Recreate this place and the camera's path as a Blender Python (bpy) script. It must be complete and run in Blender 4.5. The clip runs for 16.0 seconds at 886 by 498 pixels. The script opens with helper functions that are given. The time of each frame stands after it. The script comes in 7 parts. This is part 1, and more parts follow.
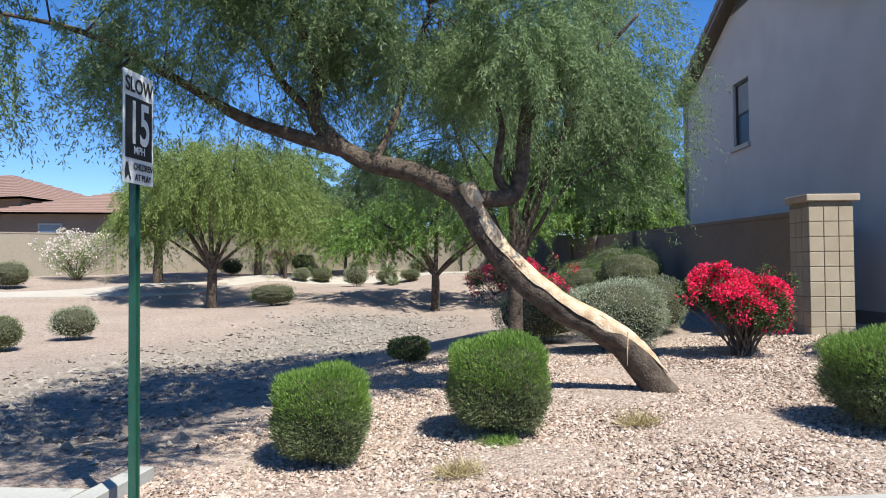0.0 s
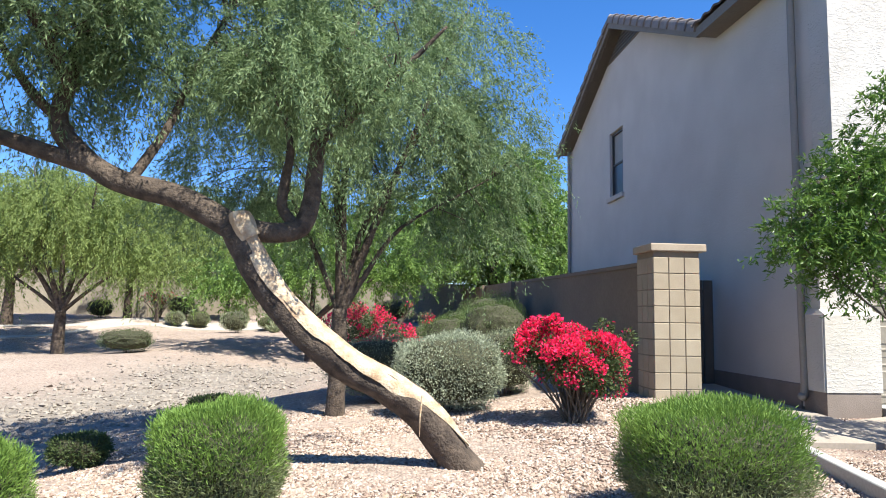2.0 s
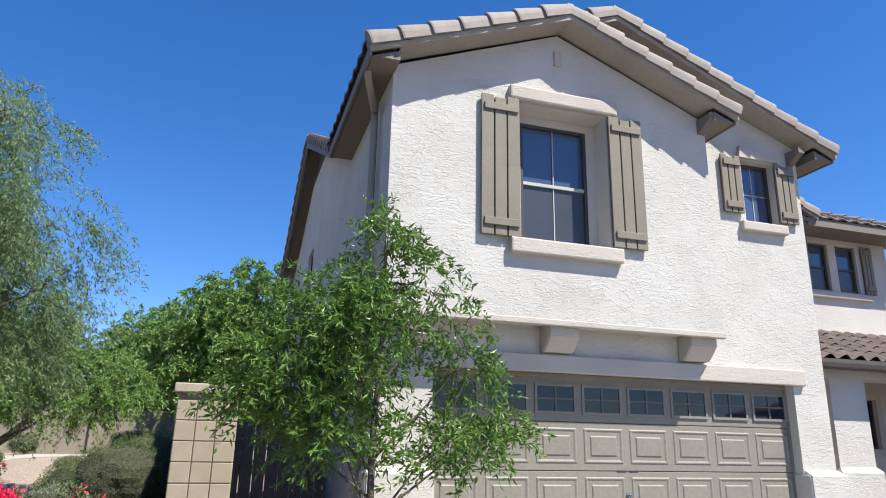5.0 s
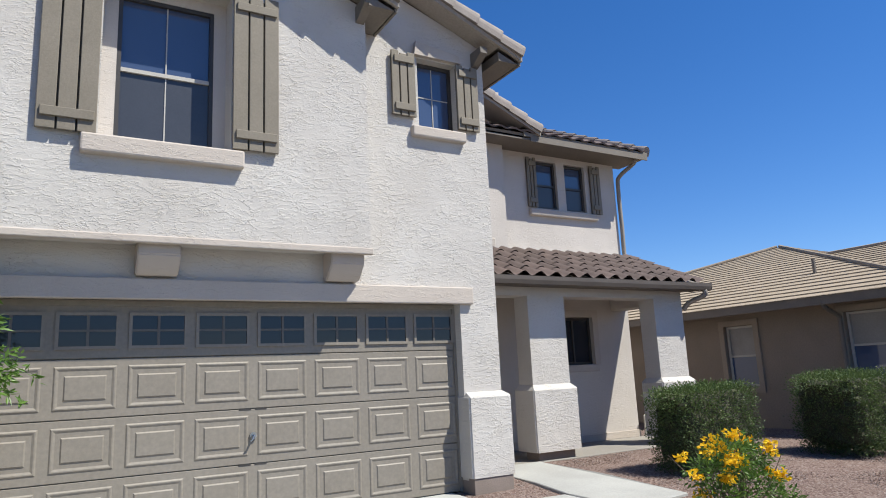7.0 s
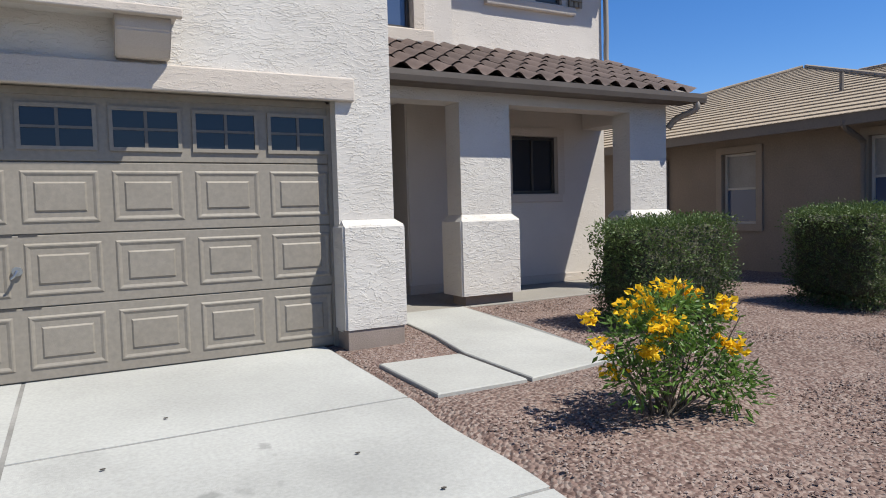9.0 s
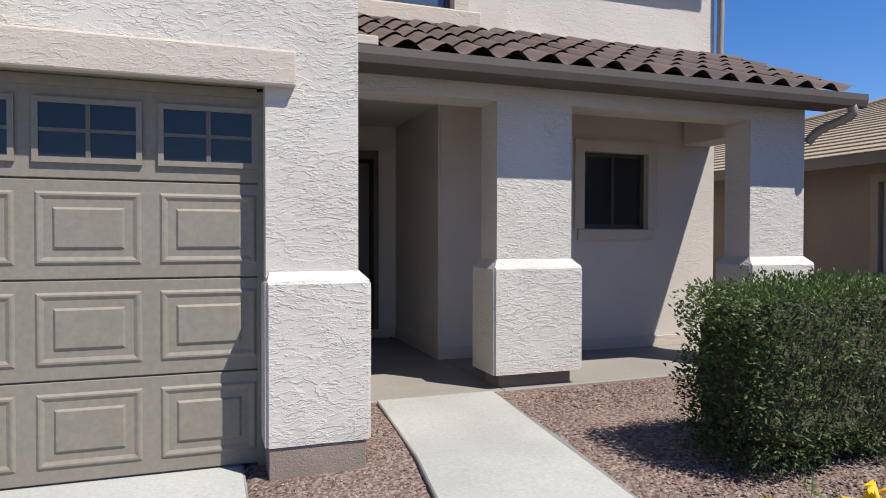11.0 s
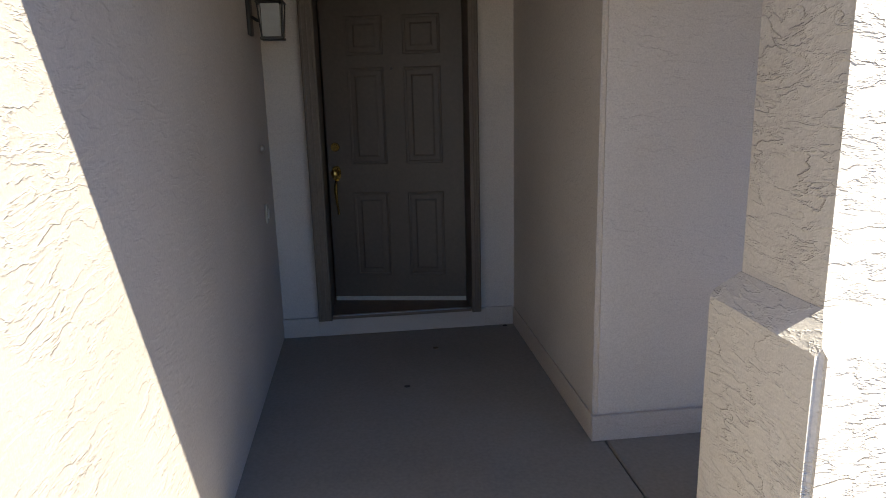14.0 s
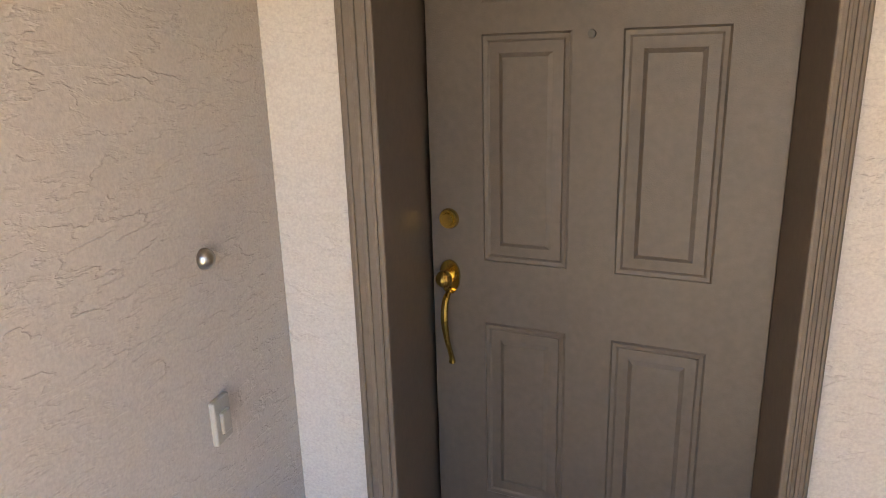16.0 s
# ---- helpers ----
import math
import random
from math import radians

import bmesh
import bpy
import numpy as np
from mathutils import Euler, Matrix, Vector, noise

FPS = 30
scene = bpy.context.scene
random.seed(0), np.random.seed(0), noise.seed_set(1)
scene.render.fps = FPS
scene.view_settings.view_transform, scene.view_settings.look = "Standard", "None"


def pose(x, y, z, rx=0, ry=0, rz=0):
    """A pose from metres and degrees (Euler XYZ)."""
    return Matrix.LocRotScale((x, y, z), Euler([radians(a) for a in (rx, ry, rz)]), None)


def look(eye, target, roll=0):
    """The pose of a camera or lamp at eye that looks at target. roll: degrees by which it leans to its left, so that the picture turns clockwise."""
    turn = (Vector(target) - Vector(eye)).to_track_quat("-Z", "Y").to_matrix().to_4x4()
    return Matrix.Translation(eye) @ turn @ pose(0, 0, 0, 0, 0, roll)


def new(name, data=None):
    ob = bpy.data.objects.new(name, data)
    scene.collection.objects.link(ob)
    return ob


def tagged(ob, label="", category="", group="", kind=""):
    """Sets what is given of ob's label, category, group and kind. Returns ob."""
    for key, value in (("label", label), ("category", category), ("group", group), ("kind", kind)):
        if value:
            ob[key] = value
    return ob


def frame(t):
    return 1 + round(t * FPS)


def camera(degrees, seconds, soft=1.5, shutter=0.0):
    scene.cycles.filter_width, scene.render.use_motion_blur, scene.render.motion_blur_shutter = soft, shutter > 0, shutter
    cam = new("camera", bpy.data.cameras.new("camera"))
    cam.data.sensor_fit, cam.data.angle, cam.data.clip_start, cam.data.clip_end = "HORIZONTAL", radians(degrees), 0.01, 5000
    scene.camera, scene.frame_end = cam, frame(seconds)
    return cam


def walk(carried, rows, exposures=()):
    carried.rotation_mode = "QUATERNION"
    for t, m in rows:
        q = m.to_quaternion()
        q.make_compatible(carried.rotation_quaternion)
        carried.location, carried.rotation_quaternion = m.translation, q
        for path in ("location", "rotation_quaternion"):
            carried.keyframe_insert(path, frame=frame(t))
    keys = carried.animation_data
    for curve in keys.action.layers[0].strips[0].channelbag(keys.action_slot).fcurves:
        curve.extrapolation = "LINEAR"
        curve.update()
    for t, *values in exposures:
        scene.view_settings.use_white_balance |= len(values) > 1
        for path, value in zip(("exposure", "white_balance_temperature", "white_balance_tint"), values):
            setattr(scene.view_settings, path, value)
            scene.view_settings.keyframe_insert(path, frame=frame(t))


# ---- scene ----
cam = camera(66.5, 16.0, soft=1.0)
PATH = [
    (0, (-0.309, -0.195, 1.399), (-0.352, 1.804, 1.449), -0.5),
    (0.5, (-0.114, 0.012, 1.387), (-0.028, 2.009, 1.453), 0.2),
    (1, (0.144, 0.339, 1.383), (0.241, 2.334, 1.472), 0.3),
    (1.5, (0.613, 0.61, 1.41), (0.747, 2.603, 1.527), 0.6),
    (2, (1.069, 0.923, 1.399), (1.247, 2.906, 1.593), 0.9),
    (2.5, (1.635, 1.187, 1.417), (1.976, 3.149, 1.592), 1.1),
    (2.8, (1.955, 1.324, 1.454), (2.421, 3.259, 1.646), 1.3),
    (3, (2.19, 1.396, 1.451), (2.707, 3.315, 1.676), 1.6),
    (3.2, (2.401, 1.479, 1.469), (2.924, 3.392, 1.729), 1.9),
    (5.3, (5.201, 1.446, 1.778), (5.803, 3.255, 2.379), 0.8),
    (5.5, (5.476, 1.486, 1.753), (6.107, 3.28, 2.374), 0.4),
    (6, (6.145, 1.501, 1.744), (6.915, 3.258, 2.308), -1.2),
    (6.5, (6.864, 1.565, 1.735), (7.727, 3.298, 2.238), -2.5),
    (7, (7.56, 1.614, 1.725), (8.552, 3.31, 2.097), -2.7),
    (7.5, (8.23, 1.81, 1.7), (9.25, 3.522, 1.867), -1.6),
    (7.7, (8.481, 1.918, 1.674), (9.548, 3.608, 1.757), -0.8),
    (8, (8.832, 2.117, 1.624), (9.951, 3.772, 1.532), -0.1),
    (8.5, (9.342, 2.429, 1.584), (10.523, 4.036, 1.439), -0.5),
    (9, (9.773, 2.871, 1.575), (10.724, 4.627, 1.469), -1.6),
    (9.5, (10.256, 3.243, 1.583), (11.049, 5.079, 1.618), -2.1),
    (9.7, (10.466, 3.388, 1.597), (11.165, 5.261, 1.651), -1.9),
    (12, (11.911, 5.869, 1.85), (12.586, 7.749, 1.743), 0.8),
    (12.5, (12.098, 6.533, 1.898), (12.787, 8.405, 1.752), -0.5),
    (13, (12.434, 7.173, 1.939), (13.165, 9.013, 1.66), -1.3),
    (13.5, (12.725, 7.848, 1.999), (13.191, 9.758, 1.634), -2.8),
    (14, (12.803, 8.505, 2.049), (13.023, 10.44, 1.597), -1.5),
    (14.5, (12.842, 9.265, 2.151), (12.817, 11.209, 1.682), -1.4),
    (15, (12.935, 9.956, 2.182), (12.819, 11.896, 1.709), -1.6),
    (15.5, (13.064, 10.677, 2.157), (12.784, 12.592, 1.651), -2.1),
    (16, (13.06, 11.325, 2.167), (12.603, 13.193, 1.617), -1.7),
]
walk(cam, [(t, look(eye, target, roll)) for t, eye, target, roll in PATH],
     [(0, 0.9, 6500, 4), (2, 1.33, 6620, 4), (3, 1.75, 6720, 4), (5.3, 0.87, 6500, 5), (6.5, 0.66, 6500, 5), (7.5, 0.58, 6500, 5), (9.7, 0.53, 6500, 6), (12.0, 0.53, 6700, 8), (13.0, 0.66, 6900, 7), (13.5, 1.2, 7050, 3), (14.0, 1.79, 7250, 4), (14.5, 2.69, 8600, 7), (15.0, 3.55, 9000, 8), (15.5, 4.13, 9600, 9), (16.0, 4.47, 10200, 10)])

# ---- world and sun ----
SUN = Vector((0.865, -1.0, 2.05)).normalized()
world = bpy.data.worlds.new("world")
scene.world = world
world.use_nodes = True
wn = world.node_tree.nodes
wl = world.node_tree.links
sky = wn.new("ShaderNodeTexSky")
sky.sky_type = "NISHITA"
sky.sun_disc = False
sky.sun_elevation = math.asin(SUN.z)
sky.sun_rotation = math.atan2(SUN.x, SUN.y)
sky.air_density = 1.0
sky.dust_density = 0.0
sky.altitude = 600
sky.ozone_density = 3.0
wn["Background"].inputs["Strength"].default_value = 0.08
deep = wn.new("ShaderNodeHueSaturation")
deep.inputs["Saturation"].default_value = 1.28
wl.new(sky.outputs[0], deep.inputs["Color"])
tone = wn.new("ShaderNodeVectorMath")
tone.operation = "MULTIPLY"
tone.inputs[1].default_value = (0.97, 0.975, 1.22)
wl.new(deep.outputs[0], tone.inputs[0])
wl.new(tone.outputs[0], wn["Background"].inputs["Color"])
sun_data = bpy.data.lights.new("sun", "SUN")
sun_data.energy = 5.0
sun_data.angle = radians(0.5)
sun_data.color = (1.0, 0.955, 0.89)
sun_lamp = new("sun", sun_data)
sun_lamp.matrix_world = look(SUN * 60, (0, 0, 0))


# ---- materials ----
def rgb(c):
    return (*[v * 0.8 for v in c], 1.0)


def mat(name, c1, c2=None, scale=6.0, rough=0.8, bump=0.0, bump_scale=60.0, metal=0.0, fine=None, spec=0.5, per_piece=0.0):
    """Base colour mixed by two noises at world scale, with relief; per_piece varies brightness by object."""
    m = bpy.data.materials.new(name)
    m.use_nodes = True
    n, l = m.node_tree.nodes, m.node_tree.links
    b = n["Principled BSDF"]
    b.inputs["Roughness"].default_value = rough
    b.inputs["Metallic"].default_value = metal
    b.inputs["Specular IOR Level"].default_value = spec
    geo = n.new("ShaderNodeNewGeometry")
    c2 = c2 or tuple(v * 0.85 for v in c1)
    big = n.new("ShaderNodeTexNoise")
    big.inputs["Scale"].default_value = scale
    big.inputs["Detail"].default_value = 6
    l.new(geo.outputs["Position"], big.inputs["Vector"])
    ramp = n.new("ShaderNodeValToRGB")
    ramp.color_ramp.elements[0].position, ramp.color_ramp.elements[1].position = 0.3, 0.7
    ramp.color_ramp.elements[0].color, ramp.color_ramp.elements[1].color = rgb(c1), rgb(c2)
    l.new(big.outputs["Fac"], ramp.inputs["Fac"])
    col = ramp.outputs["Color"]
    fn = n.new("ShaderNodeTexNoise")
    fn.inputs["Scale"].default_value = fine or scale * 18
    fn.inputs["Detail"].default_value = 4
    l.new(geo.outputs["Position"], fn.inputs["Vector"])
    mr = n.new("ShaderNodeMapRange")
    mr.inputs["To Min"].default_value, mr.inputs["To Max"].default_value = 0.78, 1.22
    l.new(fn.outputs["Fac"], mr.inputs["Value"])
    mul = n.new("ShaderNodeVectorMath")
    mul.operation = "SCALE"
    l.new(col, mul.inputs[0])
    l.new(mr.outputs[0], mul.inputs["Scale"])
    col = mul.outputs[0]
    if per_piece:
        info = n.new("ShaderNodeObjectInfo")
        mr2 = n.new("ShaderNodeMapRange")
        mr2.inputs["To Min"].default_value, mr2.inputs["To Max"].default_value = 1 - per_piece, 1 + per_piece
        l.new(info.outputs["Random"], mr2.inputs["Value"])
        mul2 = n.new("ShaderNodeVectorMath")
        mul2.operation = "SCALE"
        l.new(col, mul2.inputs[0])
        l.new(mr2.outputs[0], mul2.inputs["Scale"])
        col = mul2.outputs[0]
    l.new(col, b.inputs["Base Color"])
    if bump:
        bn = n.new("ShaderNodeTexNoise")
        bn.inputs["Scale"].default_value = bump_scale
        bn.inputs["Detail"].default_value = 5
        l.new(geo.outputs["Position"], bn.inputs["Vector"])
        bp = n.new("ShaderNodeBump")
        bp.inputs["Strength"].default_value = 1.0
        bp.inputs["Distance"].default_value = bump
        l.new(bn.outputs["Fac"], bp.inputs["Height"])
        l.new(bp.outputs[0], b.inputs["Normal"])
    return m


def stucco_mat(name, c1, c2, depth):
    """Hand-trowelled stucco: flat plateaus torn by slanting ridges, with sand grain."""
    m = mat(name, c1, c2, scale=1.3, rough=0.92, fine=140, spec=0.25)
    n, l = m.node_tree.nodes, m.node_tree.links
    geo = n.new("ShaderNodeNewGeometry")
    # strokes swing with a slow warp, so no two stretches run alike
    warp = n.new("ShaderNodeTexNoise")
    warp.inputs["Scale"].default_value, warp.inputs["Detail"].default_value = 1.7, 2
    l.new(geo.outputs["Position"], warp.inputs["Vector"])
    bent = n.new("ShaderNodeVectorMath")
    bent.operation = "MULTIPLY_ADD"
    bent.inputs[1].default_value = (0.16, 0.16, 0.16)
    l.new(warp.outputs["Color"], bent.inputs[0])
    l.new(geo.outputs["Position"], bent.inputs[2])
    layers = []
    for turn, sc in ((0.16, 18), (-0.3, 15)):
        mp = n.new("ShaderNodeMapping")
        mp.inputs["Rotation"].default_value = (turn, turn, turn * 0.5)
        mp.inputs["Scale"].default_value = (0.5, 0.5, 1.35)
        l.new(bent.outputs[0], mp.inputs["Vector"])
        a = n.new("ShaderNodeTexNoise")
        a.inputs["Scale"].default_value, a.inputs["Detail"].default_value, a.inputs["Distortion"].default_value = sc, 4.0, 0.2
        a.inputs["Roughness"].default_value = 0.58
        l.new(mp.outputs[0], a.inputs["Vector"])
        r = n.new("ShaderNodeValToRGB")
        el = r.color_ramp.elements
        el[0].position, el[0].color = 0.38, (0.25, 0.25, 0.25, 1)
        el[1].position, el[1].color = 0.66, (0.55, 0.55, 0.55, 1)
        for at, height in ((0.455, 0.3), (0.485, 0.62), (0.505, 1.0), (0.54, 0.78)):
            el.new(at).color = (height, height, height, 1)
        l.new(a.outputs["Fac"], r.inputs["Fac"])
        layers.append(r)
    patch = n.new("ShaderNodeTexNoise")
    patch.inputs["Scale"].default_value = 7.0
    l.new(geo.outputs["Position"], patch.inputs["Vector"])
    pr = n.new("ShaderNodeMapRange")
    pr.inputs["From Min"].default_value, pr.inputs["From Max"].default_value = 0.42, 0.58
    l.new(patch.outputs["Fac"], pr.inputs["Value"])
    r = n.new("ShaderNodeMix")
    r.data_type = "RGBA"
    l.new(pr.outputs[0], r.inputs["Factor"])
    l.new(layers[0].outputs["Color"], r.inputs[6])
    l.new(layers[1].outputs["Color"], r.inputs[7])
    g = n.new("ShaderNodeTexNoise")
    g.inputs["Scale"].default_value, g.inputs["Detail"].default_value = 190, 2
    l.new(geo.outputs["Position"], g.inputs["Vector"])
    ad = n.new("ShaderNodeMath")
    ad.operation = "MULTIPLY_ADD"
    ad.inputs[1].default_value = 0.14
    l.new(g.outputs["Fac"], ad.inputs[0])
    worn = n.new("ShaderNodeTexNoise")
    worn.inputs["Scale"].default_value, worn.inputs["Detail"].default_value = 3.3, 3
    l.new(geo.outputs["Position"], worn.inputs["Vector"])
    wr = n.new("ShaderNodeMapRange")
    wr.inputs["From Min"].default_value, wr.inputs["From Max"].default_value = 0.36, 0.6
    wr.inputs["To Min"].default_value, wr.inputs["To Max"].default_value = 0.3, 1.1
    l.new(worn.outputs["Fac"], wr.inputs["Value"])
    amount = n.new("ShaderNodeMath")
    amount.operation = "MULTIPLY"
    l.new(r.outputs[2], amount.inputs[0])
    l.new(wr.outputs[0], amount.inputs[1])
    l.new(amount.outputs[0], ad.inputs[2])
    bp = n.new("ShaderNodeBump")
    bp.inputs["Strength"].default_value, bp.inputs["Distance"].default_value = 1.0, depth
    l.new(ad.outputs[0], bp.inputs["Height"])
    l.new(bp.outputs[0], n["Principled BSDF"].inputs["Normal"])
    return m


def glass_mat(name, tint, gloss=0.9):
    m = bpy.data.materials.new(name)
    m.use_nodes = True
    b = m.node_tree.nodes["Principled BSDF"]
    b.inputs["Base Color"].default_value = rgb(tint)
    b.inputs["Roughness"].default_value = 0.03
    b.inputs["Specular IOR Level"].default_value = gloss
    return m


def leaf_mat(name, c1, c2, translucent=0.35, rough=0.55):
    m = bpy.data.materials.new(name)
    m.use_nodes = True
    n, l = m.node_tree.nodes, m.node_tree.links
    b = n["Principled BSDF"]
    b.inputs["Roughness"].default_value = rough
    b.inputs["Specular IOR Level"].default_value = 0.3
    geo = n.new("ShaderNodeNewGeometry")
    ramp = n.new("ShaderNodeValToRGB")
    ramp.color_ramp.elements[0].color, ramp.color_ramp.elements[1].color = (*c1, 1.0), (*c2, 1.0)
    l.new(geo.outputs["Random Per Island"], ramp.inputs["Fac"])
    l.new(ramp.outputs["Color"], b.inputs["Base Color"])
    tr = n.new("ShaderNodeBsdfTranslucent")
    l.new(ramp.outputs["Color"], tr.inputs["Color"])
    mx = n.new("ShaderNodeMixShader")
    mx.inputs["Fac"].default_value = translucent
    l.new(b.outputs[0], mx.inputs[1])
    l.new(tr.outputs[0], mx.inputs[2])
    l.new(mx.outputs[0], n["Material Output"].inputs["Surface"])
    return m


STUCCO = stucco_mat("stucco", (0.675, 0.634, 0.586), (0.60, 0.556, 0.508), 0.0065)
STUCCO_FINE = stucco_mat("stucco_fine", (0.68, 0.62, 0.565), (0.60, 0.545, 0.495), 0.0022)
STUCCO_TRIM = stucco_mat("stucco_trim", (0.62, 0.545, 0.475), (0.55, 0.48, 0.42), 0.003)
FOUNDATION = mat("foundation_paint", (0.299, 0.241, 0.207), (0.249, 0.199, 0.166), 4, 0.9, 0.004, 90)
TAN_PAINT = mat("taupe_paint", (0.278, 0.245, 0.203), (0.253, 0.22, 0.178), 1.5, 0.6, 0.0008, 120)
SHUTTER_PAINT = mat("shutter_paint", (0.249, 0.212, 0.162), (0.216, 0.183, 0.137), 3, 0.7, 0.0015, 160)
FASCIA = mat("fascia_paint", (0.225, 0.192, 0.158), (0.19, 0.162, 0.132), 2, 0.7, 0.001, 150)
DOOR_PAINT = mat("door_paint", (0.102, 0.081, 0.065), (0.09, 0.071, 0.057), 2.5, 0.5, 0.0008, 260)
CASING_PAINT = mat("casing_paint", (0.155, 0.12, 0.093), (0.138, 0.107, 0.082), 2.5, 0.55, 0.0006, 240)
CONCRETE = mat("concrete", (0.457, 0.448, 0.419), (0.373, 0.365, 0.34), 1.3, 0.85, 0.0015, 220, fine=45)


def smudged(m, spots):
    """Soft dark smudges where oil has soaked in: (x, y, radius) each, broken up by noise."""
    n, l = m.node_tree.nodes, m.node_tree.links
    b = n["Principled BSDF"]
    geo = n.new("ShaderNodeNewGeometry")
    wob = n.new("ShaderNodeTexNoise")
    wob.inputs["Scale"].default_value, wob.inputs["Detail"].default_value = 5.0, 3
    l.new(geo.outputs["Position"], wob.inputs["Vector"])
    shift = n.new("ShaderNodeVectorMath")
    shift.operation = "MULTIPLY_ADD"
    shift.inputs[1].default_value = (0.5, 0.5, 0)
    l.new(wob.outputs["Color"], shift.inputs[0])
    l.new(geo.outputs["Position"], shift.inputs[2])
    total = None
    for x, y, rad, depth in spots:
        dist = n.new("ShaderNodeVectorMath")
        dist.operation = "DISTANCE"
        flat = n.new("ShaderNodeVectorMath")
        flat.operation = "MULTIPLY"
        flat.inputs[1].default_value = (1, 1, 0)
        l.new(shift.outputs[0], flat.inputs[0])
        dist.inputs[1].default_value = (x + 0.25, y + 0.25, 0)
        l.new(flat.outputs[0], dist.inputs[0])
        mr = n.new("ShaderNodeMapRange")
        mr.interpolation_type = "SMOOTHSTEP"
        mr.inputs["From Min"].default_value, mr.inputs["From Max"].default_value = rad * 0.35, rad
        mr.inputs["To Min"].default_value, mr.inputs["To Max"].default_value = 1 - depth, 1.0
        l.new(dist.outputs["Value"], mr.inputs["Value"])
        if total is None:
            total = mr.outputs[0]
        else:
            mu = n.new("ShaderNodeMath")
            mu.operation = "MULTIPLY"
            l.new(total, mu.inputs[0])
            l.new(mr.outputs[0], mu.inputs[1])
            total = mu.outputs[0]
    old = b.inputs["Base Color"].links[0].from_socket
    sc = n.new("ShaderNodeVectorMath")
    sc.operation = "SCALE"
    l.new(old, sc.inputs[0])
    l.new(total, sc.inputs["Scale"])
    l.new(sc.outputs[0], b.inputs["Base Color"])
    return m


DRIVE_CONCRETE = smudged(mat("drive_concrete", (0.47, 0.465, 0.44), (0.37, 0.365, 0.345), 0.9, 0.85, 0.0015, 220, fine=45), [(10.18, 6.02, 0.13, 0.3), (10.32, 5.72, 0.14, 0.28), (10.05, 5.82, 0.09, 0.3), (10.62, 6.5, 0.08, 0.3), (10.45, 6.05, 0.10, 0.18), (9.75, 6.75, 0.3, 0.1), (9.2, 5.9, 0.5, 0.14), (11.1, 5.9, 0.5, 0.1)])
PORCH_CONCRETE = mat("porch_concrete", (0.325, 0.297, 0.262), (0.262, 0.238, 0.208), 1.1, 0.8, 0.0012, 200, fine=60)
BLOCK = mat("painted_block", (0.432, 0.357, 0.261), (0.382, 0.311, 0.224), 5, 0.9, 0.003, 120, per_piece=0.06)
MORTAR = mat("block_joint", (0.299, 0.241, 0.174), (0.249, 0.199, 0.141), 8, 0.95, 0.003, 150)
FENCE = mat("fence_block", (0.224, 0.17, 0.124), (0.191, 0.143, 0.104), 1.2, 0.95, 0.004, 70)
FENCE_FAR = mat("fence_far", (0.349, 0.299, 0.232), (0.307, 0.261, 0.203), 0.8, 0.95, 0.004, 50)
CAP = mat("cap_stone", (0.465, 0.382, 0.29), (0.415, 0.332, 0.249), 4, 0.9, 0.003, 100)
TILE = mat("roof_tile", (0.158, 0.112, 0.0979), (0.116, 0.083, 0.073), 5, 0.75, 0.003, 80, per_piece=0.18)
TILE_RAKE = mat("rake_tile", (0.30, 0.255, 0.228), (0.215, 0.175, 0.155), 5, 0.7, 0.003, 80, per_piece=0.12)
TILE_TAN = mat("roof_tile_tan", (0.46, 0.375, 0.285), (0.38, 0.31, 0.23), 3, 0.95, 0.002, 60, spec=0.1)
TILE_RED = mat("roof_tile_red", (0.349, 0.224, 0.183), (0.299, 0.195, 0.158), 2, 0.8, 0.003, 60)
NEIGHBOUR = mat("neighbour_stucco", (0.299, 0.241, 0.187), (0.266, 0.216, 0.166), 2, 0.95, 0.003, 60)
WHITE_FRAME = mat("vinyl_frame", (0.548, 0.515, 0.465), (0.515, 0.481, 0.432), 4, 0.5)
DARK_FRAME = mat("bronze_frame", (0.0581, 0.0498, 0.0456), (0.0456, 0.0415, 0.0373), 4, 0.45)
# blue base puts the sky's reflection into the pane colour
GLASS = glass_mat("window_glass", (0.07, 0.10, 0.18))
GARAGE_GLASS = glass_mat("garage_glass", (0.018, 0.022, 0.032), 0.42)
BLIND = mat("window_blind", (0.349, 0.332, 0.307), (0.299, 0.282, 0.257), 3, 0.6)
BRASS = mat("brass", (0.78, 0.55, 0.18), (0.66, 0.45, 0.13), 30, 0.22, metal=1.0)
CHROME = mat("steel", (0.62, 0.61, 0.58), (0.5, 0.49, 0.47), 30, 0.3, metal=1.0)
BLACK_METAL = mat("black_metal", (0.0291, 0.0249, 0.0224), (0.0208, 0.0183, 0.0166), 12, 0.45, 0.0008, 150)
FROST = mat("frosted_glass", (0.457, 0.457, 0.432), (0.398, 0.398, 0.373), 20, 0.25)
GUTTER = mat("gutter_paint", (0.124, 0.101, 0.083), (0.104, 0.083, 0.0681), 3, 0.55)
PLASTIC = mat("ivory_plastic", (0.481, 0.457, 0.407), (0.432, 0.407, 0.357), 20, 0.45)
ROOM = mat("room_paint", (0.249, 0.257, 0.207), (0.224, 0.232, 0.191), 2, 0.8)
SIGN_WHITE = mat("sign_white", (0.80, 0.80, 0.78), (0.76, 0.76, 0.74), 5, 0.4)
SIGN_BLACK = mat("sign_black", (0.02, 0.02, 0.02), (0.03, 0.03, 0.03), 5, 0.45)
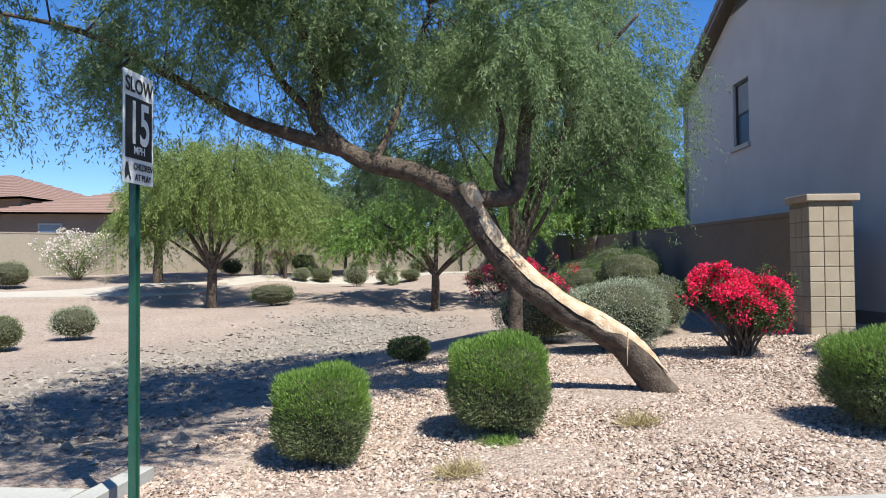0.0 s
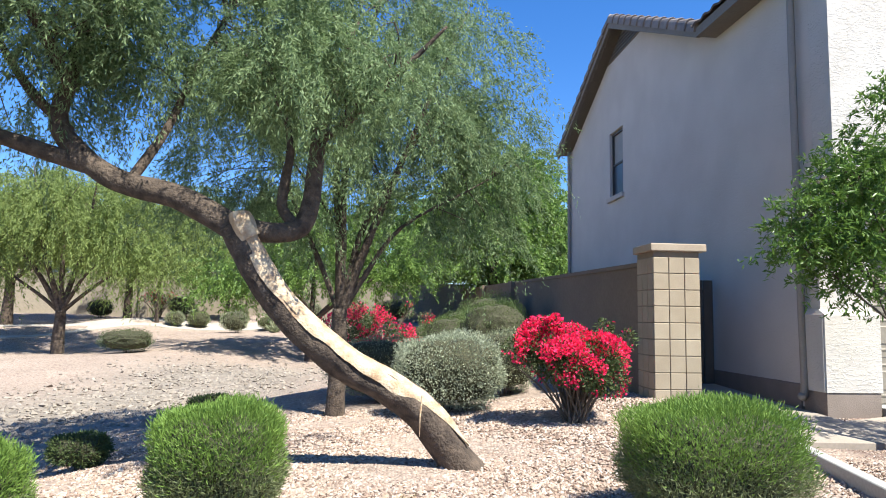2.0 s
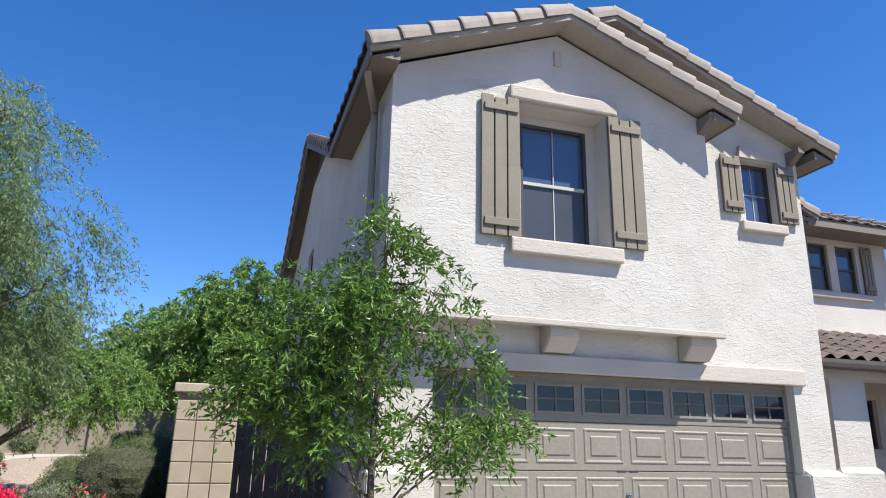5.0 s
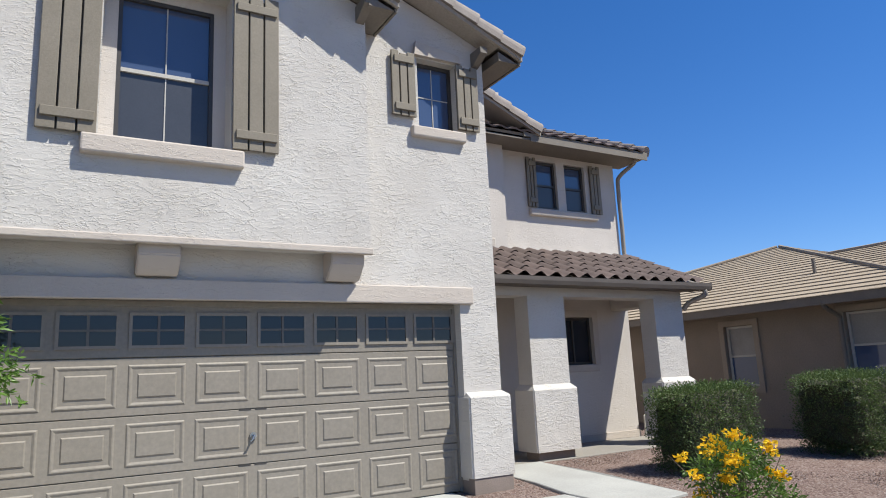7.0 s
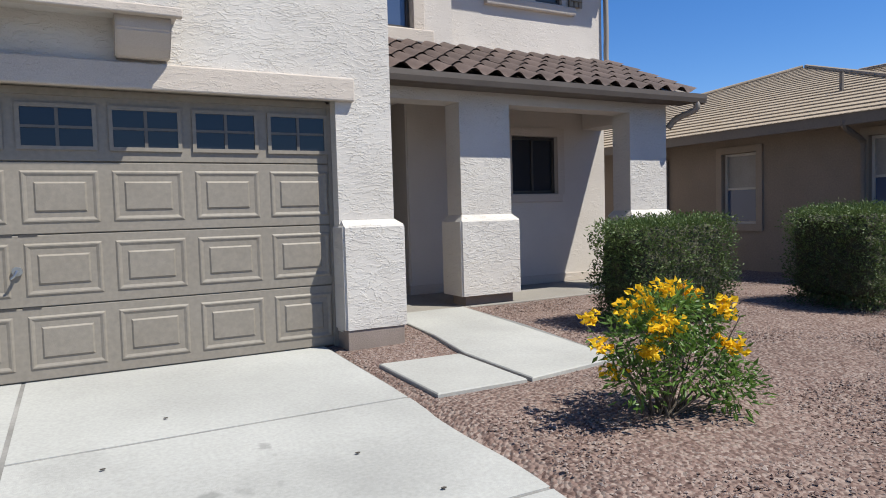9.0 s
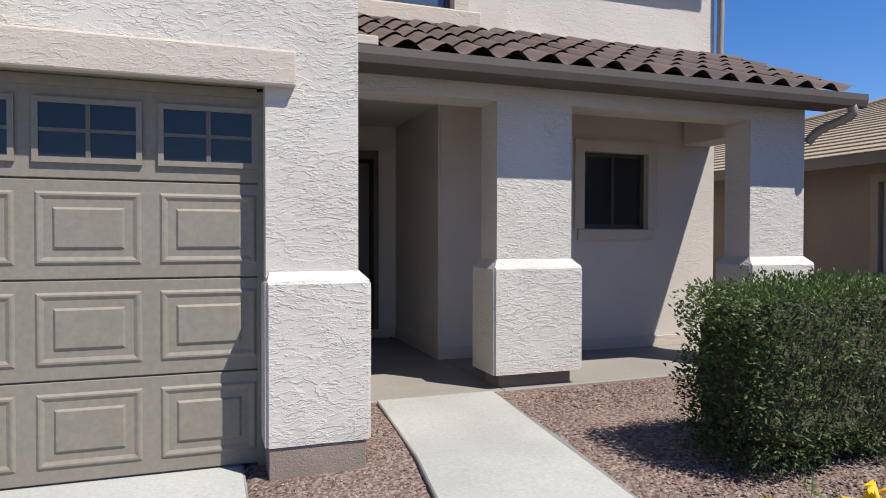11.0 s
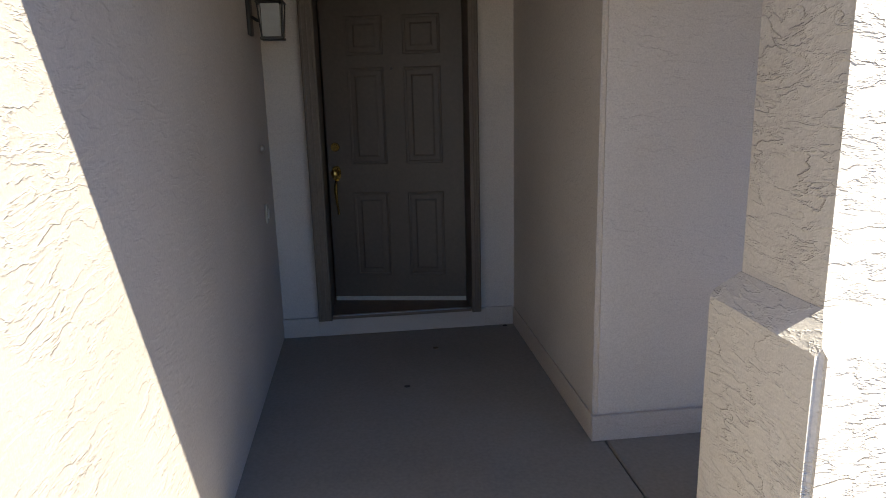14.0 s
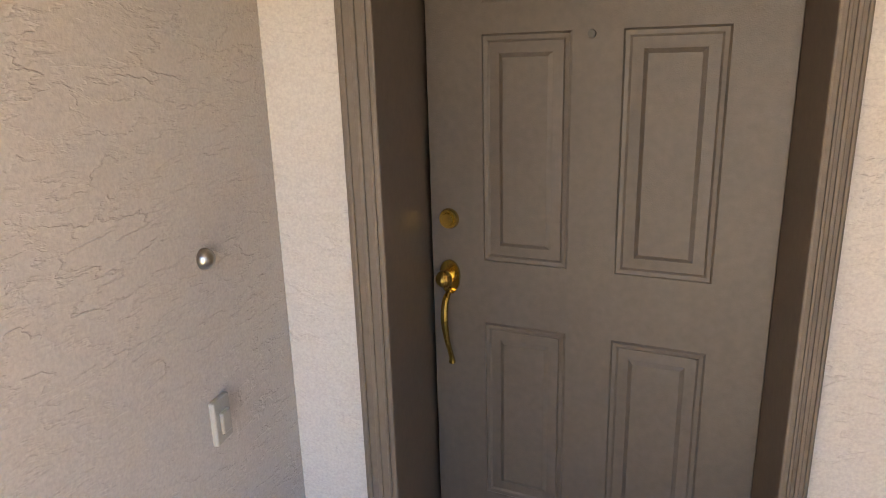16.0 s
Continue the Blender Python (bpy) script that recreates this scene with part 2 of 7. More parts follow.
SIGN_GREEN = mat("post_green", (0.02, 0.095, 0.065), (0.016, 0.075, 0.05), 12, 0.4)
BARK = mat("bark", (0.15, 0.11, 0.082), (0.045, 0.032, 0.025), 11, 0.95, 0.02, 38, fine=90)
BARK_GREY = mat("bark_grey", (0.15, 0.12, 0.095), (0.07, 0.055, 0.043), 12, 0.95, 0.012, 55)
HEARTWOOD = mat("bare_wood", (0.74, 0.60, 0.43), (0.40, 0.25, 0.14), 9, 0.8, 0.012, 45, fine=30)
TWIG = mat("twig", (0.17, 0.135, 0.10), (0.11, 0.085, 0.06), 20, 0.9)


# ---- mesh helpers ----
def mesh_ob(name, bm, material, parent=None, smooth=False):
    me = bpy.data.meshes.new(name)
    bm.to_mesh(me)
    bm.free()
    if smooth:
        me.shade_smooth()
    for mm in material if isinstance(material, (list, tuple)) else [material]:
        me.materials.append(mm)
    ob = new(name, me)
    if parent:
        ob.parent = parent
    return ob


def part(name, bm, material, parent, label="", smooth=False):
    ob = mesh_ob(name, bm, material, parent, smooth)
    return tagged(ob, label) if label else ob


def thing(name, label, category, group="", at=(0, 0, 0), kind=""):
    ob = new(name)
    ob.location = at
    bpy.context.view_layer.update()
    return tagged(ob, label, category, group, kind)


def raw(name, verts, faces, material, parent=None, smooth=False):
    me = bpy.data.meshes.new(name)
    verts = np.asarray(verts, dtype=np.float32)
    faces = np.asarray(faces, dtype=np.int32)
    k = faces.shape[1]
    me.vertices.add(len(verts))
    me.vertices.foreach_set("co", verts.ravel())
    me.loops.add(faces.size)
    me.loops.foreach_set("vertex_index", faces.ravel())
    me.polygons.add(len(faces))
    me.polygons.foreach_set("loop_start", np.arange(0, faces.size, k, dtype=np.int32))
    me.polygons.foreach_set("use_smooth", np.full(len(faces), smooth, dtype=bool))
    me.update(calc_edges=True)
    for mm in material if isinstance(material, (list, tuple)) else [material]:
        me.materials.append(mm)
    ob = new(name, me)
    if parent:
        ob.parent = parent
    return ob


def bx(bm, x0, x1, y0, y1, z0, z1, bev=0.0):
    r = bmesh.ops.create_cube(bm, size=1.0)
    vs = r["verts"]
    for v in vs:
        v.co = ((x0 + x1) / 2 + v.co.x * (x1 - x0), (y0 + y1) / 2 + v.co.y * (y1 - y0), (z0 + z1) / 2 + v.co.z * (z1 - z0))
    if bev:
        es = list({e for v in vs for e in v.link_edges})
        bmesh.ops.bevel(bm, geom=es, offset=bev, segments=2, affect="EDGES", profile=0.5)
    return bm


def box_bm(*a):
    return bx(bmesh.new(), *a)


def prism(bm, pts, axis, a0, a1):
    """Extrudes a polygon of (u, v) along axis: x -> (y, z), y -> (x, z), z -> (x, y)."""
    def put(u, v, a):
        return {"x": (a, u, v), "y": (u, a, v), "z": (u, v, a)}[axis]
    lo = [bm.verts.new(put(u, v, a0)) for u, v in pts]
    hi = [bm.verts.new(put(u, v, a1)) for u, v in pts]
    n = len(pts)
    bm.faces.new(lo)
    bm.faces.new(hi[::-1])
    for i in range(n):
        bm.faces.new((lo[i], hi[i], hi[(i + 1) % n], lo[(i + 1) % n]))
    bmesh.ops.recalc_face_normals(bm, faces=bm.faces)
    return bm


def cyl(bm, p, q, r0, r1=None, seg=12):
    p, q = Vector(p), Vector(q)
    d = q - p
    m = Matrix.Translation((p + q) / 2) @ d.to_track_quat("Z", "Y").to_matrix().to_4x4()
    bmesh.ops.create_cone(bm, cap_ends=True, segments=seg, radius1=r0, radius2=r0 if r1 is None else r1, depth=d.length, matrix=m)
    return bm


def tube(bm, pts, radii, seg=10, rough=0.0):
    """A swept tube through points, with its own radii."""
    pts = [Vector(p) for p in pts]
    rings = []
    for i, p in enumerate(pts):
        d = (pts[min(i + 1, len(pts) - 1)] - pts[max(i - 1, 0)]).normalized()
        q = last.rotation_difference(d) @ q if i else d.to_track_quat("Z", "Y")
        last = d
        ring = []
        for k in range(seg):
            a = 2 * math.pi * k / seg
            o = Vector((math.cos(a), math.sin(a), 0))
            s = radii[i] * (1 + rough * noise.noise(p * 3 + o * 1.7))
            ring.append(bm.verts.new(p + q @ (o * s)))
        rings.append(ring)
    for a, b in zip(rings, rings[1:]):
        for k in range(seg):
            bm.faces.new((a[k], a[(k + 1) % seg], b[(k + 1) % seg], b[k]))
    bm.faces.new(rings[0][::-1])
    bm.faces.new(rings[-1])
    return bm


def smooth_line(pts, radii, steps=5):
    """Catmull-Rom through points."""
    P = [Vector(p) for p in pts]
    out, rad = [], []
    for i in range(len(P) - 1):
        p0, p1, p2, p3 = P[max(i - 1, 0)], P[i], P[i + 1], P[min(i + 2, len(P) - 1)]
        for s in range(steps):
            t = s / steps
            out.append(0.5 * (2 * p1 + (p2 - p0) * t + (2 * p0 - 5 * p1 + 4 * p2 - p3) * t * t + (3 * p1 - p0 - 3 * p2 + p3) * t ** 3))
            rad.append(radii[i] * (1 - t) + radii[i + 1] * t)
    return out + [P[-1]], rad + [radii[-1]]


def holed_wall(axis, f0, f1, u0, u1, z0, z1, holes):
    """A wall slab between f0 and f1 on the given axis, over u and z, with rectangular openings (ua, ub, za, zb)."""
    us = sorted({u0, u1, *[h[0] for h in holes], *[h[1] for h in holes]})
    zs = sorted({z0, z1, *[h[2] for h in holes], *[h[3] for h in holes]})
    bm = bmesh.new()

    def solid(i, k):
        if not (0 <= i < len(us) - 1 and 0 <= k < len(zs) - 1):
            return False
        uc, zc = (us[i] + us[i + 1]) / 2, (zs[k] + zs[k + 1]) / 2
        return not any(h[0] < uc < h[1] and h[2] < zc < h[3] for h in holes)

    def v(f, u, z):
        return bm.verts.new((u, f, z) if axis == "y" else (f, u, z))
    for i in range(len(us) - 1):
        for k in range(len(zs) - 1):
            if not solid(i, k):
                continue
            a, b, c, d = us[i], us[i + 1], zs[k], zs[k + 1]
            bm.faces.new((v(f0, a, c), v(f0, b, c), v(f0, b, d), v(f0, a, d)))
            bm.faces.new((v(f1, a, c), v(f1, b, c), v(f1, b, d), v(f1, a, d)))
            if not solid(i - 1, k):
                bm.faces.new((v(f0, a, c), v(f1, a, c), v(f1, a, d), v(f0, a, d)))
            if not solid(i + 1, k):
                bm.faces.new((v(f0, b, c), v(f1, b, c), v(f1, b, d), v(f0, b, d)))
            if not solid(i, k - 1):
                bm.faces.new((v(f0, a, c), v(f1, a, c), v(f1, b, c), v(f0, b, c)))
            if not solid(i, k + 1):
                bm.faces.new((v(f0, a, d), v(f1, a, d), v(f1, b, d), v(f0, b, d)))
    bmesh.ops.remove_doubles(bm, verts=bm.verts, dist=1e-5)
    bmesh.ops.recalc_face_normals(bm, faces=bm.faces)
    return bm


# ---- ground ----
CONTROL = [(-8, -6, 0.0), (0, -6, 0.0), (10, -6, 0.12), (20, -6, 0.2), (-6, 2, -0.05), (0, 2, 0.0), (5, 2, 0.1), (9, 3, 0.2), (14, 3.5, 0.28), (20, 4, 0.3),
           (-1.4, 5.2, -0.17), (0.1, 5.6, -0.02), (1.85, 7.0, 0.07), (3.3, 5.4, 0.06), (5.9, 6.9, 0.19), (4.6, 8.7, 0.44), (3.2, 8.1, 0.25), (9.4, 8.6, 0.395),
           (12.0, 7.2, 0.37), (14.5, 9.6, 0.44), (13.1, 9.65, 0.445), (16.6, 9.7, 0.44), (20, 10, 0.38), (-4, 8.5, -0.42), (-3, 14, -0.35), (-9, 13, -0.2), (1.5, 12, 0.1), (4.2, 13, 0.45), (0, 20, -0.1),
           (-9, 23, 0.05), (-12, 27, 0.8), (-20, 30, 1.1), (-14, 32, 1.2), (-9, 29.5, 1.05), (-6, 33, 1.25), (0, 31, 1.1), (-26, 26, 1.0), (-5, 27, 0.6), (4, 28, 0.8), (16, 30, 0.4), (-25, 12, 0.1), (30, 15, 0.35)]
CP = np.array(CONTROL)


def ground(x, y):
    """Height of the ground: control heights blended by distance."""
    x, y = np.asarray(x, float), np.asarray(y, float)
    d = (x[..., None] - CP[:, 0]) ** 2 + (y[..., None] - CP[:, 1]) ** 2
    w = 1.0 / (d + 0.15) ** 1.7
    return (w * CP[:, 2]).sum(-1) / w.sum(-1)


def gz(x, y):
    return float(ground(x, y))


def ground_mat():
    m = bpy.data.materials.new("gravel_ground")
    m.use_nodes = True
    n, l = m.node_tree.nodes, m.node_tree.links
    b = n["Principled BSDF"]
    b.inputs["Roughness"].default_value = 0.95
    b.inputs["Specular IOR Level"].default_value = 0.2
    geo = n.new("ShaderNodeNewGeometry")
    big = n.new("ShaderNodeTexNoise")
    big.inputs["Scale"].default_value, big.inputs["Detail"].default_value = 0.7, 6
    l.new(geo.outputs["Position"], big.inputs["Vector"])

    def stones(scale, cols):
        v = n.new("ShaderNodeTexVoronoi")
        v.inputs["Scale"].default_value = scale
        l.new(geo.outputs["Position"], v.inputs["Vector"])
        sep = n.new("ShaderNodeSeparateColor")
        l.new(v.outputs["Color"], sep.inputs[0])
        r = n.new("ShaderNodeValToRGB")
        r.color_ramp.elements.remove(r.color_ramp.elements[1])
        for i, c in enumerate(cols):
            e = r.color_ramp.elements[0] if i == 0 else r.color_ramp.elements.new(i / (len(cols) - 1))
            e.color = rgb(c)
        l.new(sep.outputs[0], r.inputs["Fac"])
        return v, r
    va, pale = stones(34, [(0.255, 0.196, 0.162), (0.383, 0.289, 0.238), (0.442, 0.348, 0.289), (0.493, 0.416, 0.357)])
    vb, red = stones(46, [(0.128, 0.0808, 0.068), (0.204, 0.136, 0.115), (0.264, 0.191, 0.162), (0.323, 0.255, 0.221)])
    vc, grey = stones(11, [(0.221, 0.187, 0.157), (0.289, 0.251, 0.212), (0.357, 0.31, 0.264), (0.272, 0.221, 0.183)])
    za = n.new("ShaderNodeAttribute")
    za.attribute_name = "red"
    zb = n.new("ShaderNodeAttribute")
    zb.attribute_name = "wash"

    def mix(fac, a, bb):
        mx = n.new("ShaderNodeMix")
        mx.data_type = "RGBA"
        l.new(fac, mx.inputs["Factor"])
        l.new(a, mx.inputs[6])
        l.new(bb, mx.inputs[7])
        return mx.outputs[2]
    col = mix(za.outputs["Fac"], pale.outputs["Color"], red.outputs["Color"])
    col = mix(zb.outputs["Fac"], col, grey.outputs["Color"])
    mr = n.new("ShaderNodeMapRange")
    mr.inputs["To Min"].default_value, mr.inputs["To Max"].default_value = 0.75, 1.2
    l.new(big.outputs["Fac"], mr.inputs["Value"])
    sc = n.new("ShaderNodeVectorMath")
    sc.operation = "SCALE"
    l.new(col, sc.inputs[0])
    l.new(mr.outputs[0], sc.inputs["Scale"])
    l.new(sc.outputs[0], b.inputs["Base Color"])
    bp = n.new("ShaderNodeBump")
    bp.inputs["Strength"].default_value, bp.inputs["Distance"].default_value = 1.0, 0.02
    bp.invert = True
    l.new(va.outputs["Distance"], bp.inputs["Height"])
    l.new(bp.outputs[0], b.inputs["Normal"])
    return m


GROUND = ground_mat()


def zone_red(x, y):
    """1 in the front yard, where the gravel is dark red-brown."""
    return np.clip((x - 5.25) * 6, 0, 1) * np.clip((y - 1.5), 0, 1)


def zone_wash(x, y):
    """1 along the dry wash of grey river stones."""
    c = -5.3 + 0.22 * (y - 7) + 0.5 * np.sin(y * 0.5)
    return np.clip(1.4 - np.abs(x - c) / (2.0 + 0.03 * y), 0, 1) * np.clip((y - 4.6) / 1.2, 0, 1) * np.clip((21 - y) / 3, 0, 1)


def spaced(a, b, step, far):
    mid = np.arange(a, b, step)
    out = [far * (i / 7) ** 2.2 for i in range(1, 8)]
    return np.concatenate([[a - o for o in reversed(out)], mid, [b + o for o in out]])


def build_ground():
    xs, ys = spaced(-24, 32, 0.25, 900), spaced(-4, 36, 0.25, 900)
    X, Y = np.meshgrid(xs, ys)
    near = (X > -14) & (X < 20) & (Y < 20)
    Z = ground(X, Y) + np.where(near, 0.018 * np.sin(X * 2.3 + 1.3 * np.sin(Y * 1.7)) * np.sin(Y * 2.9 + X * 0.6), 0)
    # the ground lies low beneath the concrete and the house
    under = ((X > 7.1) & (X < 11.6) & (Y < 8.9)) | ((X > 6.3) & (X < 17.2) & (Y > np.where(X > 12.2, 10.1, 9.0)) & (Y < 20)) | (Y < 3.75)
    Z = np.where(under, Z - 0.12, Z)
    Z = np.where((X > 5.2) & (X < 6.3) & (Y > 7.2) & (Y < 9.05), Z - 0.16, Z)
    walk_bed = (X > 11.7) & (X < 13.9) & (Y > 6.6) & (Y < 9.9)
    Z = np.where(walk_bed & ~under, ground(X, Y), Z)
    Z = np.where(Y < 2.5, Z - 0.4, Z)
    nx, ny = len(xs), len(ys)
    idx = np.arange(nx * ny).reshape(ny, nx)
    faces = np.stack([idx[:-1, :-1], idx[:-1, 1:], idx[1:, 1:], idx[1:, :-1]], -1).reshape(-1, 4)
    ob = raw("ground", np.stack([X, Y, Z], -1).reshape(-1, 3), faces, GROUND, smooth=True)
    for nm, fn in (("red", zone_red), ("wash", zone_wash)):
        at = ob.data.attributes.new(nm, "FLOAT", "POINT")
        at.data.foreach_set("value", fn(X, Y).ravel().astype(np.float32))
    tagged(ob, "pinkish desert gravel ground with a dry stone wash", "ground", kind="structure")


build_ground()


def slab(name, pts, label, material, parent=None, lift=0.015, thick=0.12, flat=None, kind="structure"):
    """A concrete slab over a polygon; its top follows the ground unless flat gives the height."""
    bm = bmesh.new()
    top = [bm.verts.new((x, y, flat if flat is not None else gz(x, y) + lift)) for x, y in pts]
    low = [bm.verts.new((v.co.x, v.co.y, v.co.z - thick)) for v in top]
    bm.faces.new(top)
    bm.faces.new(low[::-1])
    k = len(top)
    for i in range(k):
        bm.faces.new((top[i], low[i], low[(i + 1) % k], top[(i + 1) % k]))
    bmesh.ops.recalc_face_normals(bm, faces=bm.faces)
    bmesh.ops.bevel(bm, geom=[e for e in bm.edges if any(v in top for v in e.verts) and e.verts[0] in top and e.verts[1] in top], offset=0.008, segments=1, affect="EDGES")
    ob = mesh_ob(name, bm, material, parent)
    if not parent:
        tagged(ob, label, name.split("_")[0], kind=kind)
    return ob


# driveway in poured panels, tooled joints between them
drive = thing("driveway", "pale concrete driveway in poured panels with tooled joints", "driveway", kind="structure")
DX = [6.93, 9.375, 11.70]
DY = [3.83, 5.35, 6.95, 8.74]
for i in range(2):
    for j in range(3):
        x0, x1, y0, y1 = DX[i] + 0.004, DX[i + 1] - 0.004, DY[j] + 0.003, DY[j + 1] - 0.003
        bm = bmesh.new()
        ztop = lambda y: 0.235 + (y - 3.8) / 4.8 * 0.165
        pts = [(x0, y0), (x1, y0), (x1, y1), (x0, y1)]
        top = [bm.verts.new((x, y, ztop(y))) for x, y in pts]
        low = [bm.verts.new((x, y, ztop(y) - 0.15)) for x, y in pts]
        bm.faces.new(top)
        bm.faces.new(low[::-1])
        for k in range(4):
            bm.faces.new((top[k], low[k], low[(k + 1) % 4], top[(k + 1) % 4]))
        bmesh.ops.recalc_face_normals(bm, faces=bm.faces)
        bmesh.ops.bevel(bm, geom=[e for e in bm.edges if e.verts[0].co.z > ztop(y0) - 0.05 and e.verts[1].co.z > ztop(y0) - 0.05 and abs(e.verts[0].co.z - e.verts[1].co.z) < 0.1], offset=0.01, segments=2, affect="EDGES")
        part("panel", bm, DRIVE_CONCRETE, drive)
bm = box_bm(6.93, 11.70, 3.83, 8.74, 0.0, 0.20)
for v in bm.verts:
    v.co.z = 0.235 + (v.co.y - 3.8) / 4.8 * 0.165 - (0.005 if v.co.z > 0.1 else 0.2)
part("joint_filler", bm, mat("joint_laitance", (0.36, 0.35, 0.33), (0.17, 0.16, 0.15), 2, 0.95), drive)

# street, kerb and pavement, which the camera walks along
ASPHALT = mat("asphalt", (0.0456, 0.044, 0.0415), (0.0349, 0.0332, 0.0324), 2, 0.9, 0.004, 160)
def strip(name, x0, x1, y0, y1, lift, label, material, step=1.2, parent=None, gap=0.006):
    own = parent or thing(name, label, name, kind="structure")
    k = max(1, round((x1 - x0) / step))
    for i in range(k):
        a, b = x0 + (x1 - x0) * i / k + gap, x0 + (x1 - x0) * (i + 1) / k - gap
        bm = box_bm(a, b, y0, y1, -0.15, 0.0, 0.006)
        for v in bm.verts:
            v.co.z += gz(v.co.x, (y0 + y1) / 2) + lift
        part("slab", bm, material, own)
    return own
strip("pavement", -12, 30, 2.62, 3.80, 0.02, "grey concrete pavement in square slabs beside the street", CONCRETE, 1.5)
strip("kerb", -12, 30, 2.44, 2.61, 0.02, "grey concrete kerb along the street", CONCRETE, 3.0)
bm = bmesh.new()
bmesh.ops.create_grid(bm, x_segments=40, y_segments=4, size=1)
for v in bm.verts:
    v.co = (v.co.x * 40 + 5, -2.8 + v.co.y * 5.2, 0)
    v.co.z = gz(v.co.x, 2) - 0.10
tagged(mesh_ob("road", bm, ASPHALT), "dark grey asphalt residential street", "road", kind="structure")

# front walk
walk_slabs = thing("front_walk", "pale concrete slabs of the walk to the porch", "walkway", kind="structure")
W = [[(11.79, 6.72), (12.50, 6.72), (12.53, 7.72), (11.82, 7.76)], [(12.545, 6.72), (13.48, 6.86), (13.62, 8.3), (13.72, 9.70), (12.74, 9.68), (12.66, 8.4), (12.575, 7.72)]]
for pts in W:
    slab("slab", pts, "", CONCRETE, walk_slabs, lift=0.032)
slab("porch_floor", [(13.856, 9.76), (17.9, 9.89), (17.9, 11.28), (13.856, 11.28)], "grey-brown concrete porch slab with a broom finish", PORCH_CONCRETE, flat=0.455, thick=0.25)
slab("entry_floor", [(12.20, 9.72), (13.85, 9.76), (13.85, 12.94), (12.20, 12.94)], "dull brown concrete floor of the entry recess", PORCH_CONCRETE, flat=0.455, thick=0.25)
# edging between the two gravels, and the side path behind the pillar
for a, b in (((4.95, 8.75), (4.55, 3.9)),):
    (xa, ya), (xb, yb) = a, b
    d = Vector((xb - xa, yb - ya)).normalized()
    nn = Vector((-d.y, d.x)) * 0.055
    slab("edging", [(xa + nn.x, ya + nn.y), (xb + nn.x, yb + nn.y), (xb - nn.x, yb - nn.y), (xa - nn.x, ya - nn.y)], "pale concrete edging strip between two gravel beds", CONCRETE, lift=0.022, thick=0.15)
# browner than the other slabs; the path's partial shade is in this base
SIDE_CONCRETE = mat("side_concrete", (0.42, 0.36, 0.305), (0.33, 0.28, 0.235), 1.4, 0.9, 0.0015, 200, fine=40)
slab("side_path", [(5.08, 7.05), (5.83, 7.10), (6.5, 7.0), (6.925, 7.0), (6.925, 8.3), (6.17, 8.05), (6.2, 11), (5.03, 11), (5.0, 8.85)], "brownish concrete side path beside the house", SIDE_CONCRETE, lift=0.06)
# drain apron by the pavement
slab("apron", [(-6, 3.82), (-2.75, 3.82), (-2.75, 4.2), (-6, 4.2)], "white concrete drain apron at the pavement's edge", CONCRETE, lift=0.10, thick=0.3)
slab("kerb_return", [(-2.74, 3.82), (-2.60, 3.82), (-2.55, 4.75), (-2.69, 4.75)], "short concrete kerb return beside the wash", CONCRETE, lift=0.10, thick=0.3)

# ---- house ----
house = thing("house", "two-storey beige stucco house with tiled gables and taupe shutters", "house")
FW = 8.55   # main front wall
BY = 8.215   # front of the projecting upper storey
# lower front: corner piers and the head over the garage opening
part("garage_front_wall", holed_wall("y", FW, FW + 0.35, 6.27, 12.345, 0.55, 3.10, [(6.93, 11.815, 0.54, 2.60)]), STUCCO, house)
part("upper_front_wall", holed_wall("y", FW, FW + 0.3, 10.52, 12.345, 3.10, 6.02, [(11.36, 11.92, 4.74, 5.68)]), STUCCO, house)
part("upper_front_wall", prism(bmesh.new(), [(6.28, 6.02), (12.30, 6.02), (9.25, 7.16)], "y", FW, FW + 0.3), STUCCO, house)
# projecting upper storey
part("bay_wall", holed_wall("y", BY, FW + 0.03, 6.27, 10.52, 3.10, 5.96, [(7.83, 9.02, 4.05, 5.76)]), STUCCO, house)
part("bay_wall", prism(bmesh.new(), [(6.28, 5.96), (10.51, 5.96), (8.38, 6.80)], "y", BY, FW + 0.02), STUCCO, house)
part("bay_drip_edge", box_bm(6.25, 10.54, BY - 0.025, BY + 0.05, 3.06, 3.13, 0.01), STUCCO_TRIM, house)
for cx in (6.75, 8.40, 10.28):
    bm = prism(bmesh.new(), [(BY + 0.07, 3.10), (FW, 3.10), (FW, 2.80), (FW - 0.10, 2.80), (FW - 0.17, 2.86), (BY + 0.07, 2.97)], "x", cx - 0.19, cx + 0.19)
    bmesh.ops.bevel(bm, geom=list(bm.edges), offset=0.012, segments=2, affect="EDGES")
    part("corbel", bm, STUCCO_TRIM, house)
# garage head trim
part("head_trim", box_bm(6.80, 11.98, FW - 0.06, FW + 0.01, 2.575, 2.775, 0.012), STUCCO_TRIM, house)
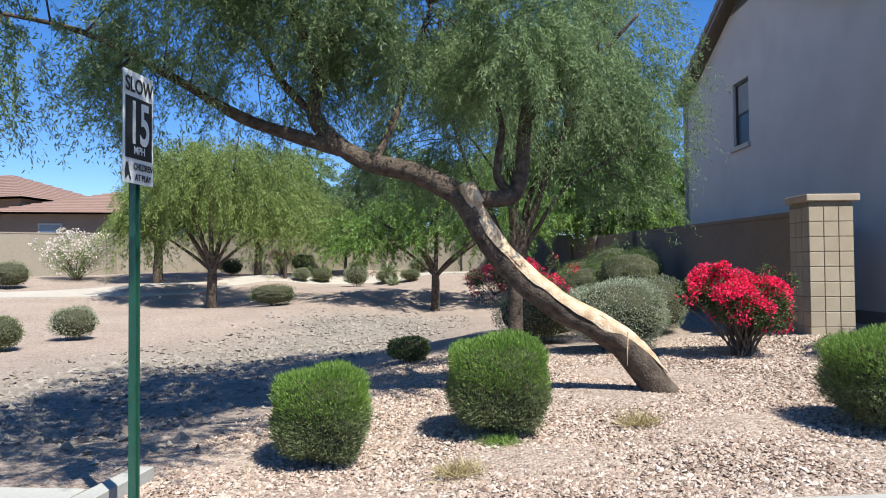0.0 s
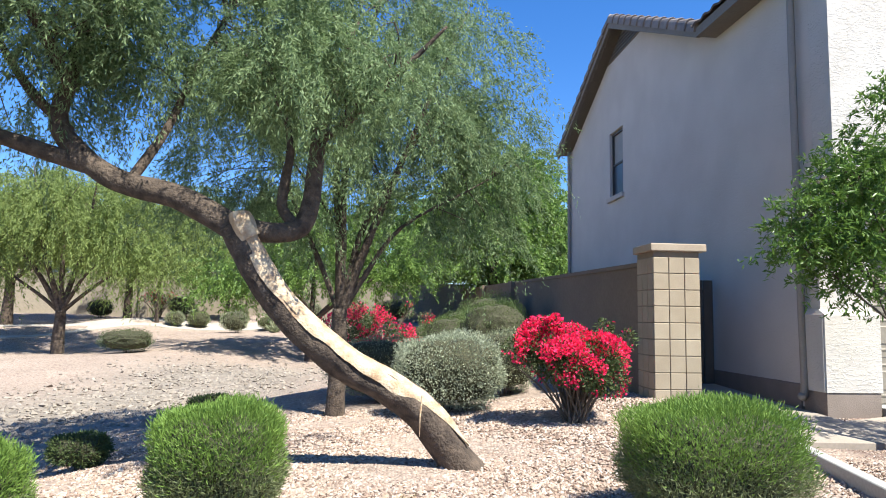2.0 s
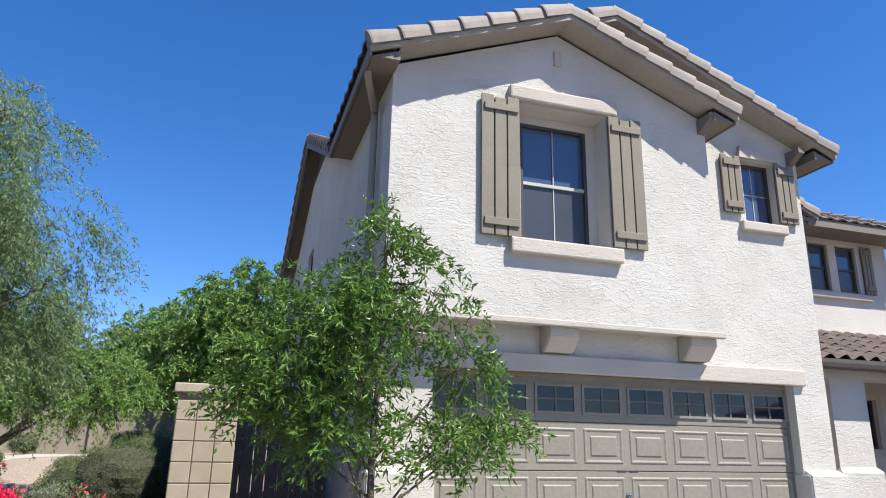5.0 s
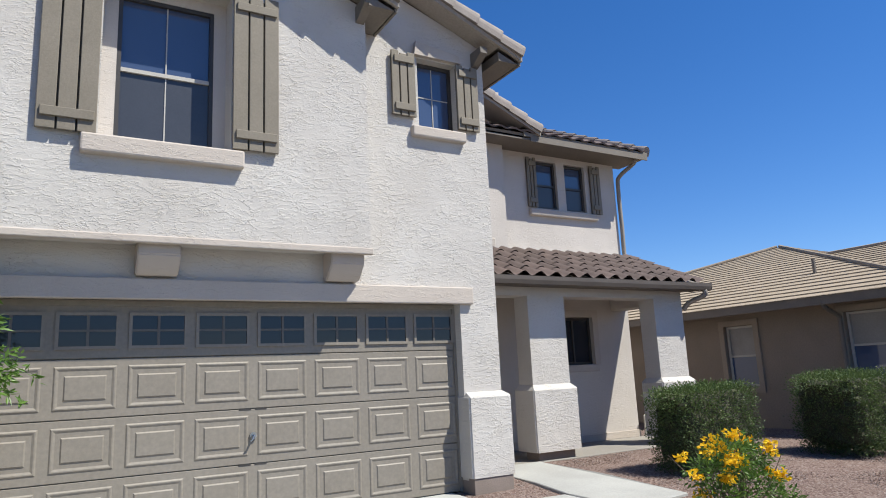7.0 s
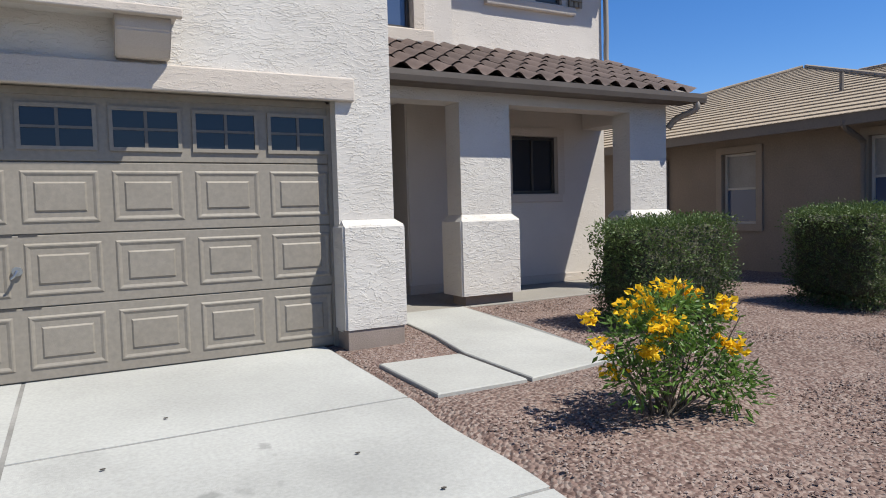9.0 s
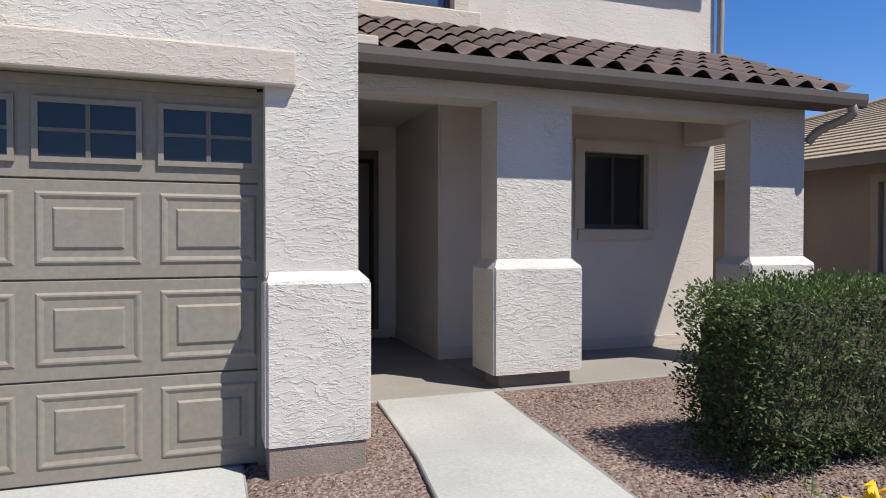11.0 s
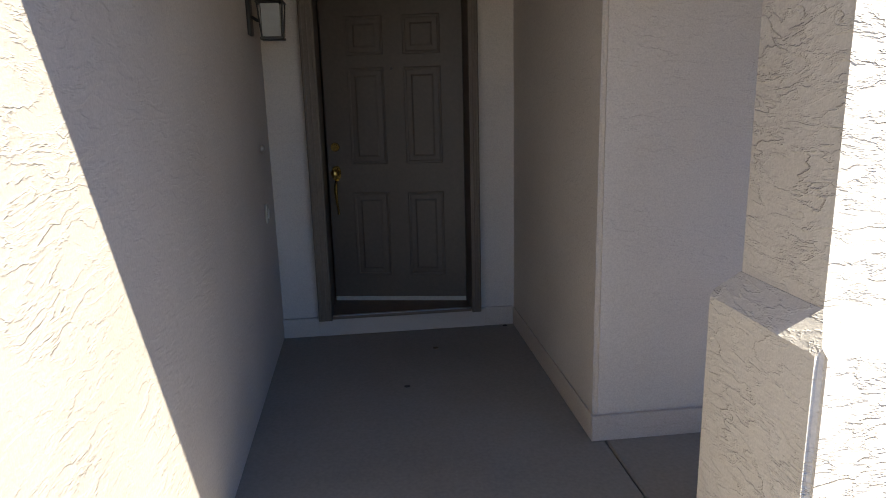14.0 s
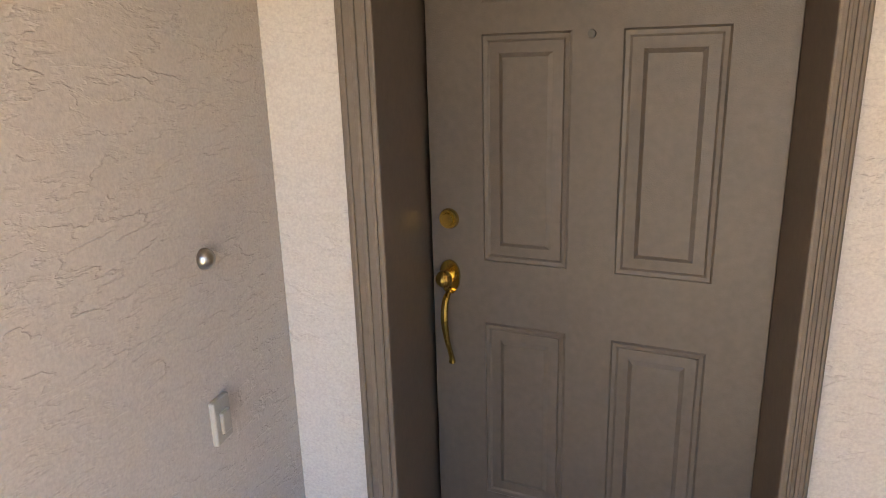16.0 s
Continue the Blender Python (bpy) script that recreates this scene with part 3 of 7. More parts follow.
# piers with proud lower blocks and painted footing
def stepped_base(name, lower, upper, z0, z1, z2):
    """A stucco block with a sloped, rounded top shoulder: lower and upper are (x0, x1, y0, y1)."""
    bm = bmesh.new()

    def ring(r, z, inset=0.0):
        x0, x1, y0, y1 = r
        return [bm.verts.new(p) for p in ((x0 + inset, y0 + inset, z), (x1 - inset, y0 + inset, z), (x1 - inset, y1 - inset, z), (x0 + inset, y1 - inset, z))]
    rings = [ring(lower, z0), ring(lower, z1 - 0.012), ring(lower, z1 + 0.006, 0.012), ring(upper, z2)]
    bm.faces.new(rings[0][::-1])
    bm.faces.new(rings[-1])
    for r0, r1 in zip(rings, rings[1:]):
        for k in range(4):
            bm.faces.new((r0[k], r0[(k + 1) % 4], r1[(k + 1) % 4], r1[k]))
    bmesh.ops.bevel(bm, geom=[e for e in bm.edges if abs(e.verts[0].co.z - e.verts[1].co.z) > 0.3], offset=0.018, segments=3, affect="EDGES")
    bmesh.ops.recalc_face_normals(bm, faces=bm.faces)
    part(name, bm, STUCCO, house)


for x0, x1 in ((6.21, 6.934), (11.80, 12.395)):
    stepped_base("pier_base", (x0, x1, FW - 0.13, FW + 0.30), (x0 + 0.035, x1 - 0.045, FW - 0.003, FW + 0.28), 0.57, 1.482, 1.535)
    part("footing", box_bm(x0 + 0.02, x1 - 0.03, FW - 0.12, FW + 0.3, 0.2, 0.57, 0.006), FOUNDATION, house)
# side wall and gable
part("side_wall", holed_wall("x", 6.27, 6.60, FW + 0.36, 19.05, 0.35, 5.95, [(15.07, 15.93, 4.13, 5.63)]), STUCCO_FINE, house)
part("side_wall", holed_wall("x", 6.27, 6.60, FW + 0.031, FW + 0.359, 3.101, 5.95, []), STUCCO_FINE, house)
part("side_gable", prism(bmesh.new(), [(10.8, 5.95), (19.05, 5.95), (14.92, 7.82)], "x", 6.27, 6.55), STUCCO_FINE, house)
part("side_footing", box_bm(6.25, 6.6, FW + 0.4, 19.05, 0.1, 0.62, 0.01), FOUNDATION, house)
part("rear_wall", box_bm(6.27, 17.5, 19.05, 19.35, 0.2, 6.0), STUCCO_FINE, house)
part("right_wall", holed_wall("x", 17.2, 17.5, 11.8, 19.05, 0.2, 6.0, []), STUCCO_FINE, house)
part("garage_right_wall", holed_wall("x", 11.9, 12.21, FW + 0.36, 13.14, 0.3, 3.19, []), STUCCO_FINE, house)
part("garage_right_wall", holed_wall("x", 11.9, 12.299, FW + 0.36, 12.94, 3.191, 6.02, []), STUCCO, house)
# upper recessed walls over the porch
part("recessed_wall", holed_wall("y", 11.28, 11.58, 12.30, 14.57, 3.20, 6.9, [(12.95, 13.95, 4.10, 5.7)]), STUCCO_FINE, house)
part("recessed_wall", holed_wall("y", 11.48, 11.78, 14.57, 17.5, 3.20, 6.05, [(15.46, 15.98, 4.80, 5.75), (16.18, 16.70, 4.80, 5.75)]), STUCCO_FINE, house)
# porch rear wall, entry recess
part("porch_wall", holed_wall("y", 11.28, 11.47, 14.101, 17.34, 0.455, 3.19, [(15.52, 16.37, 1.83, 2.70)]), STUCCO_FINE, house)
bm = box_bm(13.797, 14.1, 11.276, 13.3, 0.455, 3.19)
bmesh.ops.bevel(bm, geom=[e for e in bm.edges if all(abs(v.co.x - 13.797) + abs(v.co.y - 11.276) < 1e-3 for v in e.verts)], offset=0.02, segments=3, affect="EDGES")
part("entry_side_wall", bm, STUCCO_FINE, house)
part("entry_wall", holed_wall("y", 12.94, 13.14, 12.212, 13.84, 0.455, 3.19, [(12.53, 13.50, 0.60, 2.72)]), STUCCO_FINE, house)
for bm in (box_bm(13.784, 17.36, 11.252, 11.275, 0.455, 0.58, 0.004), box_bm(13.784, 13.796, 11.276, 12.915, 0.455, 0.58, 0.004), box_bm(12.212, 13.784, 12.915, 12.94, 0.455, 0.585, 0.004)):
    part("weep_screed", bm, STUCCO_TRIM, house)
part("porch_ceiling", box_bm(12.30, 17.2, 10.201, 11.28, 3.12, 3.18), STUCCO_FINE, house)
part("entry_ceiling", box_bm(12.212, 13.84, 11.281, 12.94, 3.12, 3.19), STUCCO_FINE, house)
part("porch_beam", holed_wall("y", 9.86, 10.20, 12.346, 17.22, 1.50, 3.15, [(12.345, 13.825, 1.49, 2.885), (14.54, 16.53, 1.49, 2.885)]), STUCCO, house)
part("porch_side_beam", box_bm(16.86, 17.22, 10.202, 11.255, 2.82, 3.15, 0.015), STUCCO_FINE, house)


def porch_column(x0, x1):
    stepped_base("column_base", (x0, x1, 9.775, 10.27), (x0 + 0.058, x1 - 0.068, 9.857, 10.203), 0.575, 1.475, 1.545)
    part("column_footing", box_bm(x0 + 0.08, x1 - 0.08, 9.85, 10.16, 0.25, 0.575, 0.008), FOUNDATION, house)


porch_column(13.765, 14.61)
porch_column(16.47, 17.29)


# ---- roofs ----
def tile_field(name, o, u, v, width, length, material, parent, tile_w=0.30, course=0.36, wave=0.035, steps=6, cut=0.0):
    """One slope of S-tiles in overlapping courses: from o along the eave u, up the slope v."""
    o, u, v = Vector(o), Vector(u).normalized(), Vector(v).normalized()
    n = u.cross(v).normalized()
    if n.z < 0:
        n = -n
    nu = int(width / tile_w * steps)
    nv = max(1, round(length / course))
    verts, faces = [], []
    for j in range(nv):
        for e in (0, 1):
            for i in range(nu + 1):
                s = i / steps
                w = wave * (0.5 + 0.5 * math.sin(2 * math.pi * s)) * (0.9 + 0.1 * math.sin(7.3 * math.floor(s) + j))
                h = w + (0.030 if e == 0 else 0.0) + 0.02
                p = o + u * min(i * width / nu, width - cut * (1 - (j + e) / nv)) + v * ((j + e) * length / nv - (0.03 if e == 0 else 0)) + n * h
                verts.append(p[:])
    k = nu + 1
    for j in range(nv):
        for i in range(nu):
            a = (2 * j) * k + i
            faces.append((a, a + 1, a + k + 1, a + k))
            if j:
                b = (2 * j - 1) * k + i
                faces.append((b, b + 1, a + 1, a))
    f0 = len(verts)
    for i in range(k):
        p = Vector(verts[i]) - n * 0.03
        verts.append(p[:])
    for i in range(nu):
        faces.append((f0 + i, f0 + i + 1, i + 1, i))
    ob = raw(name, verts, faces, material, parent, smooth=False)
    tagged(ob, kind="stuff")
    return ob


def roof_slope(o, u, v, width, length, thick, parent, material=FASCIA, cut=0.0):
    """Boarded deck under a slope of tiles."""
    o, u, v = Vector(o), Vector(u).normalized(), Vector(v).normalized()
    n = u.cross(v).normalized()
    if n.z < 0:
        n = -n
    bm = bmesh.new()
    c = [o, o + u * (width - cut), o + u * width + v * length, o + v * length]
    hi = [bm.verts.new(p) for p in c]
    lo = [bm.verts.new(p - n * thick) for p in c]
    bm.faces.new(hi)
    bm.faces.new(lo[::-1])
    for k in range(4):
        bm.faces.new((hi[k], lo[k], lo[(k + 1) % 4], hi[(k + 1) % 4]))
    bmesh.ops.recalc_face_normals(bm, faces=bm.faces)
    return part("roof_deck", bm, material, parent)


RAKE_ME = None
RAKE_TRIM = mat("rake_trim_paint", (0.44, 0.385, 0.33), (0.38, 0.33, 0.28), 2, 0.9, 0.002, 90)


def rake_tiles(p, q, parent, r=0.085):
    """Overlapping barrel tiles along a rake from the eave p up to the ridge q; each piece is its own."""
    global RAKE_ME
    p, q = Vector(p), Vector(q)
    L = (q - p).length
    k = max(1, round(L / 0.38))
    if RAKE_ME is None:
        bm = bmesh.new()
        seg = 8
        rings = []
        for x, rr in ((-0.22, 1.16), (-0.20, 1.2), (0.24, 0.80)):
            rings.append([bm.verts.new((x, rr * r * math.cos(math.pi * i / seg), rr * r * math.sin(math.pi * i / seg) * 1.25 - 0.02)) for i in range(seg + 1)] + [bm.verts.new((x, -rr * r, -0.10)), bm.verts.new((x, rr * r, -0.10))])
        nn = seg + 3
        for a, b in zip(rings, rings[1:]):
            for i in range(nn):
                bm.faces.new((a[i], a[(i + 1) % nn], b[(i + 1) % nn], b[i]))
        bm.faces.new(rings[0][::-1])
        bm.faces.new(rings[-1])
        bmesh.ops.recalc_face_normals(bm, faces=bm.faces)
        RAKE_ME = bpy.data.meshes.new("rake_tile")
        bm.to_mesh(RAKE_ME)
        bm.free()
        RAKE_ME.materials.append(TILE_RAKE)
    d = (q - p).normalized()
    z = Vector((0, 0, 1))
    y = z.cross(d).normalized()
    zz = d.cross(y)
    rot = Matrix((d, y, zz)).transposed().to_4x4()
    for i in range(k):
        ob = new("rake_tile", RAKE_ME)
        ob.parent = parent
        ob.matrix_local = Matrix.Translation(p + d * (L * (i + 0.5) / k)) @ rot


def gable(x0, xr, x1, z0, zr, y0, y1, wall_y, parent, start=0.0, z1=0.0, eave_to=10.86):
    """A gable roof whose ridge runs along y, with rake tiles and barge boards at its front."""
    for xa, s in ((x0, 1), (x1, -1)):
        if s == 1 and start:
            xa, z0 = x0 + start, z0 + start * (zr - z0) / (xr - x0)
        elif start:
            z0 = z1
        v = Vector((xr - xa, 0, zr - z0))
        L = v.length
        o = (xa, y0, z0)
        cut = y1 - eave_to - 0.05 if s == 1 and not start else 0.0
        roof_slope(o, (0, 1, 0), v, y1 - y0, L, 0.05, parent, cut=cut)
        tile_field("tile_slope", (xa, y0 + 0.08, z0), (0, 1, 0), v, y1 - y0 - 0.08, L - 0.03, TILE, parent, cut=cut)
        rake_tiles((xa, y0 + 0.03, z0 + 0.05), (xr, y0 + 0.03, zr + 0.05), parent)
        bm = bmesh.new()
        prism(bm, [(xa, z0 - 0.11), (xa, z0 + 0.0), (xr, zr + 0.0), (xr, zr - 0.13)], "y", y0 - 0.02, y0 + 0.03)
        part("barge_board", bm, RAKE_TRIM, parent)
        part("rake_soffit", prism(bmesh.new(), [(xa + s * 0.35, z0 + 0.35 * (zr - z0) / abs(xr - xa) - 0.115), (xa + s * 0.35, z0 + 0.35 * (zr - z0) / abs(xr - xa) - 0.06), (xr, zr - 0.06), (xr, zr - 0.125)], "y", y0 + 0.031, wall_y), RAKE_TRIM, parent)
        part("eave_board", box_bm(min(xa, xa + s * 0.03), max(xa, xa + s * 0.03), y0 + 0.031, eave_to, z0 - 0.15, z0 - 0.004), FASCIA, parent)
        xs = xa + s * 0.02
        part("soffit", prism(bmesh.new(), [(xs + s * 0.02, z0 - 0.14), (xs + s * 0.33, z0 - 0.02), (xs + s * 0.33, z0 - 0.14)], "y", y0 + 0.031, eave_to), FASCIA, parent)


ridge = bmesh.new()
cyl(ridge, (8.40, 8.05, 6.98), (8.40, 12.9, 6.98), 0.09)
cyl(ridge, (9.30, 8.4, 7.42), (9.30, 13.8, 7.42), 0.09)
cyl(ridge, (6.0, 15.0, 8.0), (17.8, 15.0, 8.0), 0.09)
roof = part("main_roof", ridge, TILE_RAKE, house)
gable(5.93, 8.40, 10.80, 5.99, 6.96, 7.90, 12.6, BY + 0.02, roof)
gable(5.90, 9.30, 12.80, 5.97, 7.40, 8.27, 13.9, FW + 0.02, roof, 2.6, 5.90)
gable(10.9, 13.05, 15.10, 6.06, 7.0, 10.80, 13.2, 11.3, roof, eave_to=10.9)
# main roof: ridge along x
for ya in (10.85, 19.40):
    v = Vector((0, 15.0 - ya, 2.0))
    roof_slope((5.98, ya, 5.98), (1, 0, 0), v, 11.85, v.length, 0.05, roof)
    tile_field("tile_slope", (6.05, ya, 5.98), (1, 0, 0), v, 11.7, v.length, TILE, roof)
    for xe in (6.0, 17.82):
        rake_tiles((xe, ya, 6.03), (xe, 15.0, 8.03), roof)
    bm = bmesh.new()
    prism(bm, [(ya, 5.83), (ya, 5.98), (15.0, 7.98), (15.0, 7.79)], "x", 5.95, 6.0)
    part("barge_board", bm, FASCIA, roof)
part("eave_board", box_bm(14.9, 17.84, 10.83, 10.86, 5.84, 6.0), FASCIA, roof)
part("eave_soffit", box_bm(12.4, 17.8, 10.861, 11.6, 5.87, 5.90), FASCIA, roof)
# porch roof, its tiles laid one by one at the end of the file
part("porch_deck", prism(bmesh.new(), [(9.68, 3.10), (9.68, 3.158), (11.29, 3.86), (11.29, 3.80)], "x", 12.31, 17.56), FASCIA, house)
part("porch_fascia", box_bm(12.31, 17.60, 9.53, 9.565, 3.0, 3.12, 0.006), GUTTER, house)
part("porch_soffit", box_bm(12.31, 17.5, 9.57, 9.858, 3.02, 3.045), GUTTER, house)
part("porch_end_board", prism(bmesh.new(), [(9.57, 3.0), (9.57, 3.11), (11.27, 3.85), (11.27, 3.70)], "x", 17.562, 17.59), GUTTER, house)
part("flashing", box_bm(14.575, 17.45, 11.27, 11.479, 3.845, 3.885, 0.004), STUCCO_FINE, house)
part("flashing", box_bm(12.35, 12.70, 9.47, 9.62, 3.135, 3.205, 0.008), STUCCO_TRIM, house)
part("porch_gable_fill", prism(bmesh.new(), [(9.86, 3.151), (9.86, 3.18), (11.27, 3.78), (11.27, 3.151)], "x", 16.9, 17.2), STUCCO_FINE, house)


# ---- windows and shutters ----
def window(name, x0, x1, z0, z1, y, frame_mat, split=True, bars=False, blind=0.0, axis="y", parent=house, shade=False, glass=None):
    """A sash window facing -y (or -x): frame, meeting rail, panes, glazing bars, blind."""
    def put(bm):
        if axis == "x":
            for v in bm.verts:
                v.co = (v.co.y, v.co.x, v.co.z)
            bmesh.ops.reverse_faces(bm, faces=bm.faces)
        return bm
    w = 0.045
    bm = bmesh.new()
    bx(bm, x0, x0 + w, y, y + 0.07, z0, z1)
    bx(bm, x1 - w, x1, y, y + 0.07, z0, z1)
    bx(bm, x0 + w, x1 - w, y, y + 0.07, z0, z0 + w)
    bx(bm, x0 + w, x1 - w, y, y + 0.07, z1 - w, z1)
    win = part(name, put(bm), frame_mat, house if parent is None else parent)
    zm = (z0 + z1) / 2
    if split:
        part("meeting_rail", put(box_bm(x0 + w, x1 - w, y + 0.005, y + 0.05, zm - 0.02, zm + 0.02)), WHITE_FRAME if split == "light" else frame_mat, win)
        cells = [(z0 + w, zm - 0.02), (zm + 0.02, z1 - w)]
    else:
        cells = [(z0 + w, z1 - w)]
    for i, (a, b) in enumerate(cells):
        part("pane", put(box_bm(x0 + w, x1 - w, y + (0.03 if i == 0 else 0.042), y + (0.036 if i == 0 else 0.048), a, b)), BLIND if (shade and i == 1) else (glass or GLASS) if not (i == 0 and blind) else SCREEN, win)
        if bars:
            xm = (x0 + x1) / 2
            part("glazing_bar", put(box_bm(xm - 0.006, xm + 0.006, y + 0.022, y + 0.029, a, b)), WHITE_FRAME, win)
            if bars == "cross":
                zz = (a + b) / 2
                part("glazing_bar", put(box_bm(x0 + w, x1 - w, y + 0.022, y + 0.029, zz - 0.006, zz + 0.006)), WHITE_FRAME, win)
    return win


SCREEN = mat("insect_screen", (0.0456, 0.0498, 0.0622), (0.0373, 0.0415, 0.0539), 3, 0.35, spec=0.7)


def shutter(x0, x1, z0, z1, y):
    """A board-and-batten shutter: three boards on two cross battens, with uneven tops."""
    w = (x1 - x0) / 3
    bm = box_bm(x0 + 0.01, x1 - 0.01, y - 0.03, y - 0.008, z0 + 0.012, z1 - 0.04)
    sh = part("shutter", bm, SHUTTER_DARK, house)
    for i in range(3):
        a = x0 + i * w
        part("board", box_bm(a + (0.008 if i else 0), a + w - (0.008 if i < 2 else 0), y - 0.062, y - 0.031, z0, z1 - (0.028 if i == 1 else 0), 0.006), SHUTTER_PAINT, sh)
    h = z1 - z0
    for zc in (z0 + 0.13 * min(h, 1.2), z1 - 0.13 * min(h, 1.2)):
        part("batten", box_bm(x0 + 0.03, x1 - 0.02, y - 0.085, y - 0.0625, zc - 0.045, zc + 0.045, 0.006), SHUTTER_PAINT, sh)


# shutter paint at a third; shade between the boards is put into the colour
SHUTTER_DARK = mat("shutter_gap_shade", (0.083, 0.0706, 0.0539), (0.0664, 0.0581, 0.0456), 4, 0.8)

shutter(7.335, 7.815, 4.03, 5.775, BY)
shutter(9.025, 9.49, 4.05, 5.76, BY)
part("window_head", box_bm(7.70, 9.16, BY - 0.07, BY + 0.01, 5.775, 5.965, 0.025), STUCCO_TRIM, house)
part("window_sill", box_bm(7.69, 9.14, BY - 0.09, BY + 0.02, 3.85, 4.03, 0.02), STUCCO_TRIM, house)
window("window", 7.97, 8.90, 4.06, 5.66, BY + 0.30, DARK_FRAME, split="light", bars=True, blind=1)
part("window_reveal", holed_wall("y", BY + 0.29, BY + 0.36, 7.82, 9.03, 4.04, 5.77, [(7.975, 8.895, 4.065, 5.655)]), STUCCO_FINE, house)
shutter(10.98, 11.30, 4.86, 5.70, FW)
shutter(11.90, 12.22, 4.80, 5.68, FW)
part("window_head", prism(bmesh.new(), [(11.30, 5.70), (11.98, 5.70), (11.95, 5.80), (11.33, 5.88)], "y", FW - 0.06, FW + 0.01), STUCCO_TRIM, house)
part("window_sill", box_bm(11.24, 12.0, FW - 0.08, FW + 0.02, 4.62, 4.76, 0.02), STUCCO_TRIM, house)
window("window", 11.365, 11.915, 4.77, 5.68, FW + 0.12, DARK_FRAME, split=False, bars="cross")
# paired windows above the porch
shutter(15.22, 15.44, 4.80, 5.78, 11.48)
shutter(16.80, 17.06, 4.78, 5.78, 11.48)
part("window_sill", box_bm(15.24, 16.92, 11.40, 11.50, 4.64, 4.77, 0.02), STUCCO_TRIM, house)
for a in (15.465, 16.185):
    window("window", a, a + 0.51, 4.805, 5.745, 11.54, DARK_FRAME, blind=1)
# window beside the main wall, above the porch roof
window("window", 12.96, 13.94, 4.11, 5.69, 11.36, DARK_FRAME, split="light")
part("window_sill", box_bm(12.85, 14.25, 11.20, 11.30, 3.90, 4.09, 0.02), STUCCO_TRIM, house)
part("window_surround", box_bm(13.951, 14.12, 11.235, 11.28, 4.091, 5.75, 0.01), STUCCO_TRIM, house)
# side window, with sill; blind colour on its upper pane stands in for reflected sky
window("window", 15.08, 15.92, 4.14, 5.62, 6.33, DARK_FRAME, axis="x", blind=1, shade=True)
part("window_sill", box_bm(6.20, 6.28, 15.0, 16.0, 4.02, 4.13, 0.015), STUCCO_TRIM, house)
# porch window
window("window", 15.525, 16.365, 1.835, 2.695, 11.33, DARK_FRAME, split=False, glass=GARAGE_GLASS)
part("mullion", box_bm(15.93, 15.965, 11.335, 11.39, 1.88, 2.65), DARK_FRAME, house)
part("window_sill", box_bm(15.44, 16.46, 11.24, 11.28, 1.70, 1.825, 0.012), STUCCO_TRIM, house)
part("window_surround", holed_wall("y", 11.245, 11.28, 15.40, 16.50, 1.826, 2.83, [(15.52, 16.37, 1.825, 2.70)]), STUCCO_TRIM, house)
# rooms behind the openings: their lack of light is put into a dark colour
INSIDE = mat("room_dark", (0.083, 0.0789, 0.0747), (0.0664, 0.0622, 0.0581), 2, 0.9)
part("upper_floor", box_bm(6.7, 11.85, FW + 0.4, 19.0, 3.25, 3.4), INSIDE, house)
# gable vent on the side wall
vent = part("gable_vent", prism(bmesh.new(), [(13.95, 7.30), (15.93, 7.30), (14.94, 7.76)], "x", 6.245, 6.268), FASCIA, house)
for i in range(5):
    zz = 7.33 + i * 0.075
    hw = 0.86 * (1 - i / 6)
    part("slat", box_bm(6.225, 6.262, 14.92 - hw, 14.92 + hw, zz, zz + 0.03), DARK_FRAME, vent)
part("gable_stub", box_bm(8.32, 8.42, BY - 0.03, BY + 0.01, 6.35, 6.56, 0.005), STUCCO_TRIM, house)
# brackets under the rakes
for x, z, y0, y1 in ((10.45, 5.80, 7.94, BY), (12.22, 5.74, 8.3, FW)):
    part("rake_bracket", prism(bmesh.new(), [(y0, z + 0.16), (y1, z + 0.16), (y1, z - 0.04), (y1 - 0.06, z - 0.02), (y0, z + 0.08)], "x", x - 0.05, x + 0.05), FASCIA, house)
# downspouts and gutter elbows
PIPE = mat("pipe_paint", (0.349, 0.303, 0.257), (0.315, 0.274, 0.232), 3, 0.6)
bm = bmesh.new()
tube(bm, *smooth_line([(6.0, 8.3, 5.95), (6.0, 8.32, 5.80), (6.16, 8.7, 5.60), (6.19, 8.80, 5.45), (6.19, 8.80, 2.0), (6.19, 8.78, 0.62), (6.10, 8.72, 0.50)], [0.045] * 7, 4), seg=8)
part("downspout", bm, PIPE, house, smooth=True)
bm = bmesh.new()
tube(bm, *smooth_line([(17.62, 10.95, 5.92), (17.62, 11.0, 5.80), (17.56, 11.36, 5.62), (17.55, 11.42, 5.4), (17.55, 11.42, 4.5), (17.55, 11.42, 3.95), (17.58, 11.30, 3.86)], [0.042] * 7, 4), seg=8)
part("downspout", bm, PIPE, house, smooth=True)
bm = bmesh.new()
tube(bm, *smooth_line([(17.45, 9.52, 3.02), (17.45, 9.54, 2.92), (17.36, 9.80, 2.82), (17.30, 9.9, 2.70)], [0.045] * 4, 4), seg=8)
part("downspout", bm, PIPE, house, smooth=True)
bm = bmesh.new()
tube(bm, *smooth_line([(6.2, 19.15, 5.9), (6.2, 19.1, 5.5), (6.2, 19.1, 0.5)], [0.045] * 3, 3), seg=8)
part("downspout", bm, PIPE, house, smooth=True)
bm = bmesh.new()
prism(bm, [(9.53, 3.13), (9.465, 3.13), (9.465, 3.07), (9.48, 3.01), (9.53, 3.0)], "x", 12.33, 17.60)
part("gutter", bm, GUTTER, house)

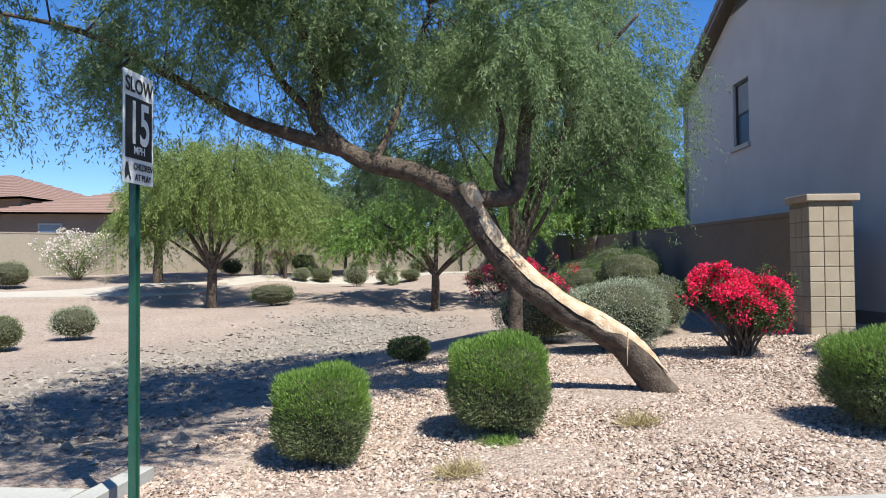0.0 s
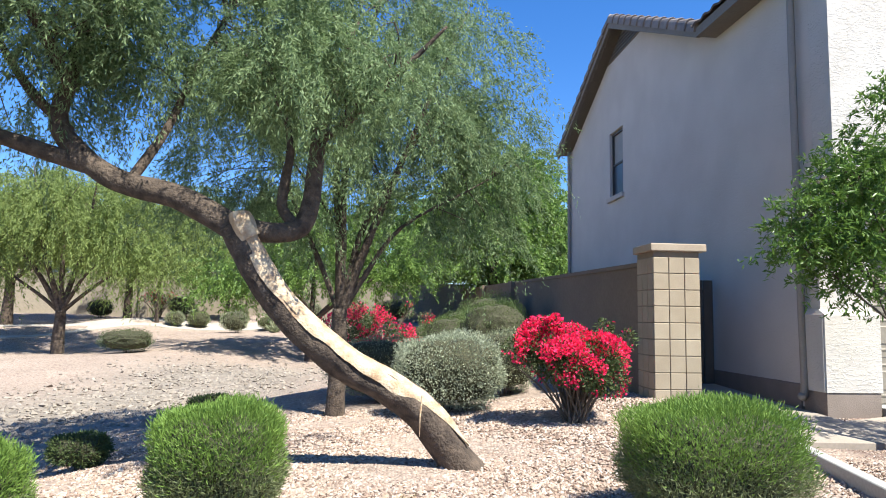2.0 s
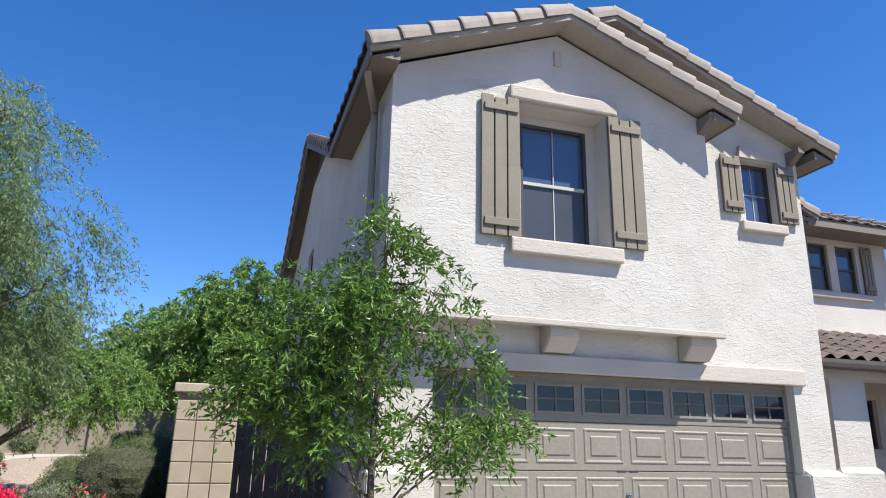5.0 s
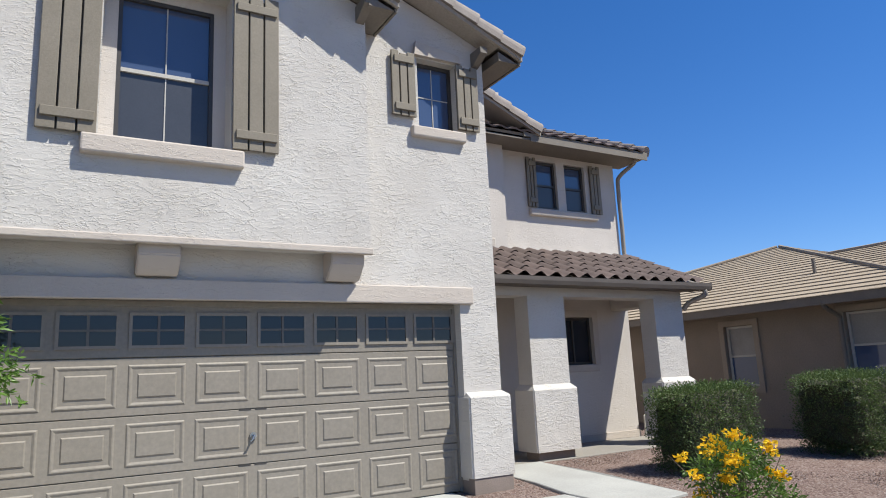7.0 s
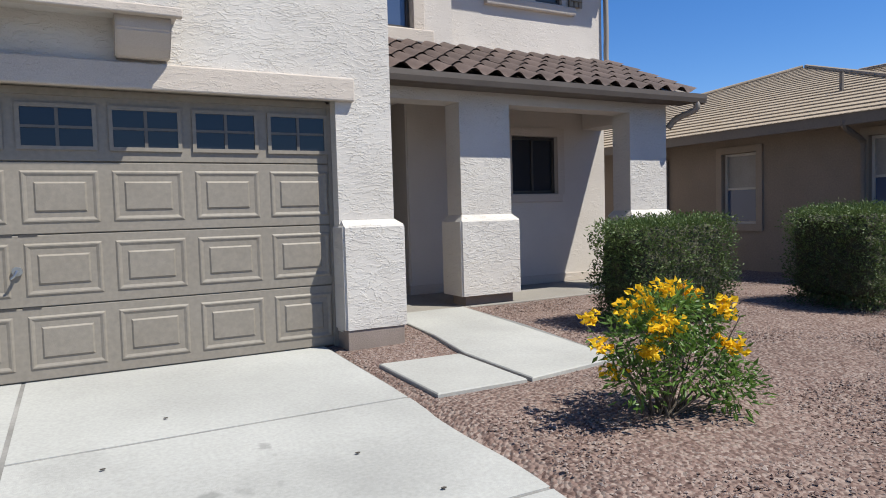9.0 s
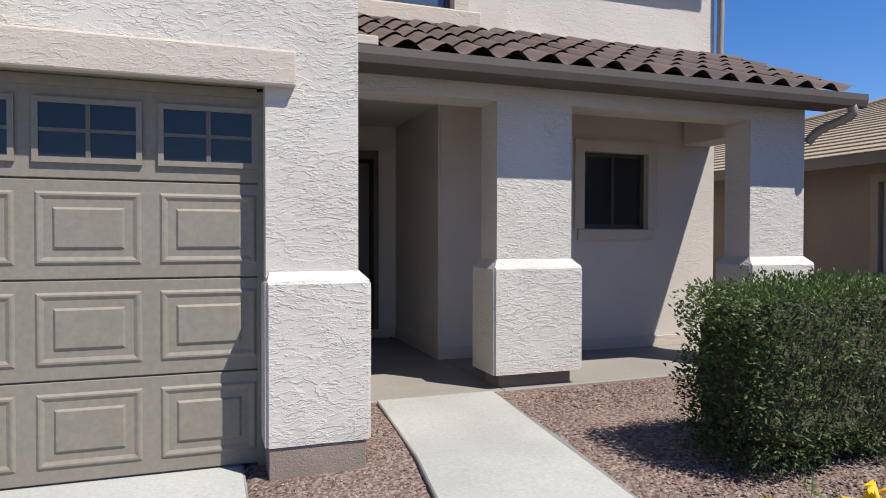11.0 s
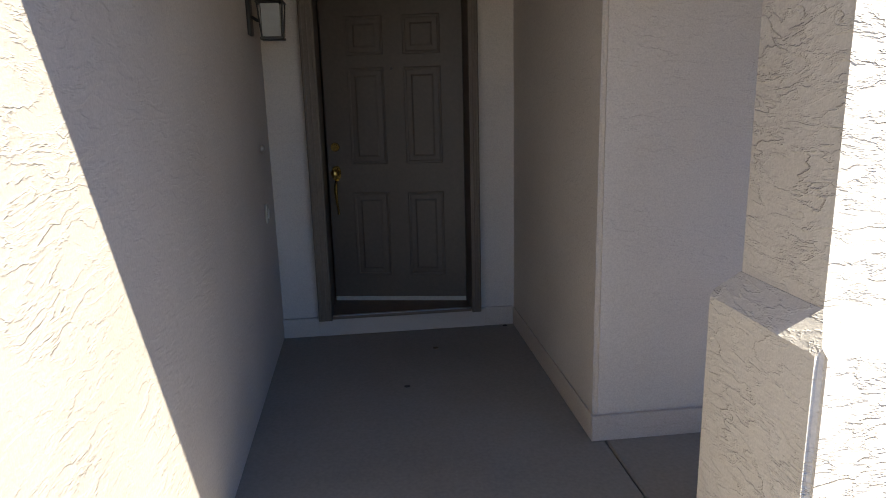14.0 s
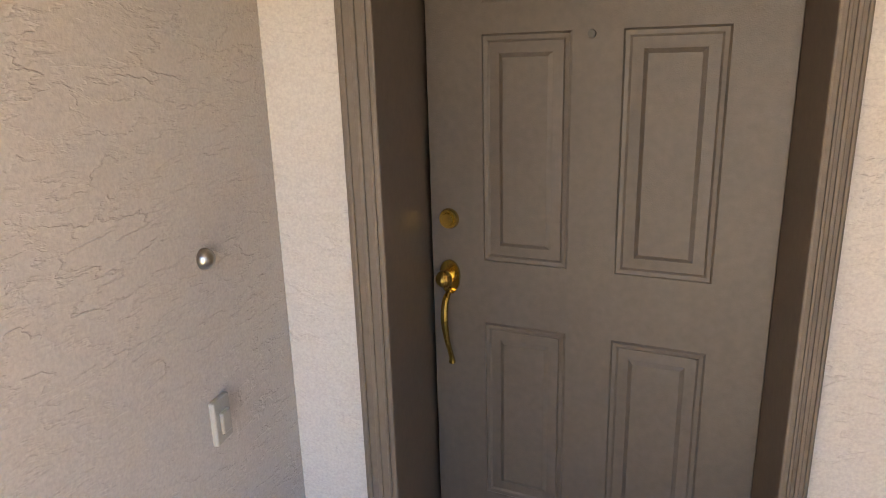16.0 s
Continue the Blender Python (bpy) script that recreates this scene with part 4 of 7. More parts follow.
# ---- garage door ----
BAR_PAINT = mat("bar_paint", (0.15, 0.135, 0.115), (0.13, 0.115, 0.10), 4, 0.6)
gdoor = part("garage_door", box_bm(6.934, 11.826, 8.725, 8.76, 0.405, 2.56), TAN_PAINT, house, "taupe sectional garage door with raised panels")
ROWS = [(0.415, 0.955), (0.965, 1.495), (1.505, 2.035), (2.045, 2.56)]
PW = 4.88 / 8
for i, (a, b) in enumerate(ROWS):
    sec = part("door_section", box_bm(6.94, 11.82, 8.70, 8.724, a, b, 0.004), TAN_PAINT, gdoor)
    for k in range(8):
        c = 6.94 + PW * (k + 0.5)
        if i < 3:
            bm = bmesh.new()
            x0, x1, z0, z1 = c - 0.26, c + 0.26, a + 0.075, b - 0.06
            prof = [(0.0, 8.7005), (0.014, 8.691), (0.024, 8.691), (0.044, 8.6995), (0.085, 8.699), (0.098, 8.689), (0.108, 8.689)]
            rings = []
            for d, y in prof:
                rings.append([bm.verts.new(p) for p in ((x0 + d, y, z0 + d), (x1 - d, y, z0 + d), (x1 - d, y, z1 - d), (x0 + d, y, z1 - d))])
            for r0, r1 in zip(rings, rings[1:]):
                for q in range(4):
                    bm.faces.new((r0[q], r0[(q + 1) % 4], r1[(q + 1) % 4], r1[q]))
            bm.faces.new(rings[-1])
            part("panel", bm, TAN_PAINT, gdoor)
        else:
            x0, x1, z0, z1 = c - 0.235, c + 0.235, a + 0.11, b - 0.12
            bm = holed_wall("y", 8.682, 8.7, x0 - 0.03, x1 + 0.03, z0 - 0.03, z1 + 0.03, [(x0, x1, z0, z1)])
            lite = part("window_frame", bm, TAN_PAINT, gdoor)
            bm = box_bm(x0, x1, 8.694, 8.699, z0, z1)
            bm.transform(Matrix.Translation((c, 8.6965, 2.3)) @ Matrix.Rotation(0.006 * math.sin(k * 2.7), 4, "X") @ Matrix.Rotation(0.008 * math.sin(k * 4.1 + 1), 4, "Z") @ Matrix.Translation((-c, -8.6965, -2.3)))
            part("pane", bm, GARAGE_GLASS, gdoor)
            bm = bmesh.new()
            bx(bm, c - 0.012, c + 0.012, 8.684, 8.6935, z0, z1)
            bx(bm, x0, c - 0.012, 8.684, 8.6935, (z0 + z1) / 2 - 0.01, (z0 + z1) / 2 + 0.01)
            bx(bm, c + 0.012, x1, 8.684, 8.6935, (z0 + z1) / 2 - 0.01, (z0 + z1) / 2 + 0.01)
            part("glazing_bar", bm, BAR_PAINT, gdoor)
bm = cyl(bmesh.new(), (9.38, 8.70, 1.235), (9.38, 8.675, 1.235), 0.035, seg=16)
lk = part("lock_plate", bm, CHROME, gdoor)
bm = bmesh.new()
tube(bm, [(9.38, 8.675, 1.235), (9.38, 8.645, 1.235), (9.36, 8.635, 1.20), (9.34, 8.635, 1.185)], [0.012, 0.012, 0.010, 0.008], seg=8)
part("t_handle", bm, CHROME, gdoor)
for x in (9.30, 9.46):
    for z in (0.96, 1.50):
        part("hinge_slot", box_bm(x - 0.06, x + 0.06, 8.6965, 8.6995, z - 0.012, z + 0.004), DARK_FRAME, gdoor)
for x0, x1 in ((6.928, 6.975), (11.78, 11.832)):
    part("door_stop", box_bm(x0, x1, 8.684, 8.699, 0.40, 2.57), TAN_PAINT, house)
part("door_head_stop", box_bm(6.976, 11.779, 8.684, 8.699, 2.53, 2.585), TAN_PAINT, house)
for x in (6.931, 11.829):
    part("jamb_lining", box_bm(x - 0.008 if x < 9 else x - 0.006, x + 0.006 if x < 9 else x + 0.008, FW + 0.02, 8.69, 0.40, 2.60), TAN_PAINT, house)
part("head_lining", box_bm(6.94, 11.82, FW + 0.02, 8.69, 2.59, 2.604), TAN_PAINT, house)

# ---- front door ----
frame_part = part("door_frame", box_bm(12.455, 12.545, 12.83, 13.29, 0.585, 2.80, 0.006), CASING_PAINT, house, "brown moulded timber door casing")
part("casing", box_bm(13.485, 13.548, 12.83, 13.14, 0.585, 2.80, 0.006), CASING_PAINT, frame_part)
part("casing", box_bm(12.546, 13.484, 12.83, 13.14, 2.70, 2.80, 0.006), CASING_PAINT, frame_part)
for xm, wm in ((12.466, 0.010), (12.494, 0.012), (12.524, 0.008), (13.500, 0.008), (13.516, 0.010), (13.535, 0.008)):
    part("moulding", box_bm(xm, xm + wm, 12.822, 12.831, 0.60, 2.78, 0.003), CASING_PAINT, frame_part)
part("threshold", box_bm(12.546, 13.484, 12.86, 13.36, 0.585, 0.606, 0.004), mat("threshold_wood", (0.19, 0.135, 0.095), (0.15, 0.105, 0.075), 20, 0.6), frame_part)
part("threshold_strip", box_bm(12.548, 13.482, 12.862, 12.885, 0.606, 0.611, 0.001), CHROME, frame_part, "worn metal threshold strip")
part("step_face", box_bm(12.45, 13.58, 12.90, 12.914, 0.46, 0.584, 0.003), STUCCO_TRIM, frame_part)
# the leaf stands ajar, hinged at its right edge
HINGE = Matrix.Translation((13.482, 13.06, 0.600)) @ Matrix.Rotation(radians(-11.5), 4, "Z")
leaf_w, leaf_h = 0.945, 2.07


def leaf_part(name, bm, material, parent, label=""):
    bm.transform(HINGE)
    return part(name, bm, material, parent, label)


door = leaf_part("front_door", box_bm(-leaf_w, 0, 0, 0.045, 0.0, leaf_h, 0.003), DOOR_PAINT, house, "dark taupe six-panel front door standing ajar")


def door_panel(xa, xb, za, zb):
    bm = bmesh.new()
    prof = [(0.0, -0.0006), (0.006, -0.005), (0.016, -0.004), (0.022, 0.0), (0.05, -0.001), (0.062, -0.007), (0.07, -0.007)]
    rings = []
    for d, y in prof:
        rings.append([bm.verts.new(p) for p in ((xa + d, y, za + d), (xb - d, y, za + d), (xb - d, y, zb - d), (xa + d, y, zb - d))])
    for r0, r1 in zip(rings, rings[1:]):
        for q in range(4):
            bm.faces.new((r0[q], r0[(q + 1) % 4], r1[(q + 1) % 4], r1[q]))
    bm.faces.new(rings[-1])
    leaf_part("panel", bm, DOOR_PAINT, door)


for xa, xb in ((-0.775, -0.525), (-0.395, -0.145)):
    for za, zb in ((0.19, 0.785), (0.98, 1.62), (1.70, 1.95)):
        door_panel(xa, xb, za, zb)
leaf_part("door_sweep", box_bm(-leaf_w + 0.005, -0.005, -0.010, -0.001, 0.0, 0.034), WHITE_FRAME, door, "bright pale sweep strip")
zl, zk = 1.10, 0.925
bm = cyl(bmesh.new(), (-0.885, -0.001, zl), (-0.885, -0.012, zl), 0.032, 0.028, 20)
cyl(bm, (-0.885, -0.012, zl), (-0.885, -0.022, zl), 0.021, 0.018, 20)
leaf_part("deadbolt", bm, BRASS, door, "polished brass deadbolt")
bm = bmesh.new()
prism(bm, [(-0.885 + 0.033 * math.cos(a), zk + (0.048 if math.sin(a) > 0 else 0.06) * math.sin(a)) for a in [2 * math.pi * k / 20 for k in range(20)]], "y", -0.010, -0.001)
cyl(bm, (-0.885, -0.010, zk), (-0.885, -0.035, zk), 0.014, 0.014, 14)
bmesh.ops.create_uvsphere(bm, u_segments=16, v_segments=10, radius=0.027, matrix=Matrix.Translation((-0.885, -0.048, zk)))
tube(bm, *smooth_line([(-0.885, -0.010, zk - 0.045), (-0.885, -0.045, zk - 0.075), (-0.885, -0.055, zk - 0.13), (-0.885, -0.040, zk - 0.20), (-0.885, -0.012, zk - 0.265), (-0.885, -0.006, zk - 0.29)], [0.008, 0.011, 0.012, 0.009, 0.008, 0.011], 5), seg=10)
leaf_part("handle_set", bm, BRASS, door, "polished brass knob and grip handle")
bm = cyl(bmesh.new(), (-0.475, -0.001, 1.61), (-0.475, -0.006, 1.61), 0.011, 0.010, 14)
leaf_part("peephole", bm, DARK_FRAME, door)
# hall inside
bm = bmesh.new()
bx(bm, 12.0, 13.9, 13.15, 17.0, 0.45, 0.60)
tagged(mesh_ob("hall_floor", bm, mat("hall_floor", (0.166, 0.0996, 0.0581), (0.133, 0.0789, 0.0456), 3, 0.5)), "brown floor inside the front door", "floor", kind="structure")
bm = bmesh.new()
bx(bm, 12.0, 12.2, 13.15, 17.0, 0.6, 3.1)
bx(bm, 13.75, 13.9, 13.31, 17.0, 0.6, 3.1)
bx(bm, 12.2, 13.75, 16.8, 17.0, 0.6, 3.1)
bx(bm, 12.0, 13.9, 13.15, 17.0, 3.1, 3.2)
tagged(mesh_ob("hall_wall", bm, ROOM), "grey-green painted hall walls inside the door", "wall", kind="structure")

# ---- porch fixtures ----
lamp = thing("wall_lantern", "dark metal lantern with frosted panes on the stucco wall", "lamp", at=(12.21, 12.52, 2.40))


def local(bm, t=(12.21, 12.52, 2.40)):
    bm.transform(Matrix.Translation(t).inverted())
    return bm


X0, LY, LZ = 12.21, 12.52, 2.40
part("back_plate", local(box_bm(X0, X0 + 0.02, LY - 0.055, LY + 0.055, LZ - 0.02, LZ + 0.20, 0.006)), BLACK_METAL, lamp)
bm = bmesh.new()
tube(bm, *smooth_line([(X0 + 0.02, LY, LZ + 0.08), (X0 + 0.07, LY, LZ + 0.06), (X0 + 0.10, LY, LZ + 0.14), (X0 + 0.13, LY, LZ + 0.20)], [0.009] * 4, 5), seg=8)
part("arm", local(bm), BLACK_METAL, lamp, smooth=True)
bm = bmesh.new()
cx = X0 + 0.13
for sx in (-1, 1):
    for sy in (-1, 1):
        cyl(bm, (cx + sx * 0.055, LY + sy * 0.055, LZ - 0.03), (cx + sx * 0.068, LY + sy * 0.068, LZ + 0.15), 0.005, seg=6)
bx(bm, cx - 0.064, cx + 0.064, LY - 0.064, LY + 0.064, LZ - 0.045, LZ - 0.03, 0.004)
bmesh.ops.create_cone(bm, cap_ends=True, segments=4, radius1=0.11, radius2=0.03, depth=0.07, matrix=Matrix.Translation((cx, LY, LZ + 0.185)) @ Matrix.Rotation(math.pi / 4, 4, "Z"))
cyl(bm, (cx, LY, LZ + 0.215), (cx, LY, LZ + 0.26), 0.012, 0.004, 8)
part("cage", local(bm), BLACK_METAL, lamp)
for d in ((1, 0), (-1, 0), (0, 1), (0, -1)):
    bm = box_bm(cx + d[0] * 0.056 - (0.002 if d[0] else 0.05), cx + d[0] * 0.056 + (0.002 if d[0] else 0.05), LY + d[1] * 0.056 - (0.002 if d[1] else 0.05), LY + d[1] * 0.056 + (0.002 if d[1] else 0.05), LZ - 0.028, LZ + 0.145)
    part("pane", local(bm), FROST, lamp)
bell = thing("doorbell", "ivory plastic doorbell button on the stucco wall", "doorbell", at=(12.215, 12.56, 1.38))
part("plate", local(box_bm(12.211, 12.226, 12.525, 12.590, 1.32, 1.43, 0.004), (12.215, 12.56, 1.38)), PLASTIC, bell)
part("button", local(box_bm(12.226, 12.236, 12.54, 12.575, 1.345, 1.40, 0.004), (12.215, 12.56, 1.38)), PLASTIC, bell)
cover = thing("wall_plug", "small round metal plug stuck on the stucco wall", "wall plug", at=(12.215, 12.58, 1.755))
bm = bmesh.new()
bmesh.ops.create_uvsphere(bm, u_segments=14, v_segments=8, radius=0.024, matrix=Matrix.Translation((12.215, 12.58, 1.755)))
part("cap", local(bm, (12.215, 12.58, 1.755)), CHROME, cover, smooth=True)
TAP_AT = (17.42, 11.18, gz(17.42, 11.18))
tap = thing("hose_tap", "white plastic pipe loop rising by the porch corner", "pipe", at=TAP_AT)
bm = bmesh.new()
tube(bm, *smooth_line([(17.40, 11.18, 0.38), (17.40, 11.18, 0.78), (17.405, 11.18, 0.83), (17.47, 11.18, 0.835), (17.49, 11.18, 0.80), (17.49, 11.18, 0.38)], [0.016] * 6, 4), seg=8)
part("riser", local(bm, TAP_AT), PLASTIC, tap)

# ---- pillar and walls ----
pillar = thing("pillar", "tan block pillar with a flat cap stone", "pillar", at=(4.65, 9.15, 0))
PZ = 0.50
part("core", local(box_bm(4.362, 4.938, 8.878, 9.392, 0.2, 2.215), (4.65, 9.15, 0)), MORTAR, pillar)
bme = bpy.data.meshes.new("block")
bm = box_bm(-0.094, 0.094, -0.0, 0.02, -0.096, 0.096, 0.006)
bm.to_mesh(bme)
bm.free()
bme.materials.append(BLOCK)
for r in range(9):
    for c in range(3):
        zc = 2.045 - r * 0.2
        for m in (Matrix.Translation((4.452 + c * 0.197 - 4.65, 8.866 - 9.15, zc)),
                  Matrix.Translation((4.35 - 4.65, 8.966 + c * 0.166 - 9.15, zc)) @ Matrix.Rotation(-math.pi / 2, 4, "Z") @ Matrix.Diagonal((0.85, 1, 1, 1)),
                  Matrix.Translation((4.95 - 4.65, 8.966 + c * 0.166 - 9.15, zc)) @ Matrix.Rotation(math.pi / 2, 4, "Z") @ Matrix.Diagonal((0.85, 1, 1, 1))):
            ob = new("block", bme)
            ob.parent = pillar
            ob.matrix_local = m
part("cap_stone", local(box_bm(4.315, 5.02, 8.83, 9.44, 2.215, 2.31, 0.012), (4.65, 9.15, 0)), CAP, pillar)


def block_wall(name, pts, z_top, label, material, thick=0.15):
    own = thing(name, label, "wall", kind="structure")
    for (xa, ya, ta), (xb, yb, tb) in zip(pts, pts[1:]):
        d = Vector((xb - xa, yb - ya)).normalized()
        nn = Vector((-d.y, d.x)) * thick / 2
        bm = bmesh.new()
        lo = [bm.verts.new((xa + nn.x, ya + nn.y, -0.6)), bm.verts.new((xb + nn.x, yb + nn.y, -0.6)), bm.verts.new((xb - nn.x, yb - nn.y, -0.6)), bm.verts.new((xa - nn.x, ya - nn.y, -0.6))]
        hi = [bm.verts.new((v.co.x, v.co.y, t)) for v, t in zip(lo, (ta, tb, tb, ta))]
        bm.faces.new(lo[::-1])
        bm.faces.new(hi)
        for k in range(4):
            bm.faces.new((lo[k], lo[(k + 1) % 4], hi[(k + 1) % 4], hi[k]))
        part("wall_run", bm, material, own)
        bm = bmesh.new()
        n2 = nn * 1.25
        c = [(xa + n2.x, ya + n2.y, ta + 0.001), (xb + n2.x, yb + n2.y, tb + 0.001), (xb - n2.x, yb - n2.y, tb + 0.001), (xa - n2.x, ya - n2.y, ta + 0.001)]
        a = [bm.verts.new(p) for p in c]
        b = [bm.verts.new((p[0], p[1], p[2] + 0.06)) for p in c]
        bm.faces.new(a[::-1])
        bm.faces.new(b)
        for k in range(4):
            bm.faces.new((a[k], a[(k + 1) % 4], b[(k + 1) % 4], b[k]))
        part("coping", bm, material, own)
        k = int((Vector((xb - xa, yb - ya)).length) / 4.9)
        for i in range(1, k + 1):
            px, py = xa + d.x * i * 4.9, ya + d.y * i * 4.9
            tz = ta + (tb - ta) * i * 4.9 / Vector((xb - xa, yb - ya)).length
            part("wall_pier", box_bm(px - 0.2, px + 0.2, py - 0.2, py + 0.2, -0.5, tz + 0.07, 0.01), material, own)
    return own


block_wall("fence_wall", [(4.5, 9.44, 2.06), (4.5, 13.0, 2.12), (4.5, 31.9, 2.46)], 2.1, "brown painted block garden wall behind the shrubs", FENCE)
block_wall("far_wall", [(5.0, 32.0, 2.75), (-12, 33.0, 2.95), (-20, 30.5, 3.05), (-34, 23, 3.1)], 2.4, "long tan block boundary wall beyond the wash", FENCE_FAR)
GATE_AT = (5.42, 11.1, gz(5.42, 11.1))
gate = thing("side_gate", "dark metal side gate in the passage", "gate", at=GATE_AT)
for k in range(10):
    part("gate_board", local(box_bm(4.60 + k * 0.164, 4.75 + k * 0.164, 11.08, 11.11, 0.42, 2.0, 0.003), GATE_AT), GUTTER, gate)
for z in (0.62, 1.80):
    part("gate_rail", local(box_bm(4.585, 6.235, 11.111, 11.15, z, z + 0.05), GATE_AT), BLACK_METAL, gate)

# ---- path across the park ----
PATHC = mat("path_concrete", (0.481, 0.432, 0.373), (0.415, 0.373, 0.324), 1, 0.9)
line = [(-24, 19.0), (-16, 21.5), (-11.5, 25.0), (-8, 28.0), (-3.5, 29.5), (3, 30.0)]
bm = bmesh.new()
ptsL, _ = smooth_line([(x, y, 0) for x, y in line], [1] * len(line), 10)
prev = None
for i, p in enumerate(ptsL):
    d = (ptsL[min(i + 1, len(ptsL) - 1)] - ptsL[max(i - 1, 0)]).normalized()
    nn = Vector((-d.y, d.x, 0)) * 0.75
    a, b = p + nn, p - nn
    row = [bm.verts.new((q.x, q.y, gz(q.x, q.y) + 0.04 - o)) for q, o in ((a, 0.3), (a, 0), (b, 0), (b, 0.3))]
    if prev:
        for k in range(3):
            bm.faces.new((prev[k], prev[k + 1], row[k + 1], row[k]))
    prev = row
bmesh.ops.recalc_face_normals(bm, faces=bm.faces)
tagged(mesh_ob("park_path", bm, PATHC), "pale concrete footpath winding across the gravel park", "footpath", kind="structure")

# ---- neighbouring house ----
nb = thing("neighbour_house", "single-storey brown stucco house with a tan tiled roof", "house")
NX = 20.5
part("side_wall", holed_wall("x", NX, NX + 0.25, -1.4, 22.0, 0.1, 2.85, [(10.83, 11.56, 1.22, 2.52), (8.06, 8.89, 1.33, 2.58), (6.95, 7.33, 0.8, 2.52)]), NEIGHBOUR, nb)
part("front_wall", holed_wall("y", -1.4, -1.15, NX + 0.251, 35, 0.1, 2.85, []), NEIGHBOUR, nb)
for a, b, c, d in ((10.83, 11.56, 1.22, 2.52), (8.06, 8.89, 1.33, 2.58), (6.95, 7.33, 0.8, 2.52)):
    window("window", a + 0.005, b - 0.005, c + 0.005, d - 0.005, NX + 0.06, WHITE_FRAME, split="light", axis="x", parent=nb, shade=True)
    part("window_surround", holed_wall("x", NX - 0.04, NX, a - 0.12, b + 0.12, c - 0.12, d + 0.12, [(a, b, c, d)]), mat("surround_paint", (0.365, 0.299, 0.232), (0.332, 0.274, 0.212), 3, 0.9), nb)
# unseen board added behind the windows, coloured dark for an unlit room
part("room_back", box_bm(NX + 0.5, NX + 0.6, 6, 13, 0.2, 2.8), INSIDE, nb)
nroof = part("roof", box_bm(19.92, 19.96, -2.0, 22.6, 2.72, 2.90), FASCIA, nb)
part("soffit", box_bm(19.965, NX, -1.9, 22.5, 2.80, 2.84), FASCIA, nb)


def tri_tiles(name, corners, course, parent):
    """A hip or gable slope with stepped courses: corners are eave start, eave end, ridge end, ridge start."""
    a, b, c, d = [Vector(p) for p in corners]
    nrm = (b - a).cross(d - a).normalized()
    if nrm.z < 0:
        nrm = -nrm
    k = max(2, round(((d + c) / 2 - (a + b) / 2).length / course))
    verts, faces = [], []
    for j in range(k):
        t0, t1 = j / k, (j + 1) / k
        for t, h in ((t0, 0.03), (t1, 0.006)):
            verts += [(a.lerp(d, t) + nrm * h)[:], (b.lerp(c, t) + nrm * h)[:]]
        o = 4 * j
        faces.append((o, o + 1, o + 3, o + 2))
        if j:
            faces.append((o - 2, o - 1, o + 1, o))
    raw(name, verts, faces, TILE_TAN, parent)


tri_tiles("tile_slope", [(19.9, 22.7, 2.86), (19.9, 6.9, 2.86), (27.8, 14.6, 5.32), (27.8, 14.9, 5.32)], 0.36, nb)
tri_tiles("tile_slope", [(35.7, 22.7, 2.86), (19.9, 22.7, 2.86), (27.8, 14.9, 5.32), (27.8, 14.9, 5.32)], 0.36, nb)
tri_tiles("tile_slope", [(19.9, 6.9, 2.86), (35.7, 6.9, 2.86), (27.8, 14.6, 5.32), (27.8, 14.6, 5.32)], 0.36, nb)
tri_tiles("tile_slope", [(19.9, 6.88, 2.86), (19.9, -2.0, 2.86), (24.6, 2.0, 4.324), (24.6, 11.46, 4.324)], 0.36, nb)
tri_tiles("tile_slope", [(19.9, -2.0, 2.86), (29.4, -2.0, 2.86), (24.6, 2.0, 4.324), (24.6, 2.0, 4.324)], 0.36, nb)
bm = bmesh.new()
tube(bm, [(27.8, 14.8, 5.36), (19.9, 22.7, 2.92)], [0.055, 0.055], seg=8)
tube(bm, [(27.8, 14.7, 5.36), (19.9, 6.9, 2.90)], [0.055, 0.055], seg=8)
tube(bm, [(24.6, 11.4, 4.35), (24.6, 2.0, 4.35)], [0.055, 0.055], seg=8)
part("ridge_cap", bm, TILE_TAN, nb)
bm = bmesh.new()
tube(bm, [(22.3, 10.4, 3.5), (22.3, 10.4, 3.95)], [0.04, 0.04], seg=8)
part("vent_pipe", bm, FASCIA, nb)
for yy in (8.95, 12.9):
    bm = bmesh.new()
    tube(bm, *smooth_line([(19.95, yy, 2.8), (20.0, yy, 2.68), (20.42, yy, 2.5), (20.44, yy, 2.3), (20.44, yy, 0.5)], [0.045] * 5, 4), seg=8)
    part("downspout", bm, FASCIA, nb)

# ---- far houses beyond the boundary wall ----
HOUSE_FAR = mat("far_stucco", (0.332, 0.249, 0.183), (0.299, 0.224, 0.166), 1, 0.95)


